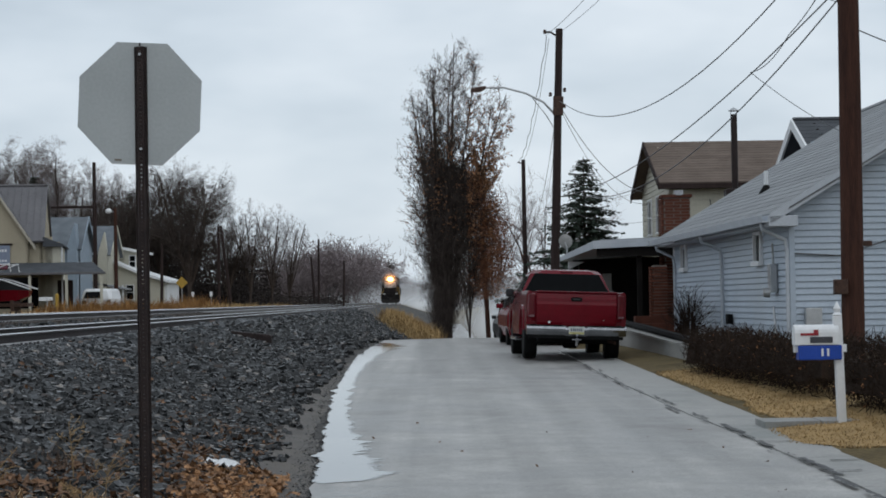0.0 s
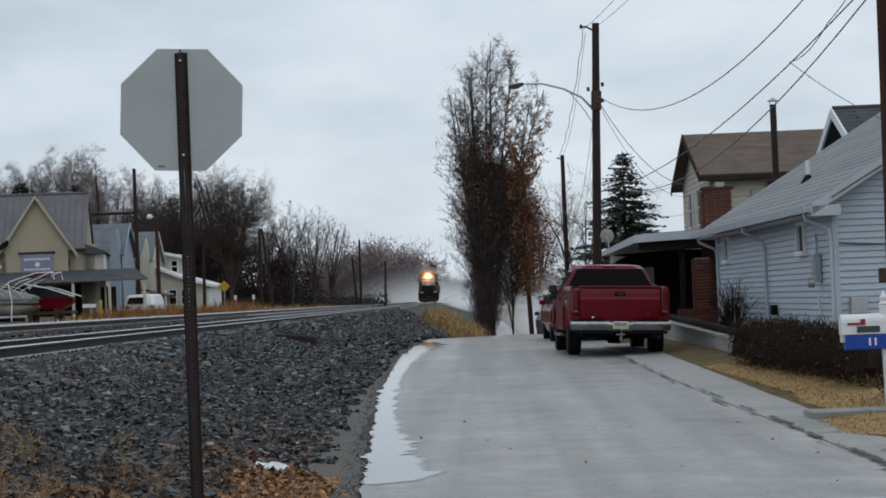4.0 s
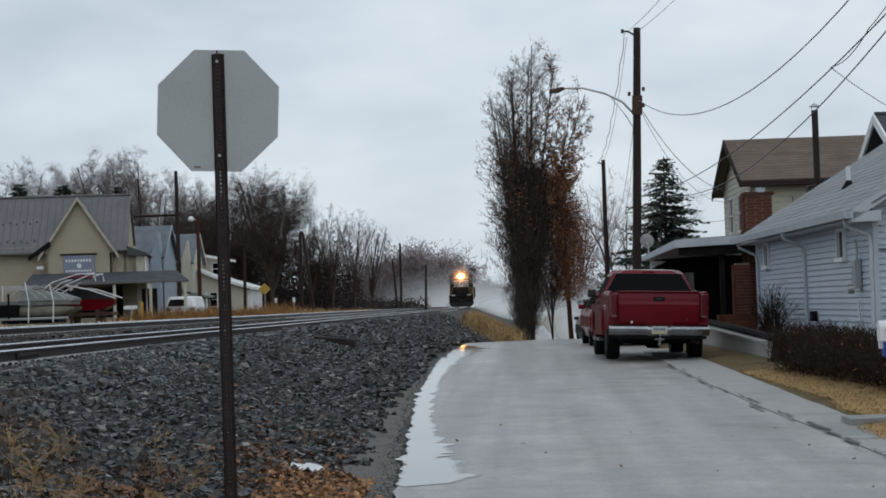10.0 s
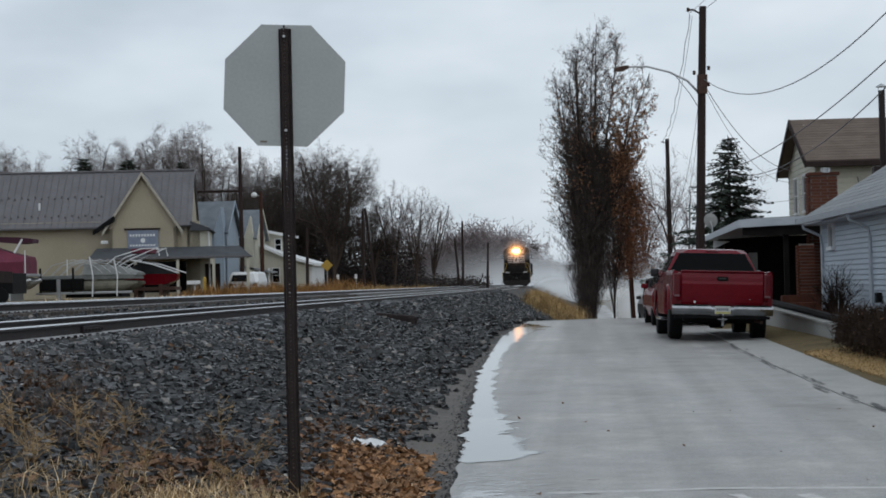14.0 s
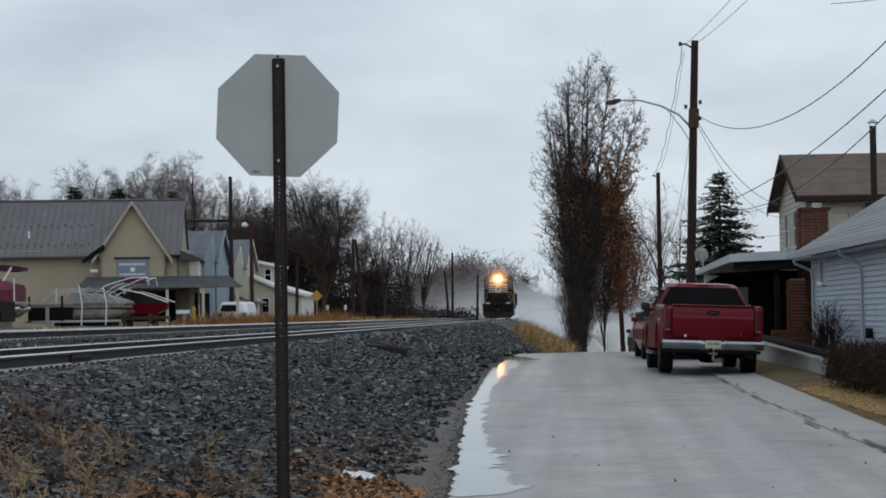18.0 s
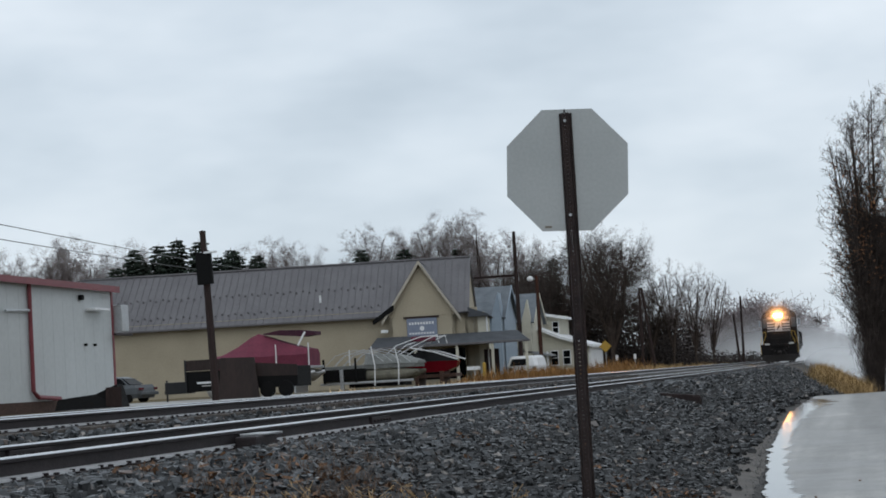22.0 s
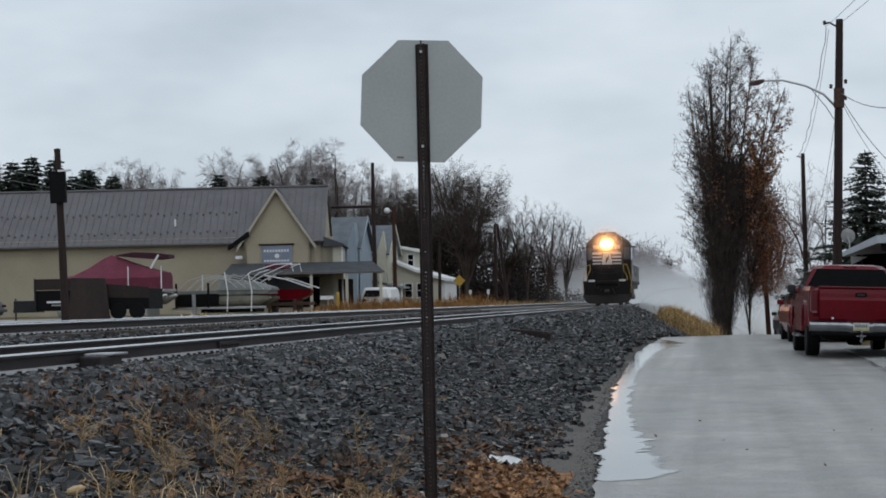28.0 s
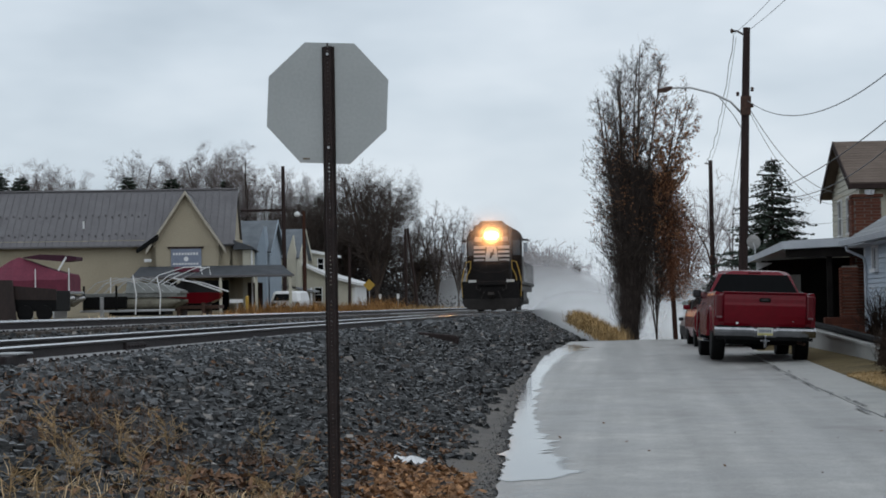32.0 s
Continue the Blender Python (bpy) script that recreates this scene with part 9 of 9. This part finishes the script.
def make_puffs():
    """Soft veils one behind the other, wider and higher with the distance from the train."""
    def disc(m, material, label):
        b = bmesh.new()
        bmesh.ops.create_circle(b, cap_ends=True, segments=32, radius=1.0)
        for v in b.verts:
            v.co = Vector((v.co.x, 0.0, v.co.y))
        o = part("puff", b, material, mist, label)
        o.matrix_basis = m
    for k, (back, x, z, w, h) in enumerate(((9, 4.2, -0.4, 4.8, 3.0), (22, 6.5, -0.8, 7.5, 4.2), (38, 7.5, -0.8, 9.0, 5.0), (58, 3.0, -0.4, 13.0, 6.4), (90, -3.0, 0.0, 19.0, 8.5))):
        disc(pose(x, back, z, -44) @ Matrix.Diagonal((w, 1, h * 1.25, 1)), M_MIST if k in (1, 2) else M_MIST2, "soft veil of spray")
    # Added discs, lit by the lenses, stand in for the headlight's glare.
    glow = mist_material("thin_mist_before_the_lamp", 0.3, 0.85, False)
    core = mist_material("bright_mist_at_the_lamp", 0.75, 0.9, False)
    for y, r, m in ((0.62, 0.55, core), (0.45, 1.1, glow), (0.2, 1.9, glow)):
        disc(pose(0, y, 3.91) @ Matrix.Diagonal((r, 1, r, 1)), m, "added disc for the lens glare of the headlight")


make_puffs()
# damp mist hanging over the road beyond its crest
M_MIST3 = mist_material("thin_road_mist", 0.68, 0.3, False)
bank = thing("road_mist", pose(6.3, 112.0, 0.0), "thin grey mist over the dip of the road", "mist")
for x, y, z, w, h in ((-2.0, -20.0, 0.2, 4.0, 2.4), (-0.6, 0.0, 0.2, 5.5, 3.4), (0.8, 18.0, 0.4, 6.5, 4.2)):
    b = bmesh.new()
    bmesh.ops.create_circle(b, cap_ends=True, segments=32, radius=1.0)
    for v in b.verts:
        v.co = Vector((v.co.x, 0.0, v.co.y))
    part("veil", b, M_MIST3, bank, "soft veil of mist").matrix_basis = pose(x, y, z, -35) @ Matrix.Diagonal((w, 1, h, 1))


def motions():
    d = ((0, 320), (6, 279), (9, 256.5), (13, 227.5), (19, 187.5), (23, 161), (28, 127.6), (30, 114.5), (32, 102))
    walk(loco, [(t, pose(-6.36, y, RAIL_Z, 0, 0, 0.2)) for t, y in d])
    walk(mist, [(t, pose(-6.3, y, RAIL_Z)) for t, y in d])


motions()
